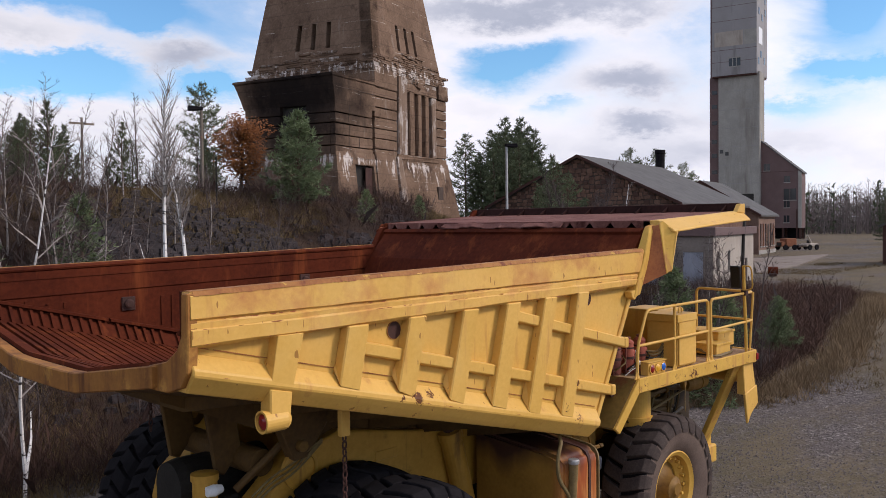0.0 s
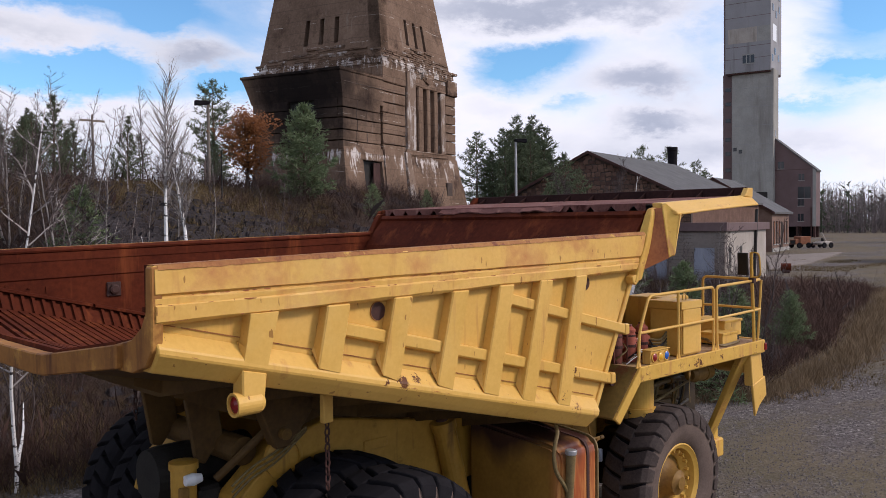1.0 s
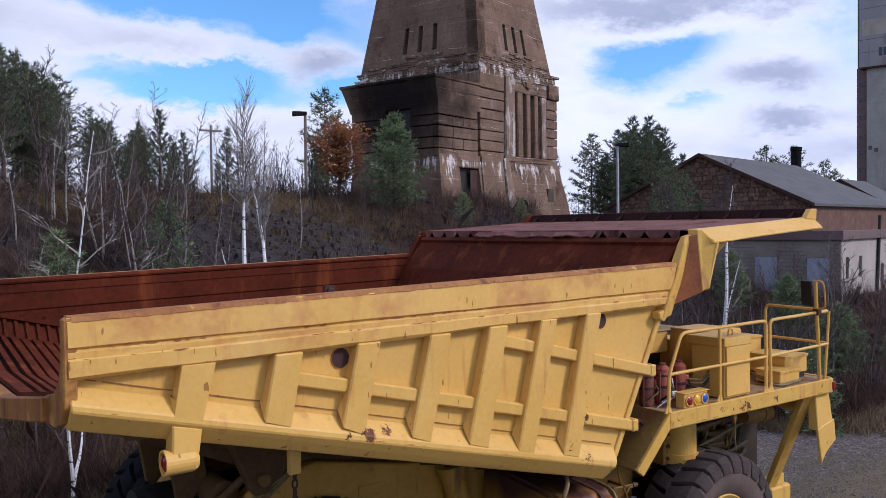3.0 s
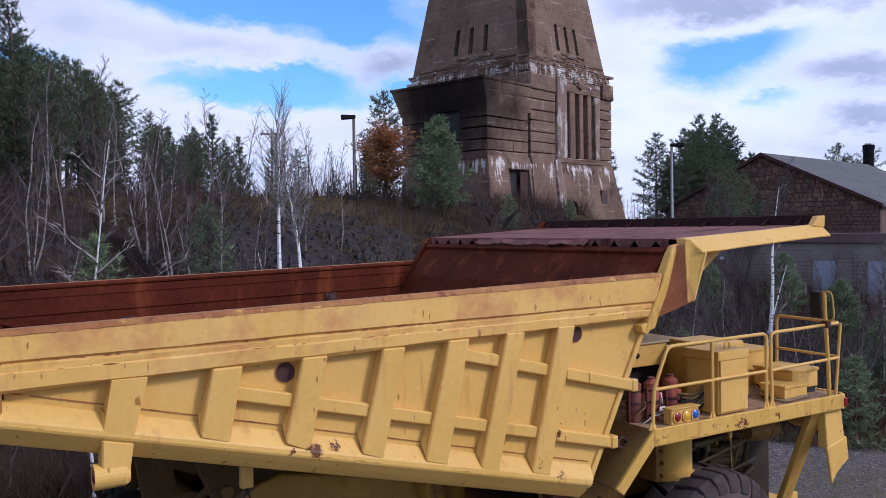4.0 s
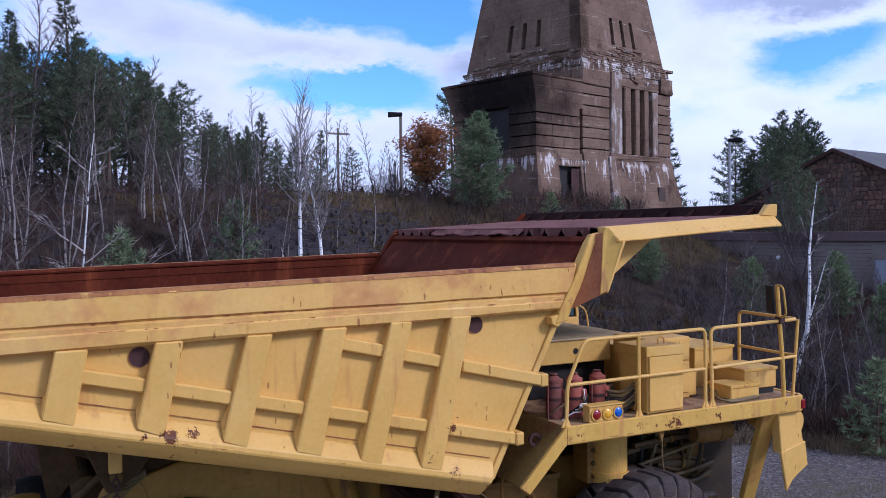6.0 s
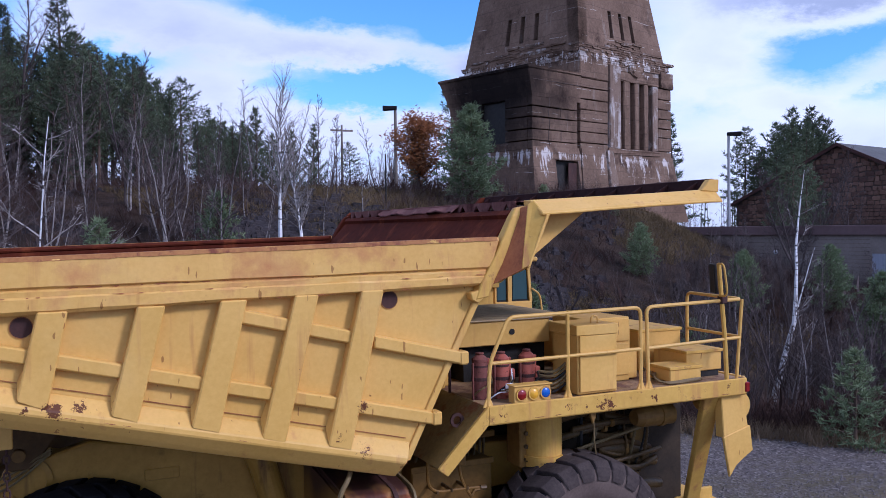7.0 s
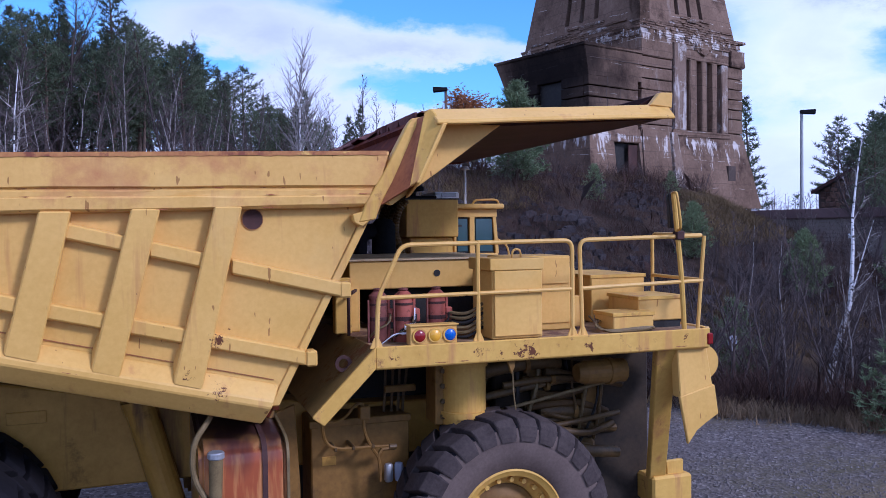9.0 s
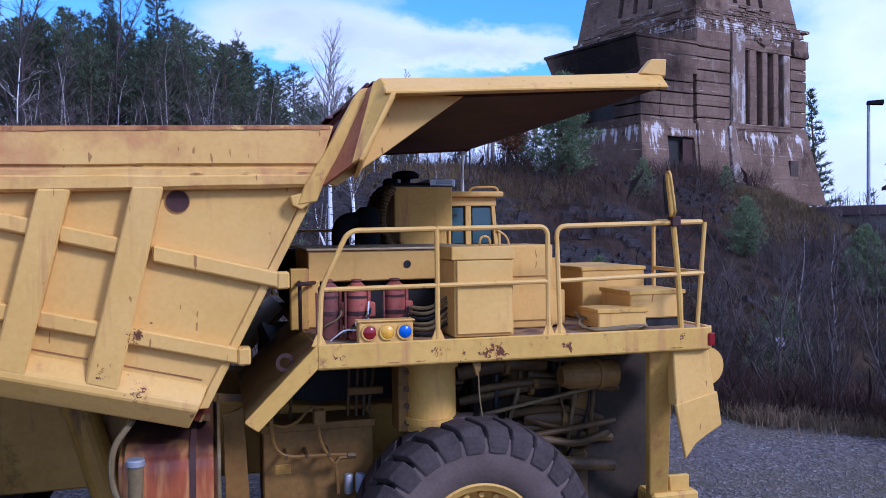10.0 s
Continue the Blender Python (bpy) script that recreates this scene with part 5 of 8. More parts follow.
# ---- hand rails
def railing(path, r=0.024):
    pts = [Vector(p) for p in path]
    out = [pts[0]]
    for a, b, c in zip(pts, pts[1:], pts[2:]):
        d0, d1 = (a - b), (c - b)
        m0, m1 = min(0.10, d0.length * 0.45), min(0.10, d1.length * 0.45)
        p0, p1 = b + d0.normalized() * m0, b + d1.normalized() * m1
        for i in range(6):
            t = i / 5
            out.append(p0 * (1 - t) ** 2 + b * 2 * t * (1 - t) + p1 * t * t)
    out.append(pts[-1])
    return tube(B(), out, r, 8)


rail_y = -3.15
part("hand_rail", railing([(1.94, rail_y, 3.2), (1.965, rail_y, 3.72), (2.21, rail_y, 4.235), (4.11, rail_y, 4.255), (4.11, rail_y, 3.22)]), YELLOW, truck, smooth=True)
part("mid_rail", tube(B(), [(1.965, rail_y, 3.715), (4.11, rail_y, 3.735)], 0.022, 8), YELLOW, truck, smooth=True)
part("mid_post", tube(B(), [(3.025, rail_y, 3.2), (3.025, rail_y, 4.27)], 0.024, 8), YELLOW, truck, smooth=True)
part("hand_rail", railing([(4.23, rail_y, 3.22), (4.20, rail_y, 4.255), (5.78, rail_y, 4.285), (5.86, -2.0, 4.30), (5.86, -2.0, 3.22)]), YELLOW, truck, smooth=True)
part("mid_rail", railing([(4.21, rail_y, 3.735), (5.80, rail_y, 3.775), (5.86, -2.0, 3.78)], 0.022), YELLOW, truck, smooth=True)
part("rail_post", tube(B(), [(5.72, rail_y + 0.03, 3.22), (5.79, rail_y, 4.28)], 0.022, 8), YELLOW, truck, smooth=True)
for x in (1.94, 3.025, 4.11, 4.23):
    part("post_foot", soften(plate(B(), [(x - 0.07, 3.215), (x + 0.07, 3.215), (x + 0.025, 3.32), (x - 0.025, 3.32)], rail_y + 0.01, rail_y - 0.012), 0.004), YELLOW, truck)
for s, path in ((1, [(1.94, 3.15, 3.2), (1.965, 3.15, 3.72), (2.21, 3.15, 4.235), (5.78, 3.15, 4.26), (5.78, 3.15, 3.22)]),):
    part("hand_rail", railing(path), YELLOW, truck, smooth=True)
    part("mid_rail", tube(B(), [(1.97, 3.15, 3.72), (5.78, 3.15, 3.75)], 0.022, 8), YELLOW, truck, smooth=True)
part("mirror_post", tube(B(), [(5.52, rail_y, 3.22), (5.49, rail_y, 3.8), (5.43, rail_y, 4.35), (5.37, rail_y - 0.02, 4.77)], 0.029, 8), YELLOW_OLD, truck, smooth=True)
md = Vector((0.48, 0.877, 0))
mn = Vector((0.877, -0.48, 0))


def mirror_slab(a0, a1, z0, z1, n0, n1):
    o = Vector((5.40, -3.10, 0))
    return loft(B(), [[o + md * a + mn * n - Vector((0.06, 0, 0)) * (z - 4.37) + Vector((0, 0, z)) for a, z in ((a0, z0), (a1, z0), (a1, z1), (a0, z1))] for n in (n0, n1)])


mir = part("side_mirror", soften(mirror_slab(0.0, 0.27, 4.37, 4.76, -0.02, 0.02), 0.008), BLACK, truck, "flat black-backed side mirror")
part("mirror_glass", mirror_slab(0.02, 0.25, 4.39, 4.74, 0.021, 0.026), MIRROR, mir)
part("mirror_guard", railing([(5.42, rail_y, 4.34), (5.35, rail_y - 0.20, 4.36), (5.29, rail_y - 0.20, 4.77), (5.37, rail_y - 0.02, 4.77)], 0.014), YELLOW_OLD, mir, smooth=True)
part("mirror_clamp", soften(box(B(), 5.40, 5.50, rail_y - 0.05, rail_y + 0.05, 4.24, 4.34), 0.01), RUST_DARK, mir)

# ---- machinery on the deck
cab_a = part("control_cabinet", soften(box(B(), 3.20, 3.78, -3.10, -2.55, 3.23, 3.95), 0.01), YELLOW, truck)
part("cabinet_lid", soften(box(B(), 3.17, 3.785, -3.128, -2.50, 3.95, 4.075), 0.008), YELLOW, cab_a)
part("cabinet_door", soften(box(B(), 3.22, 3.76, -3.125, -3.10, 3.26, 3.945), 0.006), YELLOW, cab_a)
part("lid_handle", tube(B(), [(3.50, -2.95, 4.06), (3.50, -2.95, 4.14), (3.53, -2.95, 4.165), (3.57, -2.95, 4.165), (3.60, -2.95, 4.14), (3.60, -2.95, 4.06)], 0.012, 6), YELLOW, cab_a)
part("cabinet_foot", box(B(), 3.24, 3.74, -3.07, -2.6, 3.2, 3.24), YELLOW_DIRTY_DIM, cab_a)
cab_b = part("grid_cabinet", soften(box(B(), 3.70, 4.42, -2.52, -1.75, 3.22, 4.07), 0.012), YELLOW, truck)
part("grid_door", soften(box(B(), 3.92, 4.40, -2.54, -2.515, 3.30, 3.72), 0.006), YELLOW, cab_b)
part("grid_door", soften(box(B(), 3.92, 4.40, -2.54, -2.515, 3.75, 4.05), 0.006), YELLOW, cab_b)
part("cabinet_step", soften(box(B(), 4.38, 4.56, -2.5, -1.9, 3.24, 3.60), 0.01), YELLOW, cab_b)
part("cabinet_step", soften(box(B(), 4.40, 4.60, -2.3, -1.85, 3.58, 3.92), 0.01), YELLOW, cab_b)
hood = part("blower_housing", soften(box(B(), 2.0, 3.66, -1.75, -0.35, 3.70, 4.025), 0.012), YELLOW, truck)
for i in range(9):
    y = -1.78 + 0.231 * i
    part("lid_plank", soften(box(B(), 1.98, 4.05, y, y + 0.222, 4.027, 4.05), 0.005), LID_TAN, hood)
part("housing_plug", cyl(B(), (3.06, -1.76, 3.87), (3.06, -1.75, 3.87), 0.04, n=16), BLACK, hood)
# black box put in to make the shade under the housing
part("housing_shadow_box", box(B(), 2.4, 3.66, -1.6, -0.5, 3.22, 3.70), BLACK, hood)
part("housing_leg", soften(box(B(), 1.98, 2.12, -1.76, -1.2, 3.22, 3.72), 0.012), YELLOW, hood)
part("housing_leg", soften(box(B(), 1.80, 1.99, -1.9, -1.75, 3.22, 3.85), 0.012), YELLOW_OLD, hood)
part("housing_gate", railing([(1.86, -2.3, 3.25), (1.86, -2.3, 3.7), (1.9, -1.8, 3.72)], 0.018), RUST_DARK, hood)
part("brace_bar", tube(B(), [(1.80, -2.7, 3.74), (2.06, -1.8, 3.70)], 0.02), RUST_DARK, hood)

for i, (x, y, m) in enumerate(((2.09, -2.66, RED_DULL), (2.35, -2.72, RED_CYL), (2.72, -2.70, RED_CYL))):
    c = part("fire_bottle", lathe(B(), [(0.085, 3.20), (0.098, 3.23), (0.098, 3.62), (0.092, 3.66), (0.098, 3.665), (0.098, 3.70), (0.05, 3.745), (0.02, 3.75)], (x, y, 0), 22, "z"), m, truck, "faded red cylinder" if i else "rusty dull red cylinder", True)
    part("bottle_strap", lathe(B(), [(0.104, 3.44), (0.104, 3.48), (0.097, 3.48), (0.097, 3.44)], (x, y, 0), 20, "z"), RUST_DARK, c)
    part("bottle_head", soften(box(B(), x + 0.09, x + 0.17, y - 0.05, y + 0.05, 3.42, 3.56), 0.012), RED_CYL, c)
    part("bottle_bar", soften(box(B(), x - 0.125, x - 0.105, y - 0.06, y - 0.03, 3.215, 3.66), 0.004), RED_DULL, c)
    part("bottle_strap", lathe(B(), [(0.103, 3.60), (0.103, 3.625), (0.097, 3.625), (0.097, 3.60)], (x, y, 0), 20, "z"), RUST_DARK, c)
    part("bottle_neck", lathe(B(), [(0.035, 3.745), (0.05, 3.76), (0.05, 3.775), (0.02, 3.78)], (x, y, 0), 14, "z"), RED_DULL, c)
    part("bottle_stand", soften(box(B(), x + 0.10, x + 0.13, y - 0.02, y + 0.02, 3.21, 3.70), 0.006), RED_CYL, c)
    part("bottle_hose", tube(B(), [(x + 0.12, y - 0.06, 3.5), (x + 0.08, y - 0.16, 3.42), (x - 0.06, y - 0.15, 3.36), (x - 0.1, y - 0.05, 3.28)], 0.012, 5), BLACK if i else HOSE, c)
for i in range(5):
    part("thin_wire", tube(B(), [(2.08 + 0.05 * i, -2.85, 3.22 + 0.03 * i), (2.2 + 0.03 * i, -2.95 + 0.02 * i, 3.34), (2.33 + 0.02 * i, -2.9, 3.30 + 0.05 * (i % 2)), (2.45, -2.8, 3.45 + 0.03 * i)], 0.008, 5), HOSE if i % 2 else WHITE, truck)
part("wire_tag", soften(box(B(), 2.30, 2.40, -2.93, -2.91, 3.36, 3.42), 0.004), WHITE, truck)
lamp_box = part("signal_lamp_box", soften(box(B(), 2.30, 2.80, -3.12, -2.98, 3.215, 3.415), 0.008), YELLOW, truck, "small box with red, amber and blue lamps")
part("lamp_box_hood", soften(box(B(), 2.285, 2.815, -3.14, -2.97, 3.41, 3.425), 0.004), YELLOW, lamp_box)
for x, m, nm in ((2.395, LENS_RED, "red"), (2.56, LENS_AMBER, "amber"), (2.72, LENS_BLUE, "blue")):
    part("signal_lens", lathe(B(), [(0.062, -3.118), (0.062, -3.135), (0.04, -3.152), (0.01, -3.157)], (x, 0, 3.315), 20), m, lamp_box, nm + " signal lens", True)
    part("lens_ring", lathe(B(), [(0.06, -3.12), (0.075, -3.12), (0.075, -3.14), (0.06, -3.14)], (x, 0, 3.315), 20, caps=False), YELLOW_OLD, lamp_box)
for i in range(6):
    z = 3.28 + 0.05 * i
    part("power_cable", tube(B(), [(2.72 + 0.02 * i, -2.55, 3.50 - 0.02 * i), (2.82, -2.72, z - 0.02), (2.98, -2.85, z - 0.05), (3.10, -2.86, z), (3.20, -2.84, z + 0.06)], 0.018, 6), HOSE if i % 3 else BLACK, truck)
for nm, (x0, x1, y0, y1, z0, z1) in (("relay_box", (4.70, 5.22, -3.0, -2.58, 3.24, 3.42)), ("resistor_box", (5.15, 5.76, -2.80, -2.12, 3.30, 3.575)), ("fan_box", (4.98, 5.74, -2.0, -0.8, 3.22, 3.79))):
    o = part(nm, soften(box(B(), x0, x1, y0, y1, z0, z1), 0.012), YELLOW, truck)
    part("box_lid", soften(box(B(), x0 - 0.015, x1 + 0.015, y0 - 0.015, y1 + 0.015, z1 - 0.03, z1 + 0.012), 0.005), YELLOW_OLD, o)
    part("box_base", box(B(), x0 + 0.03, x1 - 0.03, y0 + 0.03, y1 - 0.03, 3.2, z0 + 0.01), BLACK, o)
for i in range(5):
    part("loose_cable", tube(B(), [(4.70 + 0.08 * i, -2.45, 3.35), (4.62 - 0.03 * i, -2.75 - 0.03 * i, 3.30), (4.58, -3.02, 3.235), (4.75 + 0.1 * i, -3.06, 3.23 + 0.012 * i), (5.2, -3.05, 3.24), (5.32, -2.8, 3.26)], 0.013, 5), HOSE, truck)
part("fan_box_cable", tube(B(), [(5.10, -1.57, 3.45), (5.14, -1.66, 3.55), (5.20, -1.68, 3.68), (5.24, -1.62, 3.72), (5.26, -1.56, 3.68)], 0.018, 6), HOSE, truck)
part("deck_floor_box", soften(box(B(), 4.3, 4.75, -1.4, 1.2, 3.22, 3.78), 0.012), YELLOW, truck)

# ---- cab on the far side
cab = part("cab", soften(box(B(), 4.26, 4.99, 0.9, 2.6, 3.22, 4.01), 0.02), YELLOW, truck, "operator cab with tinted windows")
for x0, x1 in ((4.26, 4.30), (4.515, 4.60), (4.925, 4.985)):
    for y in (0.92, 2.5):
        part("cab_pillar", soften(loft(B(), [[(x0 + d, y, z), (x1 + d, y, z), (x1 + d, y + 0.08, z), (x0 + d, y + 0.08, z)] for d, z in ((0.02 if x0 > 4.75 else 0, 4.0), (-0.03 if x0 > 4.75 else 0, 4.60))]), 0.008), YELLOW, cab)
for y in (0.915, 2.5):
    part("cab_header", soften(box(B(), 4.255, 4.97, y, y + 0.09, 4.565, 4.69), 0.008), YELLOW, cab)
for x0, x1 in ((4.302, 4.513), (4.602, 4.928)):
    part("window_frame", plate(B(), [(x0, 4.015), (x1, 4.015), (x1 - 0.008, 4.565), (x0, 4.565)], 0.955, 0.965), BLACK, cab)
    part("side_window", plate(B(), [(x0 + 0.025, 4.04), (x1 - 0.025, 4.04), (x1 - 0.03, 4.54), (x0 + 0.025, 4.54)], 0.945, 0.954), GLASS, cab, "tinted greenish side window")
part("windscreen", loft(B(), [[(4.985, 1.0, 4.03), (5.0, 1.0, 4.03), (5.0, 2.5, 4.03), (4.985, 2.5, 4.03)], [(4.935, 1.0, 4.67), (4.95, 1.0, 4.67), (4.95, 2.5, 4.67), (4.935, 2.5, 4.67)]]), GLASS, cab)
part("cab_back", box(B(), 4.255, 4.295, 1.0, 2.5, 4.0, 4.7), YELLOW_DIRTY_DIM, cab)
part("cab_roof", soften(box(B(), 4.22, 5.06, 0.82, 2.68, 4.69, 4.77), 0.02), YELLOW, cab)
part("roof_rail", railing([(4.58, 0.95, 4.77), (4.62, 0.95, 4.83), (4.99, 0.95, 4.84), (5.02, 0.95, 4.77)], 0.016), YELLOW_OLD, cab)
part("wiper", box(B(), 4.230, 4.390, 0.925, 0.94, 4.42, 4.45), BLACK, cab)
part("grab_rail", railing([(4.98, 0.9, 4.22), (5.14, 0.9, 4.12), (5.2, 0.9, 3.7), (5.0, 0.9, 3.6)], 0.016), YELLOW, cab)
box1 = part("electrical_cabinet", soften(box(B(), 3.460, 4.290, 0.8, 2.4, 4.27, 4.84), 0.015), YELLOW_OLD, truck, "dull yellow cabinet beside the cab")
part("cabinet_stand", soften(box(B(), 3.550, 4.230, 0.9, 2.3, 3.22, 4.26), 0.015), YELLOW_OLD, box1)
part("cabinet_edge", box(B(), 3.450, 4.300, 0.79, 0.80, 4.83, 4.85), BLACK, box1)
part("air_conditioner", soften(box(B(), 4.06, 4.45, 1.2, 1.9, 4.855, 4.965), 0.015), WHITE, truck, "white roof air conditioner box")
part("unit_grille", box(B(), 4.16, 4.40, 1.192, 1.199, 4.885, 4.945), STEEL, truck)
def ribbed(path, r):
    """A corrugated hose along a bent line."""
    pts = []
    for a, b in zip(path, path[1:]):
        pts += [Vector(a).lerp(Vector(b), k2 / 8) for k2 in range(8)]
    rings = []
    for i, p in enumerate(pts):
        d = (pts[min(i + 1, len(pts) - 1)] - pts[max(i - 1, 0)]).normalized()
        s2, t2 = frame_at(d)
        rr = r * (1.0 if i % 2 else 0.78)
        rings.append([p + (s2 * math.cos(a2) + t2 * math.sin(a2)) * rr for a2 in [k3 * math.pi / 5 for k3 in range(10)]])
    return loft(B(), rings)


for i in range(4):
    y = 0.72 + 0.16 * i
    part("corrugated_hose", ribbed([(3.44 - 0.02 * i, y, 4.82), (3.34 - 0.03 * i, y, 4.70), (3.28 - 0.03 * i, y, 4.52), (3.27 - 0.03 * i, y, 4.32), (3.33 - 0.02 * i, y, 4.12), (3.42, y, 3.95)], 0.062), ENGINE, truck)
part("air_duct", tube(B(), [(2.66, 0.45, 3.4), (2.66, 0.45, 4.0), (2.66, 0.46, 4.28), (2.78, 0.5, 4.37), (3.0, 0.5, 4.36)], 0.115, 14), MATT_BLACK, truck, smooth=True)
part("air_cleaner", lathe(B(), [(0.15, 3.3), (0.17, 3.4), (0.17, 4.44), (0.14, 4.50), (0.10, 4.54), (0.02, 4.55)], (3.03, 0.5, 0), 24, "z"), MATT_BLACK, truck, "matt black air cleaner", True)
part("intake_stack", soften(box(B(), 3.40, 3.56, 1.0, 1.3, 4.78, 4.96), 0.02), MATT_BLACK, truck)
part("intake_plate", soften(box(B(), 3.46, 4.05, 1.1, 1.7, 4.85, 4.90), 0.01), MATT_BLACK, truck)
part("air_intake_cap", lathe(B(), [(0.07, 4.90), (0.07, 4.98), (0.20, 5.00), (0.20, 5.05), (0.15, 5.09), (0.05, 5.11)], (3.80, 1.6, 0), 24, "z"), MATT_BLACK, truck, "black air intake cap", True)
part("engine_top_cover", soften(box(B(), 1.95, 3.2, 0.15, 1.9, 3.25, 3.98), 0.05), MATT_BLACK, truck)
part("whip_aerial", tube(B(), [(4.1, 1.4, 5.0), (4.08, 1.4, 5.35)], 0.006, 4), BLACK, truck)
part("vent_mushroom", lathe(B(), [(0.022, 4.76), (0.022, 5.32), (0.085, 5.32), (0.05, 5.37), (0.01, 5.38)], (4.59, 1.3, 0), 16, "z"), WHITE, truck, "thin white vent stack with cap")

# ---------------------------------------------------------------- the concrete shaft tower on the hill
T_O, T_A = (29.0, 34.5), radians(17.0)


def tower_matrix():
    return Matrix.Translation((T_O[0], T_O[1], 0)) @ Matrix.Rotation(T_A, 4, "Z")


tower = thing("shaft_tower", "tall brown stained concrete mine shaft tower on the hill", "tower", (0, 0, 0))
tower.matrix_basis = tower_matrix()


def tier(bm, u0, u1, v0, v1, z0, z1, b0=0.0, b1=0.0):
    """A block that is drawn in by b1 at its top and b0 at its foot."""
    return loft(bm, [[(u0 + b, v0 + b, z), (u1 - b, v0 + b, z), (u1 - b, v1 - b, z), (u0 + b, v1 - b, z)] for z, b in ((z0, b0), (z1, b1))])


def rough(bm, amount, cut=0, seed=1):
    if cut:
        bmesh.ops.subdivide_edges(bm, edges=bm.edges[:], cuts=cut, use_grid_fill=True)
    rng = random.Random(seed)
    for v in bm.verts:
        v.co += Vector((rng.uniform(-1, 1), rng.uniform(-1, 1), rng.uniform(-1, 1))) * amount
    return bm


def slit_wall(bm, u0, u1, v, z0, z1, holes, depth, lean=0.0, along="u"):
    """A wall face with real slots through it: holes are (from, to, low, high)."""
    us = sorted({u0, u1, *[h for q in holes for h in q[:2]]})
    zs = sorted({z0, z1, *[h for q in holes for h in q[2:]]})

    def at(u, z, d):
        w2 = v + (z - z0) * lean + d
        return (u, w2, z) if along == "u" else (w2, u, z)

    for a, b in zip(us, us[1:]):
        for c, d in zip(zs, zs[1:]):
            um, zm = (a + b) / 2, (c + d) / 2
            if any(h[0] < um < h[1] and h[2] < zm < h[3] for h in holes):
                continue
            loft(bm, [[at(a, c, e), at(b, c, e), at(b, d, e), at(a, d, e)] for e in (0, depth)])
    bmesh.ops.remove_doubles(bm, verts=bm.verts[:], dist=0.001)
    return bm


BAT = 0.155
top_z = 34.0
# the obelisk: an inner core, black for the dark inside its slots, with slotted faces before it
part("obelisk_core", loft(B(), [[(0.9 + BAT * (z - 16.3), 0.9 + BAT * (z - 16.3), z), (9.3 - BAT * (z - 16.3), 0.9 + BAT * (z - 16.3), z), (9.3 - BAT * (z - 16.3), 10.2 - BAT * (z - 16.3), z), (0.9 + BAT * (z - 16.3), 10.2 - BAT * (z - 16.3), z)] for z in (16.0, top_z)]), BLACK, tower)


def obelisk_face(along, far):
    """One battered face, from the ledge to the top, with three slots."""
    bm = B()
    lo, hi = 0.0, far
    slots = [(lo + far * f - 0.21, lo + far * f + 0.21, 18.1, 20.0) for f in ((0.385, 0.52, 0.65) if along == "u" else (0.36, 0.49, 0.62))]
    cols = sorted({lo, hi, *[q for s2 in slots for q in s2[:2]]})
    rows = [16.2, 18.1, 20.0, 22.3, 22.34, 25, 28, 31, top_z]

    def at(c, z, d):
        b = BAT * (z - 16.3)
        mid = far / 2
        cc = mid + (c - mid) * (far / 2 - b) / (far / 2)
        return (cc, b + d, z) if along == "u" else (b + d, cc, z)

    for a, c in zip(cols, cols[1:]):
        for z0, z1 in zip(rows, rows[1:]):
            if any(s2[0] <= a and c <= s2[1] and s2[2] <= z0 and z1 <= s2[3] for s2 in slots):
                continue
            loft(bm, [[at(a, z0, e), at(c, z0, e), at(c, z1, e), at(a, z1, e)] for e in (0, 0.9)])
    bmesh.ops.remove_doubles(bm, verts=bm.verts[:], dist=0.001)
    part("obelisk_face", bm, CONCRETE_OLD, tower)


obelisk_face("u", 9.9)
obelisk_face("v", 10.9)
part("obelisk_back", tier(B(), 1.0, 9.9, 1.0, 10.9, 16.2, top_z, 0, BAT * 17), CONCRETE_OLD, tower)
part("obelisk_cap", loft(B(), [[(2.7, 2.7, top_z), (7.2, 2.7, top_z), (7.2, 8.2, top_z), (2.7, 8.2, top_z)], [(4.7, 5.2, 37), (5.2, 5.2, 37), (5.2, 5.7, 37), (4.7, 5.7, 37)]]), CONCRETE_OLD, tower)
# main base: courses with recessed joints on both sides of the slotted bay
part("base_core", tier(B(), 0.35, 10.3, 0.35, 10.9, 6.0, 16.2), CONCRETE_OLD, tower)


def coursed(u0, u1, v0, v1, levels, seed, cut=1):
    """Blocks between the given joint levels."""
    for i, (z0, z1) in enumerate(zip(levels, levels[1:])):
        part("course_block", rough(soften(tier(B(), u0, u1, v0, v1, z0 + 0.03, z1 - 0.03), 0.035), 0.014, cut, seed + i), CONCRETE_OLD, tower)


coursed(0.05, 3.0, 0.0, 0.5, (10.15, 10.78, 11.5, 12.19, 12.95, 13.63, 14.39, 15.02), 3)
part("pier_head", rough(soften(tier(B(), 0.02, 3.05, -0.03, 0.9, 15.05, 16.5), 0.05), 0.03, 2, 91), CONCRETE_OLD, tower)
part("base_head", rough(soften(tier(B(), 0.0, 0.9, 0.9, 10.9, 15.05, 16.3), 0.05), 0.04, 2, 92), CONCRETE_OLD, tower)
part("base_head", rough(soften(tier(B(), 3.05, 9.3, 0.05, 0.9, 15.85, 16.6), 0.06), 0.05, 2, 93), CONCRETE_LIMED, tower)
coursed(8.92, 10.55, 0.0, 0.6, (10.2, 10.67, 11.65, 12.3, 13.0, 13.7, 14.4, 15.2), 9)
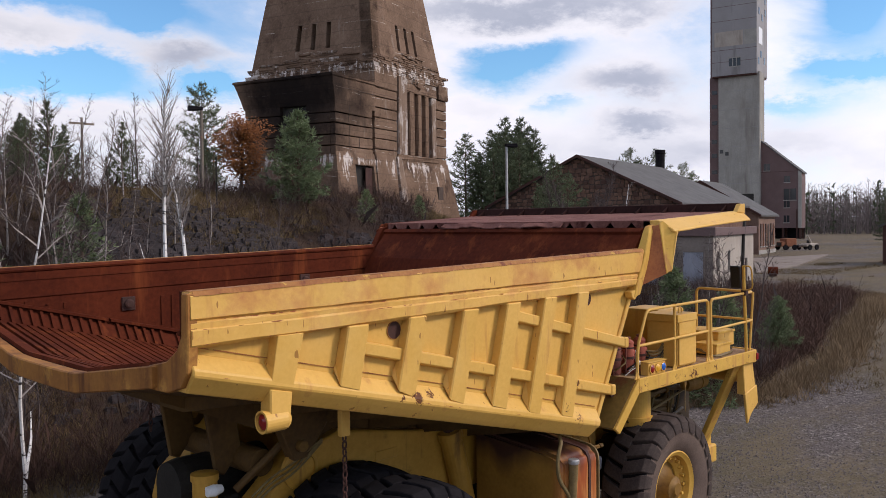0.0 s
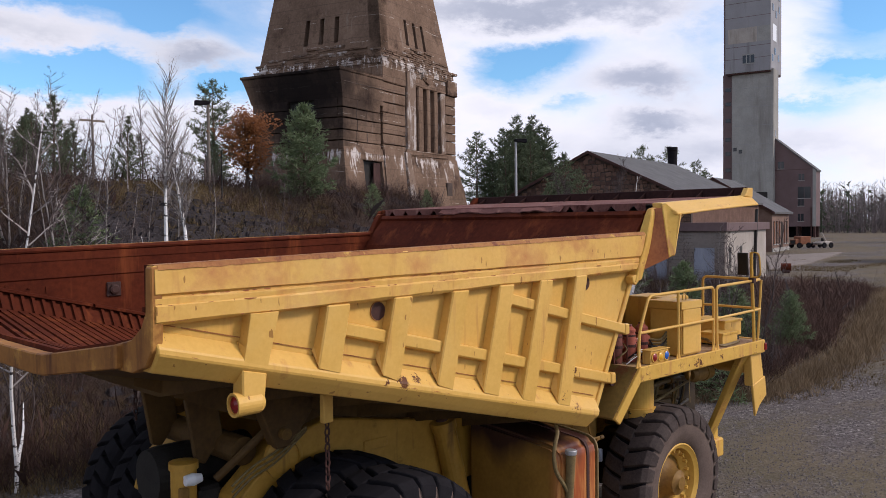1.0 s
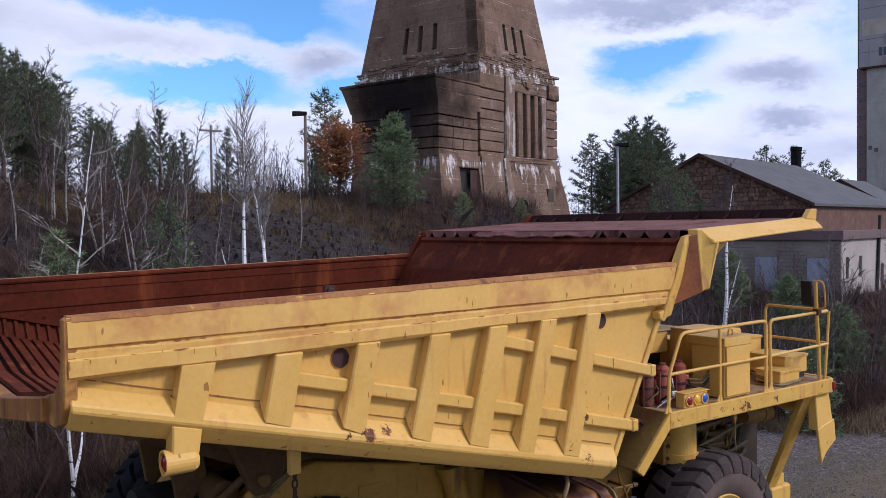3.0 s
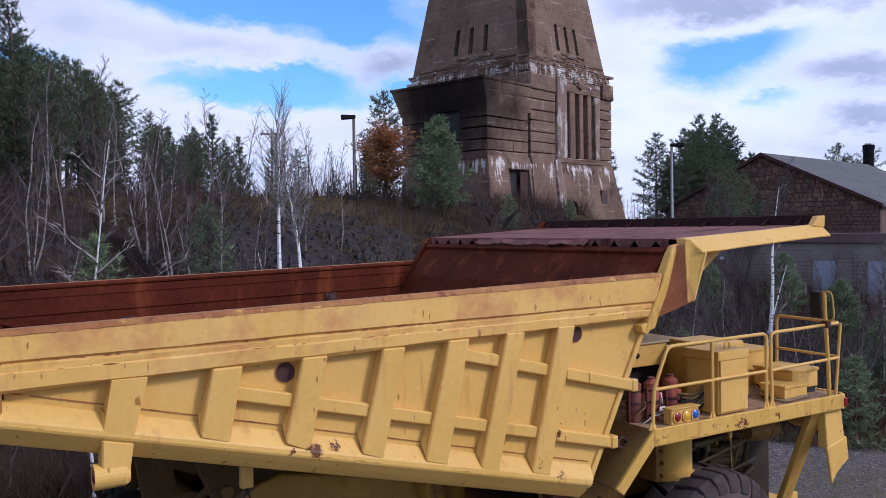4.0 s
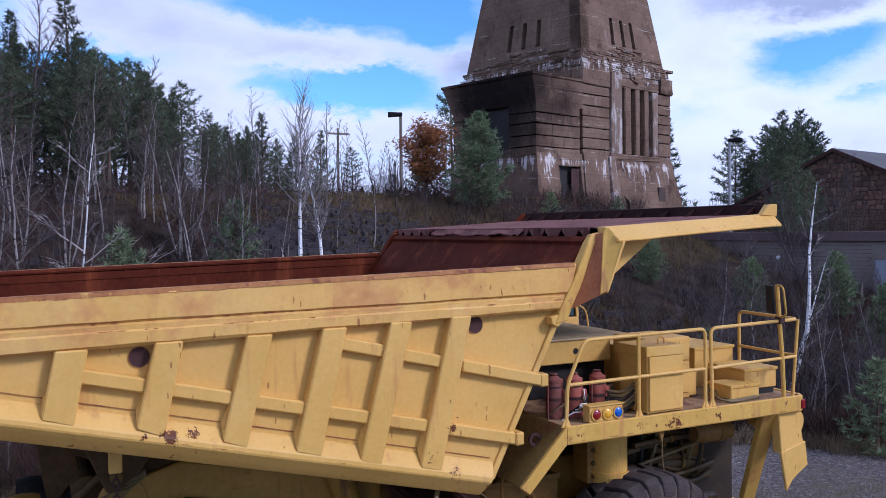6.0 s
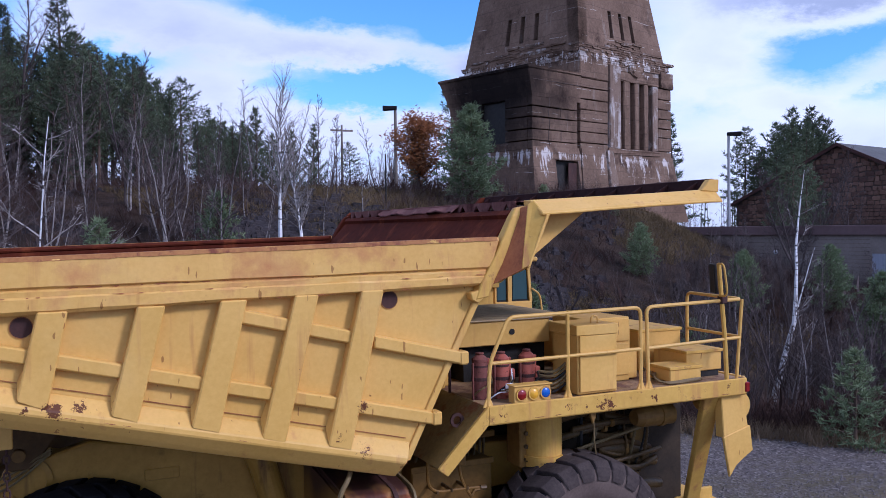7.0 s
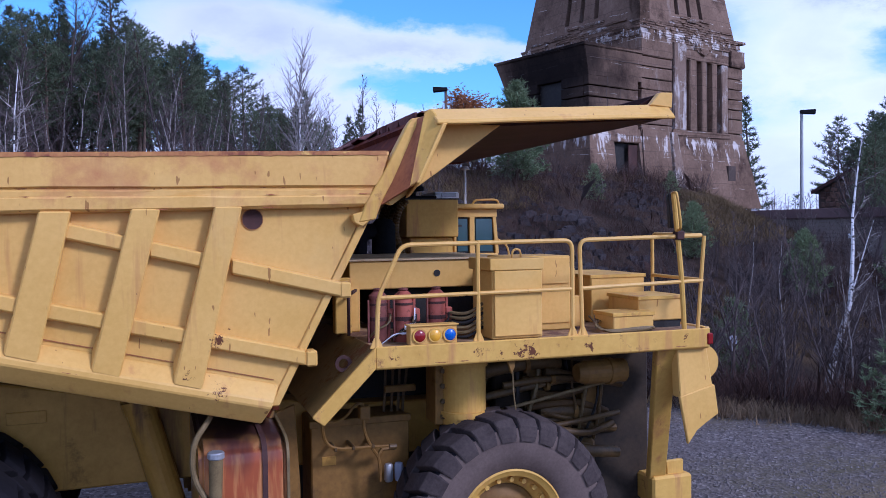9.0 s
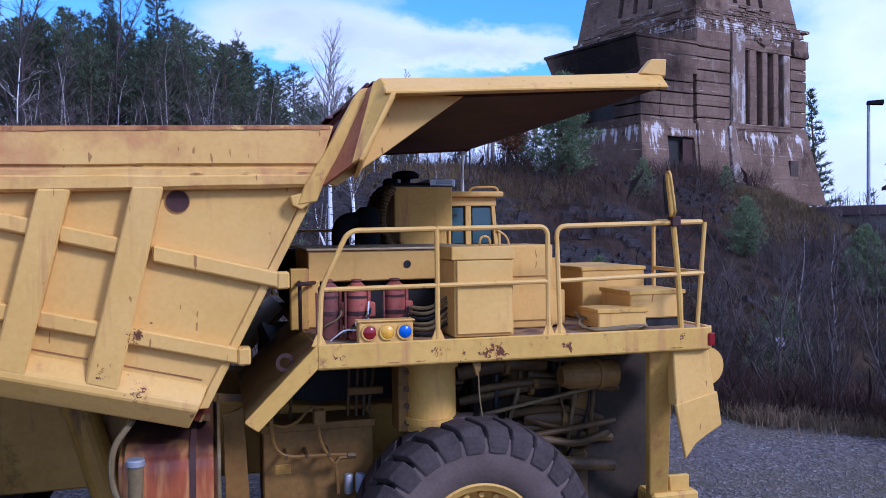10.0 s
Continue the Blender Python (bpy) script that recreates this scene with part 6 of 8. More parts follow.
# slotted bay: pilasters beside three mullions
for u0, u1 in ((3.08, 4.34), (4.78, 5.50), (6.04, 6.54), (7.13, 7.66), (8.19, 8.88)):
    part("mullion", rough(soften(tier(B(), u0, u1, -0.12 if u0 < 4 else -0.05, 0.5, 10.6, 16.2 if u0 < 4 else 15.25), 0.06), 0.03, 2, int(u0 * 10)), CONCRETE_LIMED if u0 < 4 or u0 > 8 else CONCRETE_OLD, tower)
# black sheet for the shade deep between the mullions
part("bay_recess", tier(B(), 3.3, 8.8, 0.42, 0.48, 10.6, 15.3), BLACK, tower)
part("bay_sill", rough(soften(tier(B(), 2.95, 9.0, -0.12, 0.5, 10.2, 10.6), 0.04), 0.03, 2, 2), CONCRETE_OLD, tower)
part("bay_lintel", rough(soften(tier(B(), 4.3, 9.0, -0.04, 0.5, 15.25, 15.9), 0.05), 0.04, 2, 4), CONCRETE_OLD, tower)
part("worn_shield", rough(soften(loft(B(), [[(5.2, -0.02, 16.5), (7.1, -0.02, 16.5), (7.0, -0.02, 15.9), (6.15, -0.02, 15.45), (5.3, -0.02, 15.9)], [(5.5, -0.2, 16.35), (6.8, -0.2, 16.35), (6.7, -0.22, 15.95), (6.15, -0.2, 15.65), (5.6, -0.2, 15.95)]]), 0.06), 0.05, 1, 5), CONCRETE_OLD, tower)
# broken cornice between base and obelisk
slabs = []
for q in range(6):
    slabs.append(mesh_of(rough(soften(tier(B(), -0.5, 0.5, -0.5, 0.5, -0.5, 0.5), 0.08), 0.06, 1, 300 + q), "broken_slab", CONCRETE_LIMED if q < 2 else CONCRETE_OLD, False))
rng = random.Random(19)
for face in ("u", "v"):
    for i in range(11):
        z = 16.30 + 0.155 * i
        q = 0.15
        while q < (9.9 if face == "u" else 10.7):
            wd = rng.uniform(0.35, 1.5)
            # the break reaches higher under the slots than at the corners
            reach = 17.2 + 0.75 * math.exp(-((q - 5.0) / 2.4) ** 2) + rng.uniform(-0.25, 0.25)
            if z < reach and rng.random() < 0.86:
                back = 0.02 + 0.16 * (z - 16.3) * rng.uniform(0.5, 1.1)
                o = part("broken_slab", rng.choice(slabs), None, tower)
                mid, deep = q + wd / 2, 0.55
                o.location = (mid, back + deep / 2 - 0.06, z + 0.08) if face == "u" else (back + deep / 2 - 0.06, mid, z + 0.08)
                o.scale = (wd, deep, rng.uniform(0.12, 0.17)) if face == "u" else (deep, wd, rng.uniform(0.12, 0.17))
            q += wd + 0.02
part("cornice_end", rough(soften(tier(B(), 9.12, 10.73, -0.12, 1.2, 15.22, 16.38), 0.08), 0.05, 1, 33), CONCRETE_OLD, tower)
# plinth with its flare
part("plinth", rough(loft(B(), [[(-0.35, -0.75, 5.5), (11.7, -0.75, 5.5), (11.7, 11.3, 5.5), (-0.35, 11.3, 5.5)], [(0.05, -0.05, 10.45), (10.55, -0.05, 10.25), (10.55, 11.0, 10.4), (0.05, 11.0, 10.4)]]), 0.05, 3, 50), CONCRETE_OLD, tower)
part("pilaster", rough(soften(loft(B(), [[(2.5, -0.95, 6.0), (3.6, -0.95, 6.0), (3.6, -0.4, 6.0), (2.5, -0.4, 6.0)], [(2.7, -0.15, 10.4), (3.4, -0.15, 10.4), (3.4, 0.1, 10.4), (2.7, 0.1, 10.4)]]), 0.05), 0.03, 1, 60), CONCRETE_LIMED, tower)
part("plinth_hatch", tier(B(), 8.2, 9.0, -0.52, -0.2, 7.4, 8.4), MORTAR, tower)
# front block with the doorway, below an overhanging ledge
part("block_core", tier(B(), -4.3, 0.2, 0.3, 7.2, 5.5, 14.75), CONCRETE_OLD, tower)


def soot(n, pos, col):
    """Smoke stain that spreads from the opening below the ledge."""
    d = n.add("ShaderNodeVectorMath", operation="DISTANCE")
    n.join(pos, d.inputs[0])
    d.inputs[1].default_value = tuple(tower_matrix() @ Vector((-4.9, 2.9, 14.1)))
    near = n.math("SUBTRACT", 1.0, n.math("DIVIDE", d.outputs["Value"], 7.0), clamp=True)
    f = n.math("ADD", near, n.math("MULTIPLY", n.math("SUBTRACT", n.noise(n.scaled(pos, 1, 1, 0.6), 0.6, 6.0, 0.65), 0.5), 0.8))
    return n.mix(n.ramp(f, [(0.22, 0.0), (0.48, 0.72), (0.8, 0.95)]), lime_runs(n, pos, col), (0.010, 0.008, 0.008))


CONCRETE_SOOT = surface("smoke_stained_concrete", (0.108, 0.068, 0.046), (0.232, 0.152, 0.106), 0.92, 0.45, 6.0, 0.6, depth=0.05, spots=((0.060, 0.036, 0.026), 0.5, 0.54, 0.68), extra=soot)
levels = (10.1, 10.67, 11.37, 12.12, 12.78, 13.42)
for i, (z0, z1) in enumerate(zip(levels, levels[1:])):
    part("course_block", rough(soften(tier(B(), -4.62, -0.25, 0.0, 0.4, z0 + 0.03, z1 - 0.03), 0.035), 0.014, 1, 70 + i), CONCRETE_SOOT, tower)
    for v0, v1 in (((0.4, 7.4),) if i == 0 else ((0.4, 2.3), (4.4, 7.4))):
        part("course_block", rough(soften(tier(B(), -4.62, -4.2, v0, v1, z0 + 0.03, z1 - 0.03), 0.035), 0.014, 1, 80 + i), CONCRETE_SOOT, tower)
    for u in ((-3.1, -1.9) if i % 2 else (-3.0,)):
        part("joint", box(B(), u - 0.02, u + 0.02, -0.016, 0.1, z0 + 0.03, z1 - 0.03), MORTAR, tower)
# black sheet in place of the unlit room inside
part("side_opening", tier(B(), -4.35, -4.29, 2.3, 4.4, 10.67, 13.4), BLACK, tower, "dark opening in the tower's side")
part("ledge", rough(soften(loft(B(), [[(-4.60, 0.0, 13.34), (0.1, 0.0, 13.34), (0.1, 7.5, 13.34), (-4.60, 7.5, 13.34)], [(-5.00, -0.06, 15.05), (0.1, -0.06, 15.05), (0.1, 8.0, 15.05), (-5.00, 8.0, 15.05)], [(-5.08, -0.14, 15.08), (0.1, -0.14, 15.08), (0.1, 8.1, 15.08), (-5.08, 8.1, 15.08)], [(-5.08, -0.14, 15.24), (0.1, -0.14, 15.24), (0.1, 8.1, 15.24), (-5.08, 8.1, 15.24)]]), 0.03), 0.02, 2, 5), CONCRETE_SOOT, tower)
for z in (14.40,):
    part("ledge_joint", box(B(), -4.58, 0.1, -0.065 if z > 14.2 else -0.04, 0.1, z, z + 0.035), MORTAR, tower)

def battered(u0, u1, z0, z1, l0=None, l1=None):
    """A piece of the block's sloping foot."""
    f = lambda z: -0.6 * (10.4 - z) / 4.9
    return loft(B(), [[(u0 if l0 is None else l0 - 0.52 * (10.4 - z) / 4.9, f(z), z), (u1, f(z), z), (u1, 1.2, z), (u0 if l0 is None else l0 - 0.52 * (10.4 - z) / 4.9, 1.2, z)] for z in (z0, z1)])


part("block_plinth", rough(battered(-4.58, -2.6, 5.5, 10.4, -4.56), 0.03, 3, 7), CONCRETE_OLD, tower)
part("block_plinth", rough(battered(-0.30, -0.1, 5.5, 10.4), 0.02, 1, 8), CONCRETE_OLD, tower)
part("block_plinth", battered(-2.6, -0.30, 9.52, 10.4), CONCRETE_OLD, tower)
part("block_plinth", loft(B(), [[(-4.56 - 0.52 * (10.4 - z) / 4.9, 1.2, z), (-0.3, 1.2, z), (-0.3, 7.3 + 0.3 * (10.4 - z) / 4.9, z), (-4.56 - 0.52 * (10.4 - z) / 4.9, 7.3 + 0.3 * (10.4 - z) / 4.9, z)] for z in (5.5, 10.4)]), CONCRETE_OLD, tower)
# black sheet behind the doorway stands for its unlit inside
part("doorway", box(B(), -2.6, -0.30, 0.25, 0.29, 5.5, 9.52), BLACK, tower, "dark open doorway")
part("door_leaf", soften(box(B(), -1.20, -0.36, -0.02, 0.05, 5.6, 9.4), 0.02), RUST_DARK, tower, "ajar rusty door leaf")
part("door_lintel", rough(soften(tier(B(), -2.95, -0.1, -0.14, 0.3, 9.55, 10.0), 0.03), 0.02, 1, 12), CONCRETE_OLD, tower)

# ---------------------------------------------------------------- industrial yard: its walls lie along one grid
G_A = radians(12.0)


def yard(at):
    return Matrix.Translation(at) @ Matrix.Rotation(G_A, 4, "Z")


PALE_WALL = surface("pale_weathered_render", (0.30, 0.262, 0.225), (0.42, 0.372, 0.322), 0.9, 0.6, 8.0, 0.4, depth=0.02, streaks=((0.23, 0.19, 0.16), 0.8, 0.55, 0.70))
# low block building
low = thing("block_building", "low flat-roofed concrete block building with boarded doors", "building")
low.matrix_basis = yard((35.5, 13.0, 1.3))
H_L = 3.7
bm = B()
slit_wall(bm, 0, 16, 0, 0, H_L, [(0.55, 1.72, 0.2, 2.5), (3.27, 4.48, 0.2, 2.5), (11.5, 14.0, 0.3, 1.6)], 0.25, along="v")
# the side away from the sun gets its shade from a darker colour
part("wall", bm, BLOCK_WALL, low)
bm = B()
slit_wall(bm, 0.25, 9.5, 0, 0, H_L, [(0.85, 1.35, 1.35, 2.5), (3.15, 3.7, 1.35, 2.5), (7.2, 7.9, 0.02, 1.9)], 0.25)
# paler colour puts the sunlight on this side of the building
part("wall", bm, PALE_WALL, low, "pale wall in its sunlit tone")
part("wall", tier(B(), 0.25, 9.5, 15.7, 16, 0, H_L), BLOCK_WALL, low)
part("wall", tier(B(), 9.2, 9.5, 0.25, 15.7, 0, H_L), BLOCK_WALL, low)
part("roof", tier(B(), -0.15, 9.65, -0.15, 16.15, H_L, H_L + 0.12), ROOFING, low)
part("parapet", soften(tier(B(), -0.18, 0.1, -0.18, 16.18, H_L - 0.28, H_L + 0.22), 0.02), CLAD_BROWN, low, "dark fascia board")
part("parapet", soften(tier(B(), 0.1, 9.7, -0.18, 0.1, H_L - 0.28, H_L + 0.2), 0.02), CLAD_BROWN, low)
for y0, y1 in ((0.55, 1.72), (3.27, 4.48)):
    d = part("boarded_door", soften(tier(B(), 0.03, 0.10, y0, y1, 0.2, 2.5), 0.01), PLYWOOD, low, "grey boarded-up door")
    part("door_frame", tier(B(), -0.03, 0.06, y0 - 0.07, y0, 0.15, 2.57), BLOCK_WALL, d)
    part("door_frame", tier(B(), -0.03, 0.06, y1, y1 + 0.07, 0.15, 2.57), BLOCK_WALL, d)
# black sheet makes this opening look unlit
part("dark_opening", tier(B(), 0.2, 0.24, 11.5, 14.0, 0.3, 1.6), BLACK, low)
for x0, x1 in ((0.85, 1.35), (3.15, 3.7)):
    part("window", tier(B(), x0, x1, 0.12, 0.16, 1.35, 2.5), DARK_GLASS, low)
part("side_door", tier(B(), 7.2, 7.9, 0.10, 0.15, 0.02, 1.9), RUST_DARK, low, "dark narrow door")
part("downpipe", cyl(B(), (6.15, -0.10, 0.4), (6.7, -0.10, H_L + 1.0), 0.09), BLACK, low)
part("wall_lamp", lathe(B(), [(0.02, 2.62), (0.09, 2.60), (0.12, 2.50), (0.06, 2.38)], (-0.14, 9.6, 0), 14, "z"), WHITE, low, "small white wall lamp")
for i in range(18):
    z = 0.2 + 0.2 * i
    if z < H_L - 0.4:
        for v0, v1 in ((0.0, 0.48), (1.79, 3.2), (4.55, 11.4)):
            part("block_joint", tier(B(), -0.006, 0.01, v0, v1, z, z + 0.014), MORTAR, low)


def gable_house(at, half, length, eave, ridge, wall_mat, label, roof_over=0.4):
    """A long gabled building: its near gable stands at at, the ridge runs along the yard's grid."""
    h = thing("gabled_workshop", label, "building")
    h.matrix_basis = yard(at)
    slope = (ridge - eave) / half
    bm = loft(B(), [[(x, -half, 0), (x, half, 0), (x, half, eave), (x, 0, ridge), (x, -half, eave)] for x in (0.0, 0.4)])
    part("gable_wall", bm, MORTAR if wall_mat is STONE else wall_mat, h)
    part("gable_wall", loft(B(), [[(x, -half, 0), (x, half, 0), (x, half, eave), (x, 0, ridge), (x, -half, eave)] for x in (length - 0.4, length)]), wall_mat, h)
    for s in (-1, 1):
        part("side_wall", tier(B(), 0.4, length - 0.4, min(s * half, s * (half - 0.4)), max(s * half, s * (half - 0.4)), 0, eave), wall_mat, h)
        e = half + roof_over
        part("roof_slope", loft(B(), [[(x, 0, ridge + 0.05), (x, s * e, ridge + 0.05 - slope * e), (x, s * e, ridge + 0.25 - slope * e), (x, 0, ridge + 0.25)] for x in (-roof_over, length + roof_over)]), ROOFING, h)
        part("bargeboard", loft(B(), [[(x, 0, ridge + 0.0), (x, s * e, ridge + 0.0 - slope * e), (x, s * e, ridge + 0.27 - slope * e), (x, 0, ridge + 0.27)] for x in (-roof_over - 0.08, -roof_over - 0.003)]), RUST_DARK, h)
    return h


shed = gable_house((55.0, 36.3, 1.5), 9.3, 23.0, 5.6, 10.0, STONE, "long stone workshop with a grey gabled roof")
# rubble stones laid in the gable
rng = random.Random(21)
def stone_outline():
    """A rubble stone: an uneven block with broken corners, one wide and one high."""
    pts = []
    for cx, cy in ((-1, -1), (1, -1), (1, 1), (-1, 1)):
        a, b = rng.uniform(0.04, 0.16), rng.uniform(0.06, 0.22)
        p, q = (cx * (0.5 - a), cy * 0.5), (cx * 0.5, cy * (0.5 - b))
        pts += [p, q] if cx * cy < 0 else [q, p]
    return [(y + rng.uniform(-0.03, 0.03), z + rng.uniform(-0.03, 0.03)) for y, z in pts]


stone_mesh = []
for q in range(10):
    bm = B()
    pts = stone_outline()
    loft(bm, [[(0.0, y, z) for y, z in pts], [(-0.05, y * 0.98, z * 0.98) for y, z in pts], [(-0.07, y * 0.84, z * 0.80) for y, z in pts]])
    stone_mesh.append(mesh_of(bm, "stone", STONE, False))
laid = []
z = 2.6
while z < 9.8:
    hgt = rng.uniform(0.20, 0.40)
    y = -9.2
    while y < 9.2:
        wd = rng.uniform(0.22, 0.68)
        top = 10.0 - (abs(y + wd / 2) + wd / 2) * 4.4 / 9.3
        if z + hgt * 0.5 < top and y + wd < 9.2:
            laid.append((y + wd / 2, z + hgt / 2, wd * 0.96, hgt * 0.93))
        y += wd + 0.03
    z += hgt + 0.025
laid.sort(key=lambda q: -(q[1] + 0.12 * q[0]))
vs, fs = [], []
for i, (y, z, wd, hgt) in enumerate(laid):
    if i < 300:
        o = part("stone", rng.choice(stone_mesh), None, shed)
        o.location = (0.0, y, z + rng.uniform(-0.06, 0.06))
        o.rotation_euler.x = rng.uniform(-0.22, 0.22)
        o.scale = (rng.uniform(0.6, 1.3), wd * rng.uniform(0.85, 1.05), hgt * rng.uniform(0.8, 1.2))
    else:
        b = len(vs)
        pts = stone_outline()
        for x, k3 in ((0.0, 1.0), (-0.06, 0.94)):
            vs.extend((x, y + p * wd * k3, z + q * hgt * k3) for p, q in pts)
        fs += [tuple(b + 8 + q for q in range(8))] + [(b + q, b + (q + 1) % 8, b + 8 + (q + 1) % 8, b + 8 + q) for q in range(8)]
lower = bpy.data.meshes.new("lower_stonework")
lower.from_pydata(vs, [], fs)
lower.materials.append(STONE)
tagged(part("lower_stonework", lower, None, shed), "rubble stones low in the gable", kind="stuff")
brick_house = gable_house((83.2, 39.2, 1.6), 6.5, 8.6, 4.6, 8.5, BRICK, "red brick workshop wing with a grey roof")
for i in range(5):
    w2 = part("window", tier(B(), -0.03, 0.02, -5.8 + 2.4 * i, -4.9 + 2.4 * i, 1.0, 3.4), DARK_GLASS, brick_house)
    part("window_sill", tier(B(), -0.12, -0.032, -5.9 + 2.4 * i, -4.8 + 2.4 * i, 0.88, 1.0), CONCRETE_GREY, w2)
for u in (0.7, 2.0, 3.3, 5.9, 7.2):
    w2 = part("window", tier(B(), u, u + 0.62, -6.53, -6.48, 1.0, 3.6), DARK_GLASS, brick_house)
    part("window_sill", tier(B(), u - 0.1, u + 0.72, -6.62, -6.532, 0.88, 1.0), CONCRETE_GREY, w2)
    part("window_frame", tier(B(), u + 0.28, u + 0.34, -6.55, -6.532, 1.0, 3.6), RUST_ORANGE, w2)
part("side_door", tier(B(), 4.5, 5.3, -6.54, -6.48, 0.0, 3.5), DARK_BROWN, brick_house, "tall dark green door")
part("wall_foot", tier(B(), 0.0, 8.6, -6.58, -6.505, 0.0, 0.55), CONCRETE_GREY, brick_house)
st = thing("smoke_stack", "dark round steel smoke stack behind the workshop", "chimney", (91.1, 49.3, 1.6))
part("stack_pipe", lathe(B(), [(0.62, 0.0), (0.60, 12.9), (0.68, 12.95), (0.68, 13.4)], (0, 0, 0), 20, "z"), RUBBER, st)

# ---------------------------------------------------------------- tall headframe
hf = thing("headframe_tower", "tall grey rectangular mine headframe with brown annex", "headframe")
hf.matrix_basis = yard((163.0, 68.5, 1.6))
part("concrete_shaft", tier(B(), 0, 4.4, 0.1, 8.5, 0, 35), CONCRETE_GREY, hf)
for i in range(8):
    part("pour_joint", tier(B(), -0.02, 0.0, 0.12, 8.48, 4.0 + 3.9 * i, 4.07 + 3.9 * i), CLAD_GREY, hf)
part("upper_house", tier(B(), -0.8, 8.8, 0.5, 9.65, 34.6, 54), CLAD_GREY, hf)
part("house_soffit", tier(B(), -0.7, 8.7, 0.6, 9.55, 34.3, 34.6), RUST_DARK, hf)
part("pale_panel", tier(B(), -0.84, -0.805, 3.2, 9.1, 40.7, 43.8), PALE_WALL, hf)
part("dull_panel", tier(B(), -0.83, -0.803, 0.52, 3.1, 40.7, 43.8), CONCRETE_GREY, hf)
part("grey_panel", tier(B(), 1.0, 4.2, 0.46, 0.497, 41.0, 44.4), WHITE, hf, "pale patch panel on the side")
for z in (37.4, 39.9, 46.0, 49.0):
    part("cladding_joint", tier(B(), -0.815, -0.79, 0.5, 9.65, z, z + 0.09), CLAD_BROWN, hf)
fw = part("window", tier(B(), -0.84, -0.79, 3.76, 6.08, 36.4, 38.1), DARK_GLASS, hf)
part("window_frame", tier(B(), -0.88, -0.845, 3.6, 6.24, 36.2, 36.42), CONCRETE_GREY, fw)
part("window_frame", tier(B(), -0.88, -0.845, 3.6, 6.24, 38.08, 38.3), CONCRETE_GREY, fw)
for v in (4.5, 5.25):
    part("window_bar", tier(B(), -0.87, -0.845, v, v + 0.16, 36.4, 38.1), CONCRETE_GREY, fw)
for u, z in ((0.4, 36.6), (2.4, 38.2), (5.6, 37.2), (0.6, 47.0), (3.4, 46.0), (6.2, 47.5), (6.0, 50.0)):
    part("window", tier(B(), u, u + 1.1, 0.45, 0.497, z, z + 1.4), DARK_GLASS, hf)
part("stair_tower", tier(B(), 0.6, 6.0, 8.5, 10.5, 0, 34.6), CLAD_BROWN, hf)
part("stair_tower", tier(B(), 0.6, 6.0, 9.66, 10.35, 34.6, 54), CLAD_BROWN, hf)
for z in (14.0, 17.5, 20.5, 24.5, 28.0, 31.0):
    part("window", tier(B(), 0.54, 0.597, 8.9, 10.0, z, z + 0.8), DARK_GLASS, hf)
for v, z in ((7.5, 18.3), (6.4, 17.8)):
    part("window", tier(B(), -0.03, 0.03, v, v + 0.7, z, z + 0.75), DARK_GLASS, hf)
part("window", tier(B(), 1.2, 2.2, 0.05, 0.097, 21.0, 22.4), DARK_GLASS, hf)
# flat black panel stands for the dark within the hoist opening
ho = part("hoist_opening", tier(B(), -0.03, 0.05, 1.26, 3.7, 7.5, 9.6), BLACK, hf)
part("opening_lintel", tier(B(), -0.10, -0.032, 1.1, 3.85, 9.6, 9.85), CONCRETE_GREY, ho)
part("annex", loft(B(), [[(x, 0.09, 2.35), (x, -7.88, 2.35), (x, -7.88, 13.7), (x, 0.09, 20.4)] for x in (1.5, 5.5)]), CLAD_BROWN, hf)
part("annex_roof", loft(B(), [[(x, 0.09, 20.42), (x, -8.1, 13.55), (x, -8.1, 13.8), (x, 0.09, 20.68)] for x in (1.3, 5.7)]), ROOFING, hf)
part("annex_corner", tier(B(), 1.42, 1.497, -7.88, -7.2, 2.35, 14.2), CONCRETE_GREY, hf, "pale corner panel")
part("cladding_joint", tier(B(), 1.47, 1.497, -7.2, 0.08, 14.0, 14.08), RUST_DARK, hf)
for v0, v1, z0, z1 in ((-1.65, -0.47, 14.35, 15.75), (-5.6, -4.5, 11.8, 13.1), (-6.8, -4.38, 8.16, 10.47), (-5.55, -4.43, 6.6, 7.94), (-5.5, -4.4, 3.5, 4.95)):
    wn = part("window", tier(B(), 1.44, 1.497, v0, v1, z0, z1), DARK_GLASS, hf)
    part("window_sill", tier(B(), 1.34, 1.438, v0 - 0.1, v1 + 0.1, z0 - 0.16, z0), CONCRETE_GREY, wn)
    part("window_bar", tier(B(), 1.41, 1.437, (v0 + v1) / 2 - 0.05, (v0 + v1) / 2 + 0.05, z0, z1), CLAD_BROWN, wn)
part("drain_pipe", cyl(B(), (1.42, -6.95, 0.0), (1.42, -6.95, 6.2), 0.12, n=8), RUST_DARK, hf)
for v in (-0.5, -4.2, -7.5):
    part("annex_leg", tier(B(), 1.6, 2.1, v - 0.2, v + 0.2, 0, 2.35), RUST_DARK, hf)
    part("annex_leg", tier(B(), 4.9, 5.4, v - 0.2, v + 0.2, 0, 2.35), RUST_DARK, hf)
part("undercroft_wall", tier(B(), 5.2, 5.4, -7.8, 0.0, 0, 2.35), RUBBER, hf)

pad = thing("concrete_pad", "worn pale concrete pad flush with the yard", "pavement", kind="structure")
part("pad_slab", slab(B(), [(51.0, 17.6), (61.5, 19.0), (87.0, 26.0), (73.0, 28.2)], 1.5, 1.80), BLOCK_WALL, pad)

yard_shed = thing("yard_shed", "small dark timber shed at the yard's edge", "shed")
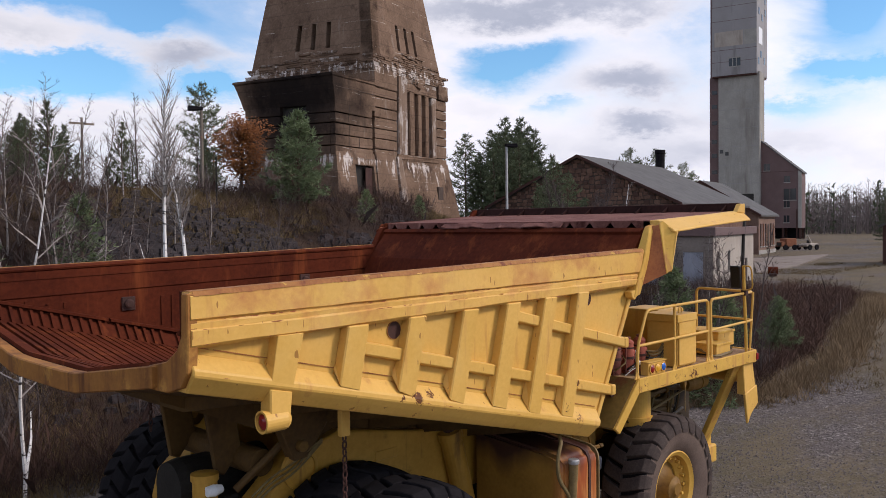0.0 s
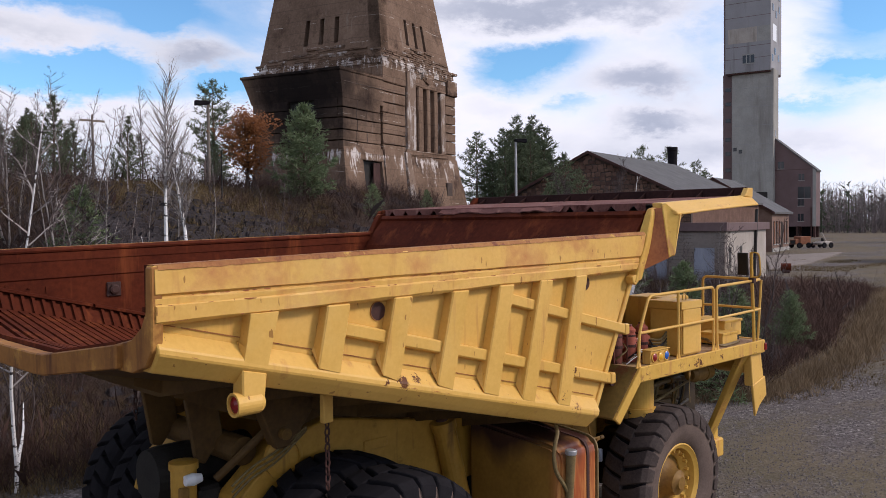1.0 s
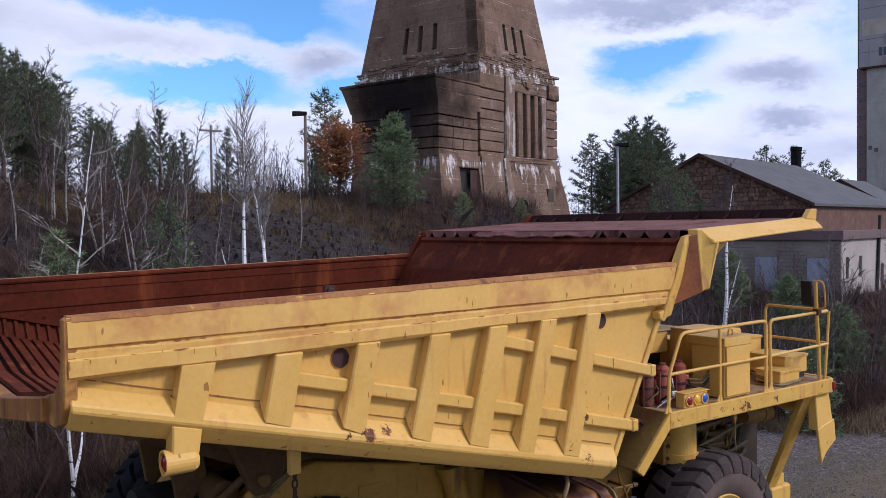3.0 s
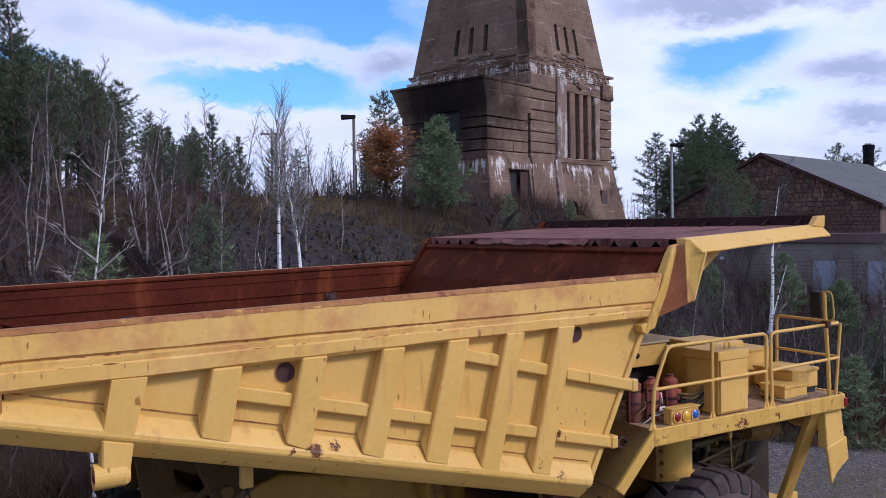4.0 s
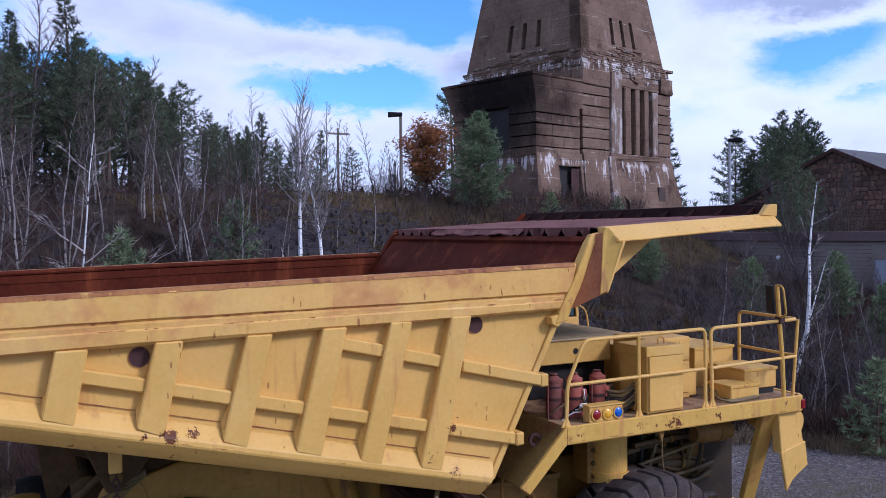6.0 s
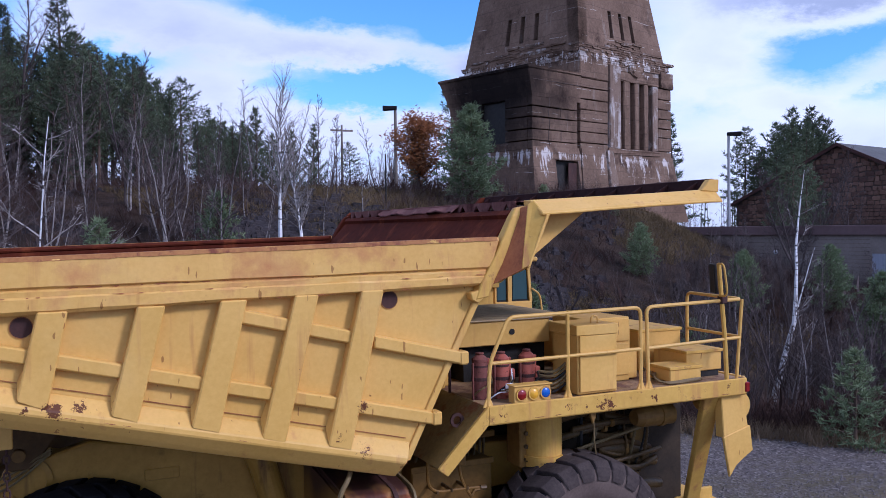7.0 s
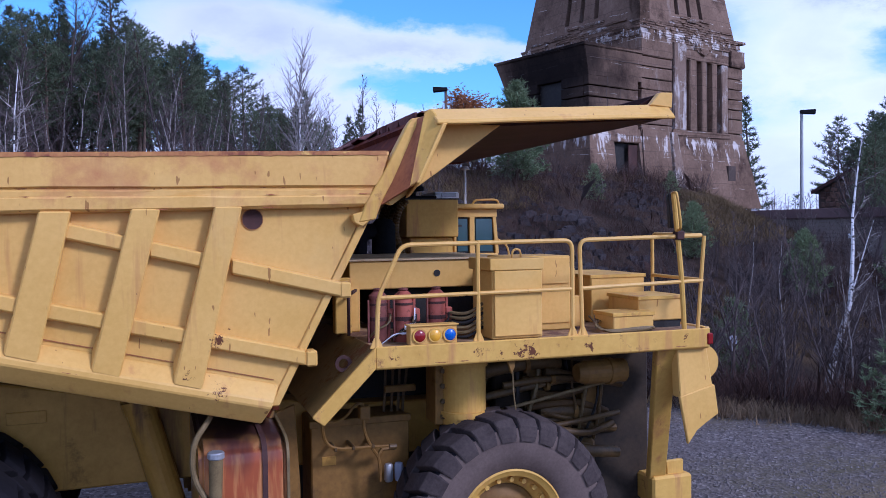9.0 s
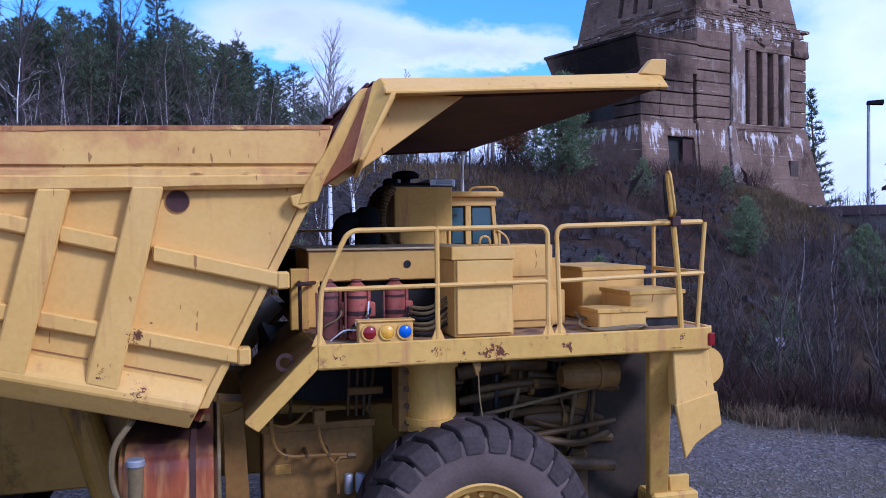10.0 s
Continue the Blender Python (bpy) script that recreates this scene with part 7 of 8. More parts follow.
yard_shed.matrix_basis = yard((68.5, 14.6, 1.4))
part("shed_wall", tier(B(), 0, 5, -7, 0, 0, 3.6), RUST_DARK, yard_shed)
part("shed_gable", loft(B(), [[(x, -7, 3.6), (x, 0, 3.6), (x, -3.5, 5.0)] for x in (0.0, 0.2)]), RUST_DARK, yard_shed)
for a, b in ((0.3, -3.5), (-7.3, -3.5)):
    part("shed_roof", loft(B(), [[(x, a, 3.5), (x, b, 5.05), (x, b, 5.2), (x, a, 3.65)] for x in (-0.3, 5.3)]), ROOFING, yard_shed)
part("shed_door", tier(B(), -0.05, -0.003, -2.4, -1.0, 0.0, 2.4), BLACK, yard_shed)


def old_machine(nm, label, at, mat, turn):
    o = thing(nm, label, "machine", at)
    o.rotation_euler.z = turn
    part("machine_base", soften(tier(B(), -0.9, 0.9, -0.35, 0.35, 0.05, 0.35), 0.04), RUST_DARK, o)
    part("machine_drum", cyl(B(), (-0.5, -0.45, 0.6), (-0.5, 0.45, 0.6), 0.36, n=18), mat, o)
    part("machine_body", soften(tier(B(), 0.0, 0.8, -0.3, 0.3, 0.35, 0.85), 0.05), mat, o)
    part("machine_lever", cyl(B(), (0.3, 0, 0.8), (0.2, 0.05, 1.35), 0.03), RUST_DARK, o)
    return o


old_machine("mine_hoist", "small rusty mine hoist abandoned in the yard", (49.0, 15.5, height(49, 15.5)), RUST, 0.4).scale = (0.72, 0.72, 0.72)
old_machine("ore_scraper", "small dark mining machine abandoned in the yard", (37.6, 10.9, height(37.6, 10.9)), BLACK, 1.2).scale = (0.4, 0.4, 0.32)


def parked(nm, label, at, turn, paint, low, high):
    """A small wheeled machine: body, hood, two wheels a side and a drawbar."""
    o = thing(nm, label, "machine", at)
    o.rotation_euler.z = turn
    part("machine_body", soften(tier(B(), -1.0, 0.55, -0.7, 0.7, 0.45, high), 0.06), paint, o)
    part("machine_hood", soften(tier(B(), 0.552, 1.15, -0.6, 0.6, 0.45, low), 0.06), paint, o)
    part("grille", tier(B(), 1.152, 1.17, -0.45, 0.45, 0.55, low - 0.12), BLACK, o)
    part("drawbar", cyl(B(), (1.1, 0, 0.5), (2.0, 0, 0.35), 0.06), RUST_DARK, o)
    for x in (-0.6, 0.75):
        for s in (-1, 1):
            part("wheel", lathe(B(), [(0.10, s * 0.72), (0.34, s * 0.72), (0.36, s * 0.80), (0.34, s * 0.90), (0.10, s * 0.88)], (x, 0, 0.35), 16), RUBBER, o)
    return o


ORANGE_DULL = surface("faded_orange_machine_paint", (0.17, 0.058, 0.027), (0.28, 0.105, 0.050), 0.7, 2.0, 14.0, 0.3, spots=((0.14, 0.05, 0.03), 1.6, 0.55, 0.68))
parked("towed_compressor", "faded orange wheeled machine parked before the headframe", (101.0, 36.6, height(101, 36.6)), 2.6, ORANGE_DULL, 1.1, 1.5)
loader = parked("small_loader", "pale wheeled machine with a raised arm before the headframe", (102.2, 34.3, height(102.2, 34.3)), 2.9, PALE_WALL, 0.7, 0.85)
part("loader_arm", cyl(B(), (-0.4, 0.2, 0.8), (0.5, 0.2, 1.9), 0.12, n=8), PALE_WALL, loader)
part("loader_seat", soften(tier(B(), -0.6, -0.1, -0.35, 0.0, 0.85, 1.25), 0.04), BLACK, loader)

# ---------------------------------------------------------------- lamps and poles


def street_lamp(at, tall, head_dir, label, post=STEEL):
    o = thing("street_lamp", label, "street lamp", at, "yard lamps")
    part("lamp_post", lathe(B(), [(0.11, -0.3), (0.085, tall)], (0, 0, 0), 12, "z"), post, o)
    d = Vector((*head_dir, 0)).normalized()
    p = Vector((0, 0, tall - 0.08))
    part("lamp_arm", cyl(B(), p, p + d * 0.35 + Vector((0, 0, 0.05)), 0.035, n=8), STEEL, o)
    e = Vector((-d.y, d.x, 0))
    ring = lambda k2, wd, z0, z1: [p + d * k2 - e * wd + Vector((0, 0, z0)), p + d * k2 + e * wd + Vector((0, 0, z0)), p + d * k2 + e * wd * 0.8 + Vector((0, 0, z1)), p + d * k2 - e * wd * 0.8 + Vector((0, 0, z1))]
    part("lamp_head", soften(loft(B(), [ring(-0.1, 0.2, 0.0, 0.2), ring(0.75, 0.28, -0.06, 0.22)]), 0.03), RUBBER, o, "dark box lamp head")


street_lamp((36.4, 29.0, 4.1), 6.9, (0.8, -0.6), "grey steel yard lamp with box head")
street_lamp((16.55, 35.6, 6.6), 5.9, (-0.8, 0.3), "grey yard lamp standing among brush", POLE_WOOD)
pole = thing("utility_pole", "weathered wooden utility pole with crossarm", "utility pole", (30.3, 86.8, 5.0))
part("pole_shaft", lathe(B(), [(0.18, -0.5), (0.12, 13.0)], (0, 0, 0), 10, "z"), POLE_WOOD, pole)
part("crossarm", box(B(), -1.4, 1.4, -0.08, 0.08, 12.2, 12.42), POLE_WOOD, pole)
for x in (-1.2, -0.5, 0.5, 1.2):
    part("insulator", cyl(B(), (x, 0, 12.42), (x, 0, 12.65), 0.06, n=8), WHITE, pole)
for x, y in ((12.6, 27.2),):
    p2 = thing("steel_stake", "thin dark steel stake on the slope", "stake", (x, y, height(x, y)))
    part("stake_rod", cyl(B(), (0, 0, -0.2), (0, 0, 2.4), 0.035), BLACK, p2)
notice = thing("small_sign", "small blue notice on a thin stake by the trees", "sign", (15.4, 8.6, height(15.4, 8.6)))
part("sign_stake", cyl(B(), (0, 0, -0.1), (0, 0, 1.6), 0.02), STEEL, notice)
part("sign_panel", box(B(), -0.14, 0.14, -0.03, -0.015, 1.35, 1.58), PLYWOOD, notice)

# ---------------------------------------------------------------- trees


def mesh_from(name, vs, fs, material, smooth=False):
    me = bpy.data.meshes.new(name)
    me.from_pydata(vs, [], fs)
    me.materials.append(material)
    if smooth:
        me.shade_smooth()
    return me


def stick(vs, fs, pts, r0, r1, n=4):
    """A tapered bar along points, added to vertex and face lists."""
    base = len(vs)
    k3 = len(pts)
    for i, p in enumerate(pts):
        d = (pts[min(i + 1, k3 - 1)] - pts[max(i - 1, 0)])
        s, t = frame_at(d if d.length > 1e-6 else Vector((0, 0, 1)))
        r = r0 + (r1 - r0) * i / (k3 - 1)
        for j in range(n):
            a = 2 * math.pi * j / n
            vs.append(p + (s * math.cos(a) + t * math.sin(a)) * r)
    for i in range(k3 - 1):
        for j in range(n):
            fs.append((base + i * n + j, base + i * n + (j + 1) % n, base + (i + 1) * n + (j + 1) % n, base + (i + 1) * n + j))


def sliver(vs, fs, a, b, r):
    """One thin pointed twig."""
    s = (b - a).orthogonal().normalized() * r
    k3 = len(vs)
    vs.extend((a - s, a + s, b))
    fs.append((k3, k3 + 1, k3 + 2))


def bent(rng, p, d, length, steps, wander, lift=0.0):
    pts = [p.copy()]
    d = d.normalized()
    for _ in range(steps):
        d = (d + Vector((rng.gauss(0, wander), rng.gauss(0, wander), rng.gauss(0, wander) + lift))).normalized()
        p = p + d * (length / steps)
        pts.append(p.copy())
    return pts


def tuft(vs, fs, rng, p, d, size, blades):
    """A brush of narrow needle blades round a twig's end."""
    for _ in range(blades):
        q = (d * 0.5 + Vector((rng.gauss(0, 0.6), rng.gauss(0, 0.6), rng.gauss(0.2, 0.5)))).normalized()
        s = q.orthogonal().normalized()
        if rng.random() < 0.5:
            s = q.cross(s)
        ln = size * rng.uniform(0.6, 1.2)
        wd = size * rng.uniform(0.065, 0.11)
        b = len(vs)
        vs.extend((p - s * wd, p + s * wd, p + q * ln))
        fs.append((b, b + 1, b + 2))


def conifer(seed, tall, wide, bare, shape, needles, label, density=1.0, size=0.42, coarse=False):
    """shape 'spruce' narrows evenly to the top; 'pine' has an open rounded crown."""
    rng = random.Random(seed)
    o = thing("pine_tree" if shape in ("pine", "jack", "bush") else "spruce_tree", label, "conifer tree")
    vs, fs = [], []
    spine = bent(rng, Vector((0, 0, -0.4)), Vector((0, 0, 1)), tall + 0.2, 9, 0.025, 0.05)
    stick(vs, fs, spine, 0.016 * tall + 0.03, 0.012, 7)
    lv, lf = [], []
    count = int((64 if shape in ("spruce", "bush") else 46) * density * (tall / 9) ** 0.5)
    for i in range(count):
        f = bare + (1 - bare) * ((i + rng.random()) / count)
        j = min(len(spine) - 2, int(f * (len(spine) - 1)))
        p = spine[j].lerp(spine[j + 1], f * (len(spine) - 1) - j)
        g = (f - bare) / (1 - bare)
        if shape == "spruce":
            reach = wide * (1 - g) ** 0.85 * rng.uniform(0.65, 1.12) + 0.12
            slope = -0.15 + 0.55 * g
        elif shape == "jack":
            reach = wide * (1 - g) ** 0.75 * rng.uniform(0.6, 1.1) + 0.15
            slope = 0.15 + 0.75 * g
        elif shape == "bush":
            reach = wide * (1 - g ** 1.7) ** 0.8 * (0.75 + 0.25 * min(1, g * 4)) * rng.uniform(0.7, 1.1) + 0.12
            slope = 0.2 + 0.6 * g
        else:
            reach = wide * (0.62 + 0.38 * math.sin(math.pi * g)) * (1 - g ** 3.2) ** 0.6 * rng.uniform(0.6, 1.12) + 0.2
            slope = 0.05 + 0.6 * g + rng.uniform(-0.15, 0.15)
        a = i * 2.4 + rng.uniform(-0.5, 0.5)
        d = Vector((math.cos(a), math.sin(a), slope))
        pts = bent(rng, p, d, reach, 4, 0.08, 0.04 if shape != "jack" else 0.16)
        stick(vs, fs, pts, 0.012 + 0.010 * reach, 0.006, 3)
        n_t = max(5, int(reach * (9.0 if coarse else 9.5)))
        for q in range(n_t):
            h = (0.18 + 0.82 * (q + rng.random()) / n_t)
            jj = min(3, int(h * 4))
            at = pts[jj].lerp(pts[jj + 1], h * 4 - jj)
            side = Vector((-d.y, d.x, 0)).normalized() * rng.uniform(-1, 1) * ((0.30 if shape != "jack" else 0.13) * reach * (1.2 - h * 0.6) + 0.06)
            at = at + side + Vector((0, 0, rng.uniform(-0.1, 0.14)))
            tuft(lv, lf, rng, at, (d + Vector((0, 0, 0.3))).normalized(), size * rng.uniform(0.7, 1.2), 7 if coarse else 10)
    tuft(lv, lf, rng, spine[-1], Vector((0, 0, 1)), size, 14)
    part("trunk", mesh_from("trunk", vs, fs, BARK), None, o)
    part("crown", mesh_from("crown", lv, lf, needles), None, o)
    return o


def bare_tree(seed, tall, bark, label, lean=0.06, forks=1, limbs=26, nm="birch_tree", thick=0.0065, fine=True, spread=0.16, hair=0.008, start=0.25, up=(0.8, 1.8), limb=1.0, low=0):
    rng = random.Random(seed)
    o = thing(nm, label, "birch tree" if nm == "birch_tree" else "bare tree")
    vs, fs, tv, tf = [], [], [], []
    for k3 in range(forks):
        d = Vector((rng.gauss(0, lean), rng.gauss(0, lean), 1)) if forks == 1 else Vector((rng.gauss(0, spread), rng.gauss(0, spread), 1))
        hh = tall * (1 if k3 == 0 else rng.uniform(0.65, 0.95))
        spine = bent(rng, Vector((0.05 * k3, 0.04 * k3, -0.3)), d, hh, 10, 0.07, 0.06)
        stick(vs, fs, spine, thick * hh + 0.010, 0.008, 6)
        for i in range(low):
            a = 2.1 * i + k3 + rng.uniform(-0.4, 0.4)
            j = 1 + i % 2
            stick(vs, fs, bent(rng, spine[j], Vector((math.cos(a), math.sin(a), rng.uniform(0.5, 1.3))), hh * rng.uniform(0.16, 0.30), 5, 0.12, 0.10), 0.006 * hh, 0.008, 5)
        for i in range(limbs):
            f = start + (0.98 - start) * (i + rng.random()) / limbs
            j = min(9, int(f * 10))
            p = spine[j].lerp(spine[j + 1], f * 10 - j)
            a = i * 2.4 + rng.uniform(-0.6, 0.6)
            dd = Vector((math.cos(a), math.sin(a), rng.uniform(*up)))
            ln = hh * rng.uniform(0.10, 0.24) * (1.25 - f) * limb
            pts = bent(rng, p, dd, ln, 4, 0.14, 0.08)
            stick(tv, tf, pts, 0.009 + 0.011 * ln, 0.005, 3)
            if fine:
                for q in range(7):
                    h = rng.uniform(0.2, 1.0)
                    jj = min(3, int(h * 4))
                    at = pts[jj].lerp(pts[jj + 1], h * 4 - jj)
                    sub = bent(rng, at, dd + Vector((rng.gauss(0, 0.7), rng.gauss(0, 0.7), rng.uniform(-0.2, 0.6))), ln * rng.uniform(0.25, 0.55), 2, 0.2, 0.1)
                    sliver(tv, tf, sub[0], sub[2], hair)
                    for _ in range(3):
                        o2 = sub[0].lerp(sub[2], rng.uniform(0.2, 0.9))
                        sliver(tv, tf, o2, o2 + (dd + Vector((rng.gauss(0, 0.9), rng.gauss(0, 0.9), rng.uniform(-0.3, 0.5)))).normalized() * ln * rng.uniform(0.14, 0.30), hair * 0.75)
    part("trunk", mesh_from("trunk", vs, fs, bark), None, o)
    part("twig_crown", mesh_from("twig_crown", tv, tf, TWIG if bark is not BIRCH else BIRCH_GREY), None, o)
    return o


def leafy_tree(seed, tall, wide, leaves, label, count=3800):
    rng = random.Random(seed)
    o = thing("oak_tree", label, "oak tree")
    vs, fs, lv, lf = [], [], [], []
    spine = bent(rng, Vector((0, 0, -0.3)), Vector((0, 0, 1)), tall, 8, 0.06, 0.05)
    stick(vs, fs, spine, 0.14, 0.02, 7)
    ends = []
    for i in range(34):
        f = 0.25 + 0.72 * (i + rng.random()) / 34
        j = min(7, int(f * 8))
        p = spine[j].lerp(spine[j + 1], f * 8 - j)
        a = i * 2.4
        pts = bent(rng, p, Vector((math.cos(a), math.sin(a), 0.5)), wide * rng.uniform(0.5, 1.05) * math.sin(math.pi * (0.15 + 0.75 * f)), 4, 0.15, 0.05)
        stick(vs, fs, pts, 0.035, 0.008, 4)
        ends += pts[1:]
    for _ in range(count):
        p = rng.choice(ends) + Vector((rng.gauss(0, 0.22), rng.gauss(0, 0.22), rng.gauss(0, 0.2)))
        q = Vector((rng.gauss(0, 1), rng.gauss(0, 1), rng.gauss(0, 0.6))).normalized()
        s = q.orthogonal().normalized()
        b = len(lv)
        z = rng.uniform(0.07, 0.13)
        lv.extend((p, p + q * z + s * z * 0.5, p + q * z * 1.8, p + q * z - s * z * 0.5))
        lf.append((b, b + 1, b + 2, b + 3))
    part("trunk", mesh_from("trunk", vs, fs, BARK), None, o)
    part("crown", mesh_from("crown", lv, lf, leaves), None, o)
    return o


def stand(ob, x, y, scale=1.0, turn=0.0, first=False, tilt=(0, 0)):
    m = Matrix.Translation((x, y, height(x, y) - 0.05)) @ Euler((tilt[0], tilt[1], turn)).to_matrix().to_4x4()
    if first:
        ob.matrix_basis = m @ Matrix.Scale(scale, 4)
        return ob
    c = copy_thing(ob, m)
    c.scale = (scale, scale, scale)
    return c


pines = [conifer(1, 11.0, 2.3, 0.34, "pine", NEEDLES, "dark green pine with an open crown on the hill", 1.0, 0.34, True),
         conifer(2, 9.0, 2.1, 0.26, "pine", NEEDLES, "dark green pine with an open crown on the hill", 1.0, 0.34, True),
         conifer(3, 13.0, 2.5, 0.38, "pine", NEEDLES, "tall dark pine rising from the wood", 1.0, 0.36, True),
         conifer(4, 12.0, 2.4, 0.10, "spruce", NEEDLES_DARK, "dark pointed spruce in the wood", 1.25, 0.36, True),
         conifer(5, 8.0, 2.3, 0.08, "jack", NEEDLES, "pointed green pine with upturned branches on the hill", 1.0, 0.36),
         conifer(9, 7.0, 1.9, 0.05, "jack", NEEDLES, "pointed green pine with upturned branches on the hill", 1.0, 0.34)]
pines.append(conifer(21, 13.0, 2.8, 0.20, "pine", NEEDLES, "broad dark pine on the rise beyond the yard", 1.25, 0.42, True))
TALL = {o.name: t for o, t in zip(pines, (11.0, 9.0, 13.0, 12.0, 8.0, 7.0, 13.0))}
young = [conifer(6, 5.0, 2.0, 0.10, "bush", NEEDLES_BLUE, "young bushy pine with pale green needles", 2.0, 0.29),
         conifer(7, 3.2, 1.25, 0.0, "bush", NEEDLES_BLUE, "small bushy pine on the slope", 1.2, 0.25)]
birches = [bare_tree(11, 9.0, BIRCH, "bare birch with white bark on the slope", lean=0.0, limbs=64, thick=0.0115, hair=0.0062, start=0.50, up=(1.0, 2.2), limb=1.45, low=3),
           bare_tree(12, 7.5, BIRCH, "bare birch with white bark on the slope", lean=0.0, limbs=50, thick=0.0115, hair=0.0062, start=0.48, up=(1.0, 2.2), limb=1.4, low=3),
           bare_tree(13, 8.0, BIRCH_GREY, "bare slender grey-stemmed birch sapling on the slope", up=(0.4, 1.3), limb=1.5, start=0.3),
           bare_tree(14, 6.0, BIRCH_GREY, "bare slender grey-stemmed birch sapling on the slope", limbs=18, up=(0.3, 1.2), limb=1.7, start=0.25),
           bare_tree(15, 7.0, TWIG, "thin bare brown sapling in the wood", nm="bare_sapling", limbs=22, thick=0.006),
           bare_tree(16, 5.0, TWIG, "bare grey sapling with many thin stems", nm="bare_sapling", forks=4, limbs=14, thick=0.006),
           bare_tree(17, 5.2, TWIG, "wide bare shrub with many grey arching stems", nm="bare_shrub", forks=8, limbs=13, thick=0.0065, spread=0.36),
           bare_tree(18, 8.0, BIRCH_GREY, "forked pale-stemmed birch sapling before the wood", forks=3, limbs=16, thick=0.0065, spread=0.20, up=(0.4, 1.2), limb=1.6),
           bare_tree(19, 6.5, BIRCH_GREY, "forked pale-stemmed birch sapling before the wood", forks=2, limbs=20, thick=0.0078, spread=0.20, up=(0.3, 1.1), limb=1.8)]
slim_spruce = conifer(8, 13.5, 2.3, 0.05, "spruce", NEEDLES, "slender dark spruce beside the tower", 0.85, 0.42)
used = set()


def put(ob, x, y, scale=1.0, turn=0.0, tilt=(0, 0)):
    first = ob.name not in used
    used.add(ob.name)
    return stand(ob, x, y, scale, turn, first, tilt)


# trees that stand out
put(birches[0], 4.62, 17.18, 0.98, 0.3)
put(birches[1], 5.28, 16.95, 1.0, 2.0, (0.06, 0.10))
birch_d = bare_tree(31, 8.6, BIRCH, "leaning white birch with a broken crown", lean=0.01, forks=1, limbs=14, thick=0.0142, fine=True)
stand(birch_d, 19.3, 9.24, 0.98, 0.0, True, (0.25, 0.195))
birch_e = bare_tree(32, 6.2, BIRCH, "thin white birch beside a thicker one", lean=0.01, forks=1, limbs=10, thick=0.009, fine=True)
stand(birch_e, 19.36, 9.2, 0.95, 0.0, True, (0.257, 0.20))
birch_f = bare_tree(33, 8.4, BIRCH, "thin white birch close behind the truck", lean=0.02, forks=1, limbs=16, thick=0.0045, up=(0.3, 1.0), limb=1.5, start=0.30, low=1)
stand(birch_f, -2.7, 8.95, 1.0, 0.6, True)
put(young[0], 16.9, 26.5, 1.0, 0.2)
oak = leafy_tree(41, 4.7, 2.45, OAK_LEAVES, "small oak still holding rust-orange leaves", 6500)
stand(oak, 15.2, 29.2, 0.86, 0.0, True)
for x, y, s in ((28.2, 14.4, 0.6), (12.6, 13.6, 0.5), (22.0, 19.5, 0.5)):
    put(young[0], x, y, s, x)
for x, y, s in ((14.7, 2.3, 0.75), (5.5, 14.5, 0.9), (16.2, 9.6, 0.9), (26.0, 27.0, 0.45), (3.3, 20.5, 1.05), (-1.0, 18.0, 1.1), (20.4, 25.2, 0.56), (1.8, 16.5, 0.8)):
    put(young[1], x, y, s, x * 2)
rng = random.Random(77)


def skyline(x, y):
    """Height that the wood's outline reaches, seen from the yard."""
    dx, dy = x + 5, y + 11
    head = math.degrees(math.atan2(dy, dx))
    return 5.4 + math.hypot(dx, dy) * along(head, ((40, 0.10), (60, 0.105), (70, 0.108), (76, 0.121), (79, 0.142), (81, 0.178), (83, 0.197), (87, 0.218), (95, 0.222), (120, 0.215)))


def wood(x, y, kinds, share):
    ob = pines[rng.choice(kinds)]
    tall = (skyline(x, y) - height(x, y)) * share
    if tall > 2.5:
        put(ob, x, y, min(1.5, tall / TALL[ob.name.split(".")[0] if ob.name not in TALL else ob.name]), rng.uniform(0, 6))


for i in range(165):
    x, y = rng.uniform(-20, 14), 30 + 24 * rng.random() ** 1.1
    dense = smoothstep(16, 6, x)
    if (y < 34 and x > 0) or 64.8 < math.degrees(math.atan2(y + 10, x + 9)) < 69.0:
        continue
    if rng.random() < 0.12 + 0.88 * dense:
        wood(x, y, (0, 1, 2, 0, 2, 3) if x < 8 else (1, 4, 0), rng.uniform(0.70, 1.03))
for x, y, k3, share in ((17.5, 47, 1, 0.9), (21.0, 43.0, 4, 0.95), (14.2, 50, 4, 1.0), (24.0, 48.0, 1, 0.8), (9.0, 44.0, 3, 1.05), (19.0, 38.5, 1, 0.85), (3.5, 46.0, 3, 1.02)):
    wood(x, y, (k3,), share)
# behind the tower and by the workshop
for x, y, k3, s in ((47.5, 34.0, 3, 0.68), (50.0, 36.0, 0, 0.66), (45.0, 33.0, 5, 0.95), (52.0, 36.8, 1, 0.8), (41.5, 27.5, 1, 0.75), (43.0, 30.0, 0, 0.75), (39.4, 24.6, 5, 0.70)):
    put(pines[k3], x, y, s, x)


def far_pine(head, away, top, k3):
    """A tall pine on the rise beyond the yard; top is its tip's height over the sea of woods."""
    x, y = -9 + away * math.cos(radians(head)), -10 + away * math.sin(radians(head))
    ob = pines[6 if k3 < 3 and 38.0 < head < 44.0 else k3]
    put(ob, x, y, (top - 1.2 * (38.0 < head < 44.0) - height(x, y)) / TALL[ob.name], head * 7)


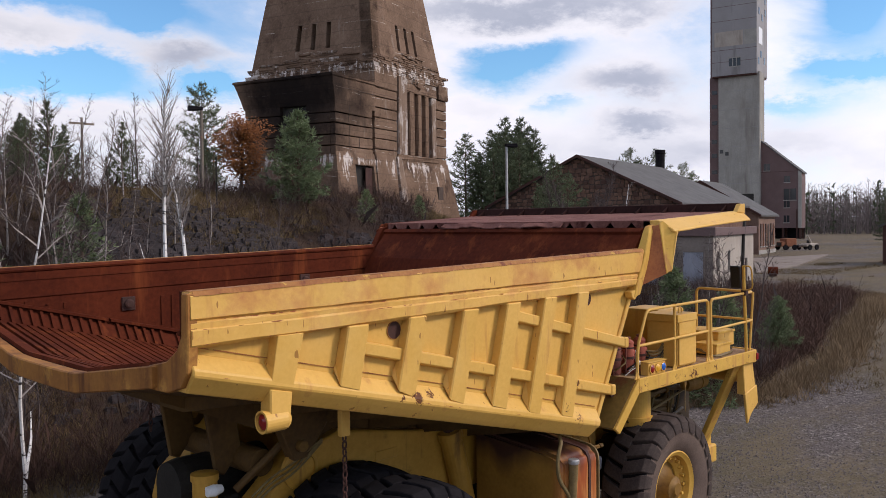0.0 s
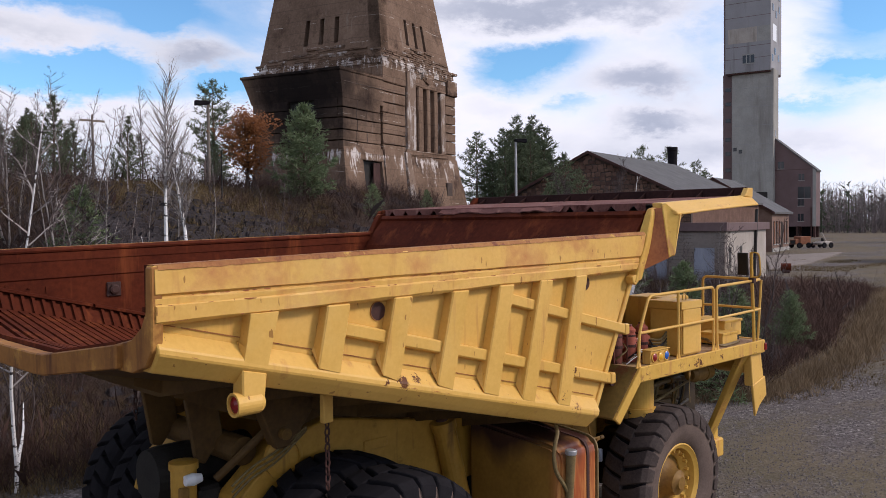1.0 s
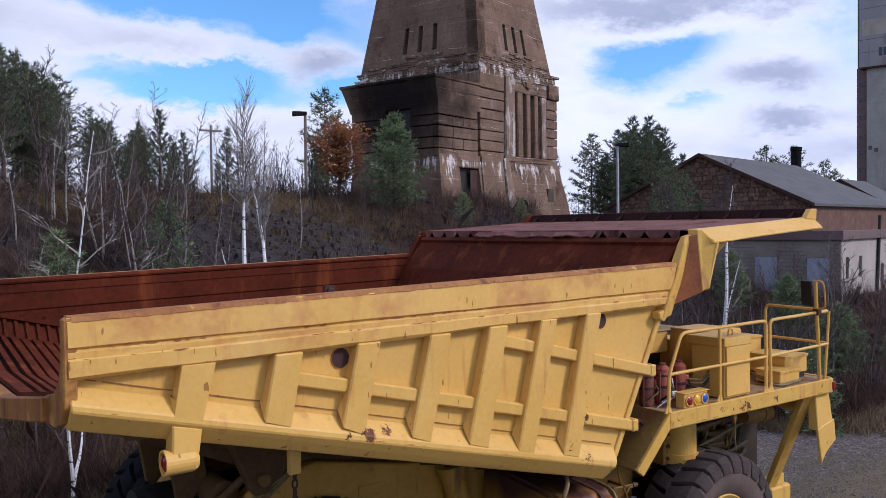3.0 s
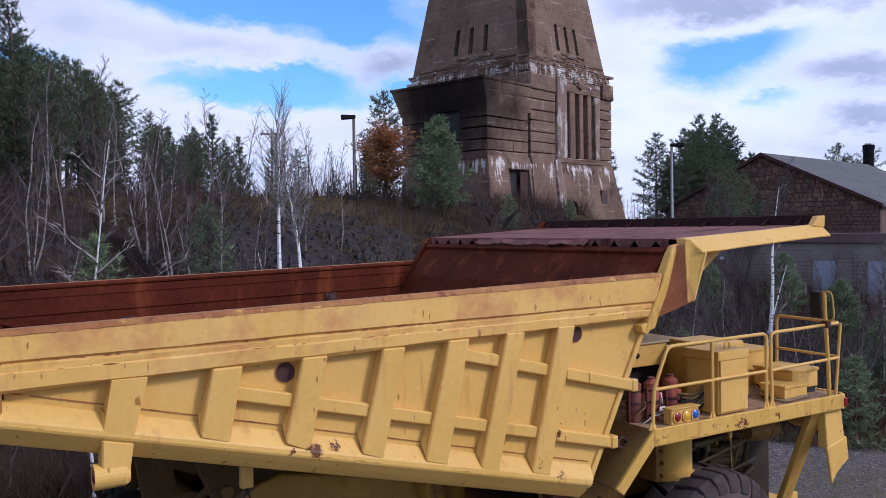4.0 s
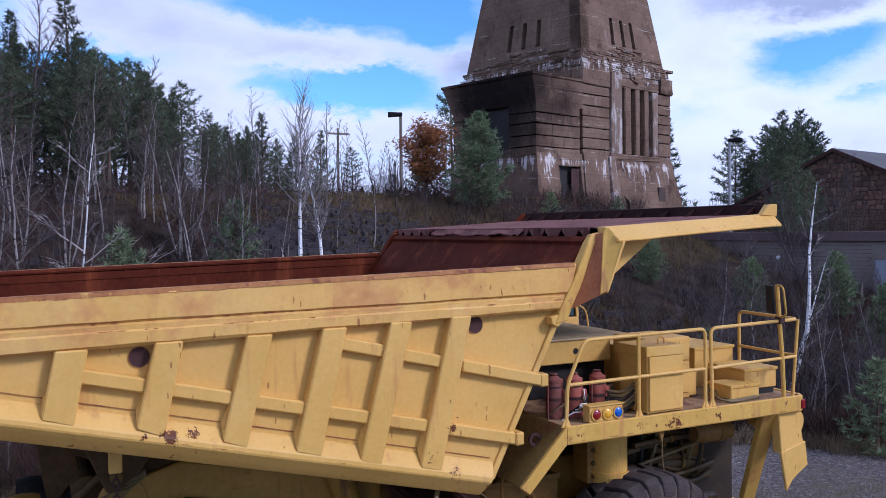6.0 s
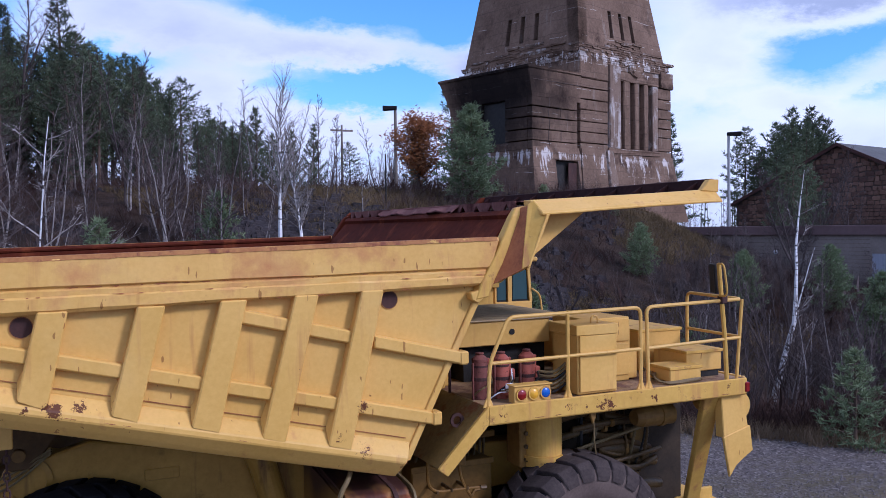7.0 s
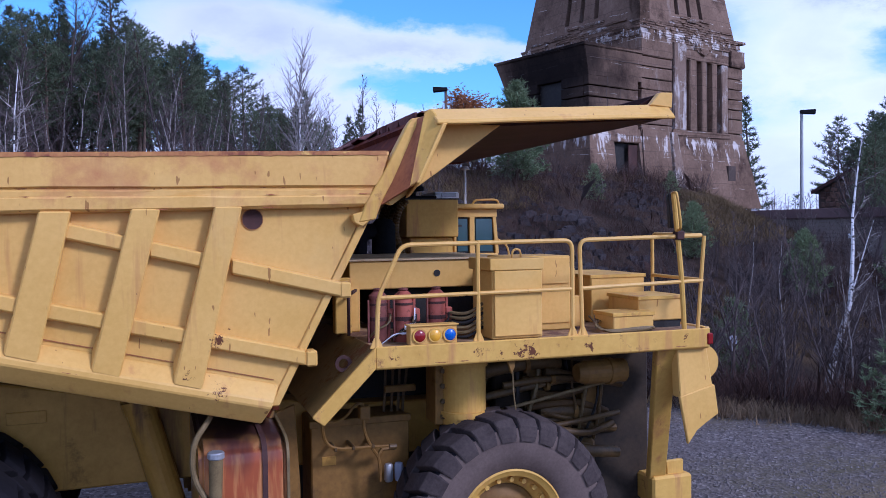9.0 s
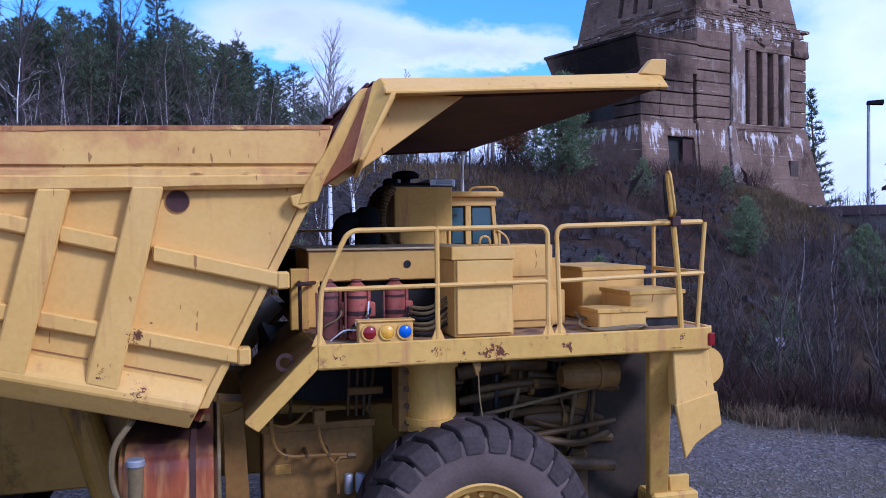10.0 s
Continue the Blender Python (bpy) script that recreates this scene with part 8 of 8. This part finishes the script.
for head, away, top, k3 in ((43.4, 185, 26.0, 2), (42.7, 190, 22.5, 0), (41.9, 192, 27.5, 2), (41.2, 186, 26.5, 1), (40.5, 190, 30.0, 2), (40.0, 184, 26.0, 0), (39.5, 190, 30.0, 2), (39.0, 187, 27.0, 0), (38.5, 190, 22.5, 5), (37.9, 186, 20.0, 4),
                            (41.6, 180, 19.0, 5), (40.3, 178, 20.0, 1), (39.0, 178, 19.0, 5), (41.0, 194, 27.5, 0), (40.1, 195, 28.5, 1), (39.8, 176, 24.0, 1), (41.4, 176, 22.0, 0), (40.7, 182, 25.0, 2), (38.8, 182, 23.0, 1), (42.3, 184, 21.0, 1),
                            (60.7, 118, 24.5, 2), (32.5, 152, 18.4, 0), (31.9, 155, 16.5, 2), (31.2, 150, 18.0, 2), (29.2, 152, 15.5, 1), (28.6, 156, 14.0, 0), (17.5, 150, 10.5, 3), (16.6, 145, 12.0, 2), (15.8, 150, 10.0, 3), (14.8, 148, 11.0, 3)):
    far_pine(head, away, top, k3)
for x, y, top, k3 in ((-1.45, 37.2, 18.6, 3), (-4.6, 40.0, 17.6, 3), (7.5, 58.7, 17.6, 0), (8.9, 39.1, 12.6, 4), (7.7, 40.2, 11.5, 5), (11.1, 34.2, 11.2, 5), (10.0, 37.5, 9.6, 5), (12.8, 40.0, 9.8, 5)):
    put(pines[k3], x, y, (top - height(x, y)) / TALL[pines[k3].name], x * 3)
put(slim_spruce, 46.6, 46.0, 1.0, 0.0)
for x, y, s in ((24.2, 15.4, 0.55), (25.0, 9.5, 0.7), (20.8, 5.0, 0.6), (22.0, 3.4, 0.45)):
    put(young[0], x, y, s, x)
for x, y, s in ((13.2, 7.9, 0.9), (14.6, 7.6, 1.0), (12.2, 8.6, 0.8), (18.2, 7.0, 0.85), (19.4, 8.2, 1.0), (21.0, 6.2, 0.8), (16.6, 8.4, 0.9), (22.5, 8.5, 0.9), (15.6, 3.4, 0.7), (17.0, 4.0, 0.75), (13.9, 5.2, 0.7), (18.6, 2.6, 0.6), (2.5, 10.2, 0.8), (-2.0, 11.0, 0.9)):
    put(birches[6], x, y, s, x * 3)
bare_big = bare_tree(51, 11.0, TWIG, "large bare grey tree at the wood's edge", nm="bare_tree", forks=3, limbs=46, thick=0.010, spread=0.20, hair=0.012)
for x, y, s in ((-7.4, 31.0, 1.0), (-4.2, 35.0, 0.95), (-11.0, 33.0, 1.05), (0.6, 36.5, 0.9)):
    put(bare_big, x, y, s, x * 2)
for x, y, s in ((33.0, 20.5, 0.62), (35.5, 22.0, 0.66), (37.5, 21.0, 0.60)):
    put(bare_big, x, y, s, x)
for i in range(18):
    x = rng.uniform(15.5, 26)
    put(birches[rng.choice((3, 8, 3, 2))], x, edge_line(x) + rng.uniform(2.0, 8.0), rng.uniform(0.42, 0.68), rng.uniform(0, 6), (rng.gauss(0, 0.08), rng.gauss(0, 0.08)))
for i in range(30):
    x, y = rng.uniform(10, 34), rng.uniform(46, 80)
    put(birches[rng.choice((4, 5, 5))], x, y, rng.uniform(0.8, 1.3), rng.uniform(0, 6))
# birches and saplings over the slope
for i in range(70):
    x = rng.uniform(-14, 12)
    y = rng.uniform(14, 36)
    put(birches[rng.choice((2, 3, 3, 4, 4, 5, 5, 3))], x, y, rng.uniform(0.5, 0.8) + (0.22 if x < 1 else 0.0), rng.uniform(0, 6), (rng.gauss(0, 0.06), rng.gauss(0, 0.06)))
for i in range(40):
    x = rng.uniform(-16, 3.5)
    y = rng.uniform(15, 31)
    put(birches[rng.choice((7, 8, 8, 2))], x, y, rng.uniform(0.55, 0.95), rng.uniform(0, 6), (rng.gauss(0, 0.09), rng.gauss(0, 0.09)))
for i in range(60):
    x = rng.uniform(12, 33)
    y = edge_line(x) + rng.uniform(0.6, 12)
    if (14.0 < x < 18 and y < 7) or (x > 22 and y < 13):
        continue
    put(birches[rng.choice((4, 4, 5, 5))], x, y, rng.uniform(0.5, 0.85), rng.uniform(0, 6), (rng.gauss(0, 0.08), rng.gauss(0, 0.08)))
for i in range(44):
    x = rng.uniform(20.5, 27.5)
    put(birches[rng.choice((4, 4, 5, 5))], x, rng.uniform(13.0, 18.5), rng.uniform(0.40, 0.60), rng.uniform(0, 6), (rng.gauss(0, 0.07), rng.gauss(0, 0.07)))
for i in range(14):
    x = rng.uniform(-6, 8)
    put(birches[rng.choice((3, 4, 5))], x, rng.uniform(9.0, 13), rng.uniform(0.5, 0.8), rng.uniform(0, 6), (rng.gauss(0, 0.1), rng.gauss(0, 0.1)))


# ---------------------------------------------------------------- brush, grass, rock and the far wood
def brush(count, region, low_s, high_s, seed, material, name, label, stems=9, thin=0.006):
    rng = random.Random(seed)
    vs, fs = [], []
    for _ in range(count):
        x, y = region(rng)
        p = Vector((x, y, height(x, y) - 0.03))
        tall = rng.uniform(low_s, high_s)
        for _ in range(stems):
            d = Vector((rng.gauss(0, 0.5), rng.gauss(0, 0.5), 1)).normalized()
            q = p + Vector((rng.gauss(0, 0.12), rng.gauss(0, 0.12), 0))
            top = q + d * tall * rng.uniform(0.5, 1.1)
            mid = q.lerp(top, 0.55) + Vector((rng.gauss(0, 0.09), rng.gauss(0, 0.09), 0.06)) * tall
            s = Vector((rng.gauss(0, 1), rng.gauss(0, 1), 0)).normalized()
            b = len(vs)
            vs.extend((q - s * thin, q + s * thin, mid + s * thin * 0.8, top, mid - s * thin * 0.8))
            fs.append((b, b + 1, b + 2, b + 3, b + 4))
            for _ in range(3):
                f = rng.uniform(0.35, 0.9)
                o = q.lerp(top, f)
                e = o + (d + Vector((rng.gauss(0, 0.7), rng.gauss(0, 0.7), 0.2))) * tall * rng.uniform(0.12, 0.3)
                b = len(vs)
                vs.extend((o - s * thin * 0.6, o + s * thin * 0.6, e))
                fs.append((b, b + 1, b + 2))
    return tagged(new(name, mesh_from(name, vs, fs, material)), label, "brush", kind="stuff")


def on_slope(rng):
    while True:
        x, y = rng.uniform(-16, 40), rng.uniform(3, 40)
        if x > 16 and y < edge_line(x) + 6 and rng.random() < 0.75:
            continue
        if rng.random() > 0.85 * scree(x, y) and y > edge_line(x) + 0.3 and noise.noise(Vector((x * 0.16, y * 0.16, 5.0))) > -0.25 + 0.25 * (x > 22) * (y > 20) and not (23 < x < 42 and y > 33):
            return x, y


def at_foot(rng):
    x = rng.uniform(-12, 17)
    return x, edge_line(x) + abs(rng.gauss(0.3, 1.2))


brush(5200, on_slope, 0.45, 1.5, 1, BRUSH, "bare_brush", "bare brown brush covering the slope", 10, 0.0048)
brush(1300, on_slope, 0.8, 2.1, 2, TWIG, "grey_brush", "pale grey bare stems on the slope", 6, 0.005)
brush(650, at_foot, 0.6, 1.8, 3, BRUSH, "foot_brush", "bare brush along the foot of the slope", 9, 0.007)


def verge(rng):
    x = rng.uniform(14.5, 36)
    return x, edge_line(x) + 0.9 + abs(rng.gauss(0, 3.0))


brush(3000, verge, 0.30, 0.95, 4, BRUSH_RED, "verge_brush", "dense reddish bare brush beside the yard", 9, 0.008)


def grass(count, region, seed, name, label, tall=0.35, material=DRY_GRASS):
    rng = random.Random(seed)
    vs, fs = [], []
    for _ in range(count):
        x, y = region(rng)
        z = height(x, y)
        for _ in range(7):
            a = rng.uniform(0, 6.28)
            o = Vector((x + rng.gauss(0, 0.08), y + rng.gauss(0, 0.08), z - 0.02))
            t = o + Vector((rng.gauss(0, 0.5), rng.gauss(0, 0.5), 1)) * tall * rng.uniform(0.5, 1.2)
            s = Vector((math.cos(a), math.sin(a), 0)) * 0.012
            b = len(vs)
            vs.extend((o - s, o + s, t))
            fs.append((b, b + 1, b + 2))
    return tagged(new(name, mesh_from(name, vs, fs, material)), label, "grass", kind="stuff")


def grassy_slope(rng):
    while True:
        x, y = rng.uniform(-14, 42), rng.uniform(2, 34)
        if y > edge_line(x) - 0.4 + 11.0 * (x > 15) and noise.noise(Vector((x * 0.13, y * 0.13, 8.0))) > 0.02:
            return x, y


grass(14000, grassy_slope, 8, "dry_grass", "dry straw-coloured grass on the slope")
grass(2200, lambda r: (lambda q: (q, edge_line(q) + r.gauss(-0.1, 0.4)))(r.uniform(12, 36)), 9, "verge_grass", "dry grass along the yard's verge", 0.42, STRAW)



def yard_tufts(rng):
    while True:
        x, y = rng.uniform(12, 75), rng.uniform(-14, 22)
        if y < edge_line(x) and noise.noise(Vector((x * 0.12, y * 0.3, 6.0))) > 0.12:
            return x, y


grass(5000, yard_tufts, 12, "yard_grass", "thin dry grass in streaks over the gravel yard", 0.16)

rng = random.Random(4)
vs, fs = [], []
for _ in range(3600):
    while True:
        x, y = rng.uniform(-4, 26), rng.uniform(12, 32)
        if rng.random() < scree(x, y) or (rng.random() < 0.15 and noise.noise(Vector((x * 0.2, y * 0.2, 1.0))) > 0.1):
            break
    c = Vector((x, y, height(x, y)))
    r = 0.07 + 0.30 * rng.random() ** 2
    b = len(vs)
    for dx, dy, dz in ((-1, -1, -0.5), (1, -1, -0.5), (1, 1, -0.5), (-1, 1, -0.5), (-0.7, -0.6, 0.6), (0.7, -0.7, 0.5), (0.6, 0.7, 0.7), (-0.6, 0.6, 0.5)):
        vs.append(c + Vector((dx * rng.uniform(0.6, 1.1), dy * rng.uniform(0.6, 1.1), dz * rng.uniform(0.6, 1.1))) * r)
    fs += [tuple(b + q for q in f) for f in ((0, 1, 5, 4), (1, 2, 6, 5), (2, 3, 7, 6), (3, 0, 4, 7), (4, 5, 6, 7))]
tagged(new("waste_rock", mesh_from("waste_rock", vs, fs, ROCK)), "loose grey mine rock on the slope", "rocks", kind="stuff")

# far wood along the horizon: many small clumps of bare crowns and conifers
FAR_WOOD = surface("far_bare_wood", (0.105, 0.083, 0.078), (0.22, 0.182, 0.172), 0.95, 0.06, 0.8, 0.0)
for nm, mat2, seed, share in (("far_wood", FAR_WOOD, 5, 1.0), ("far_conifers", NEEDLES_DARK, 6, 0.24)):
    rng = random.Random(seed)
    vs, fs = [], []
    for _ in range(int(1500 * share)):
        a = radians(rng.uniform(-8, 118) if rng.random() < 0.5 else rng.uniform(6, 26))
        d = rng.uniform(210, 330)
        x, y = d * math.cos(a), d * math.sin(a)
        if 150 < x < 260 and 40 < y < 90 and d < 235:
            continue
        z0 = height(x, y)
        tall = rng.uniform(7, 14)
        stick(vs, fs, [Vector((x, y, z0)), Vector((x + rng.gauss(0, 0.5), y, z0 + tall))], 0.16, 0.04, 3)
        for _ in range(34 if mat2 is NEEDLES_DARK else 60):
            f = rng.uniform(0.04, 1.0)
            wd = (2.2 * (1.15 - f)) if mat2 is NEEDLES_DARK else 1.6 * (1.1 - abs(f - 0.6))
            p = Vector((x + rng.gauss(0, wd * 0.6), y + rng.gauss(0, wd * 0.6), z0 + f * tall))
            q = Vector((rng.gauss(0, 0.6), rng.gauss(0, 0.6), rng.uniform(0.3, 1.2))) * (1.3 if mat2 is not NEEDLES_DARK else 0.9)
            s = q.orthogonal().normalized() * (0.075 if mat2 is not NEEDLES_DARK else 0.5)
            b = len(vs)
            vs.extend((p - s, p + s, p + q))
            fs.append((b, b + 1, b + 2))
    tagged(new(nm, mesh_from(nm, vs, fs, mat2)), "distant woods along the horizon", "woods", kind="stuff")

# loose stones on the gravel near the truck
rng = random.Random(14)
vs, fs = [], []
for _ in range(14000):
    x, y = rng.uniform(6.5, 20), rng.uniform(-6, 8.0)
    if y > edge_line(x) + 0.5:
        continue
    c = Vector((x, y, height(x, y)))
    r = rng.uniform(0.012, 0.045)
    b = len(vs)
    for dx, dy, dz in ((-1, -1, -0.3), (1, -1, -0.3), (1, 1, -0.3), (-1, 1, -0.3), (0.1, 0.0, 0.8)):
        vs.append(c + Vector((dx * rng.uniform(0.5, 1.1), dy * rng.uniform(0.5, 1.1), dz)) * r)
    fs += [(b, b + 1, b + 4), (b + 1, b + 2, b + 4), (b + 2, b + 3, b + 4), (b + 3, b, b + 4)]
GRAVEL = surface("gravel_stone", (0.045, 0.037, 0.034), (0.22, 0.19, 0.175), 0.9, 9.0, 60.0, 0.2)
tagged(new("gravel_stones", mesh_from("gravel_stones", vs, fs, GRAVEL)), "loose grey gravel on the yard", "gravel", kind="stuff")
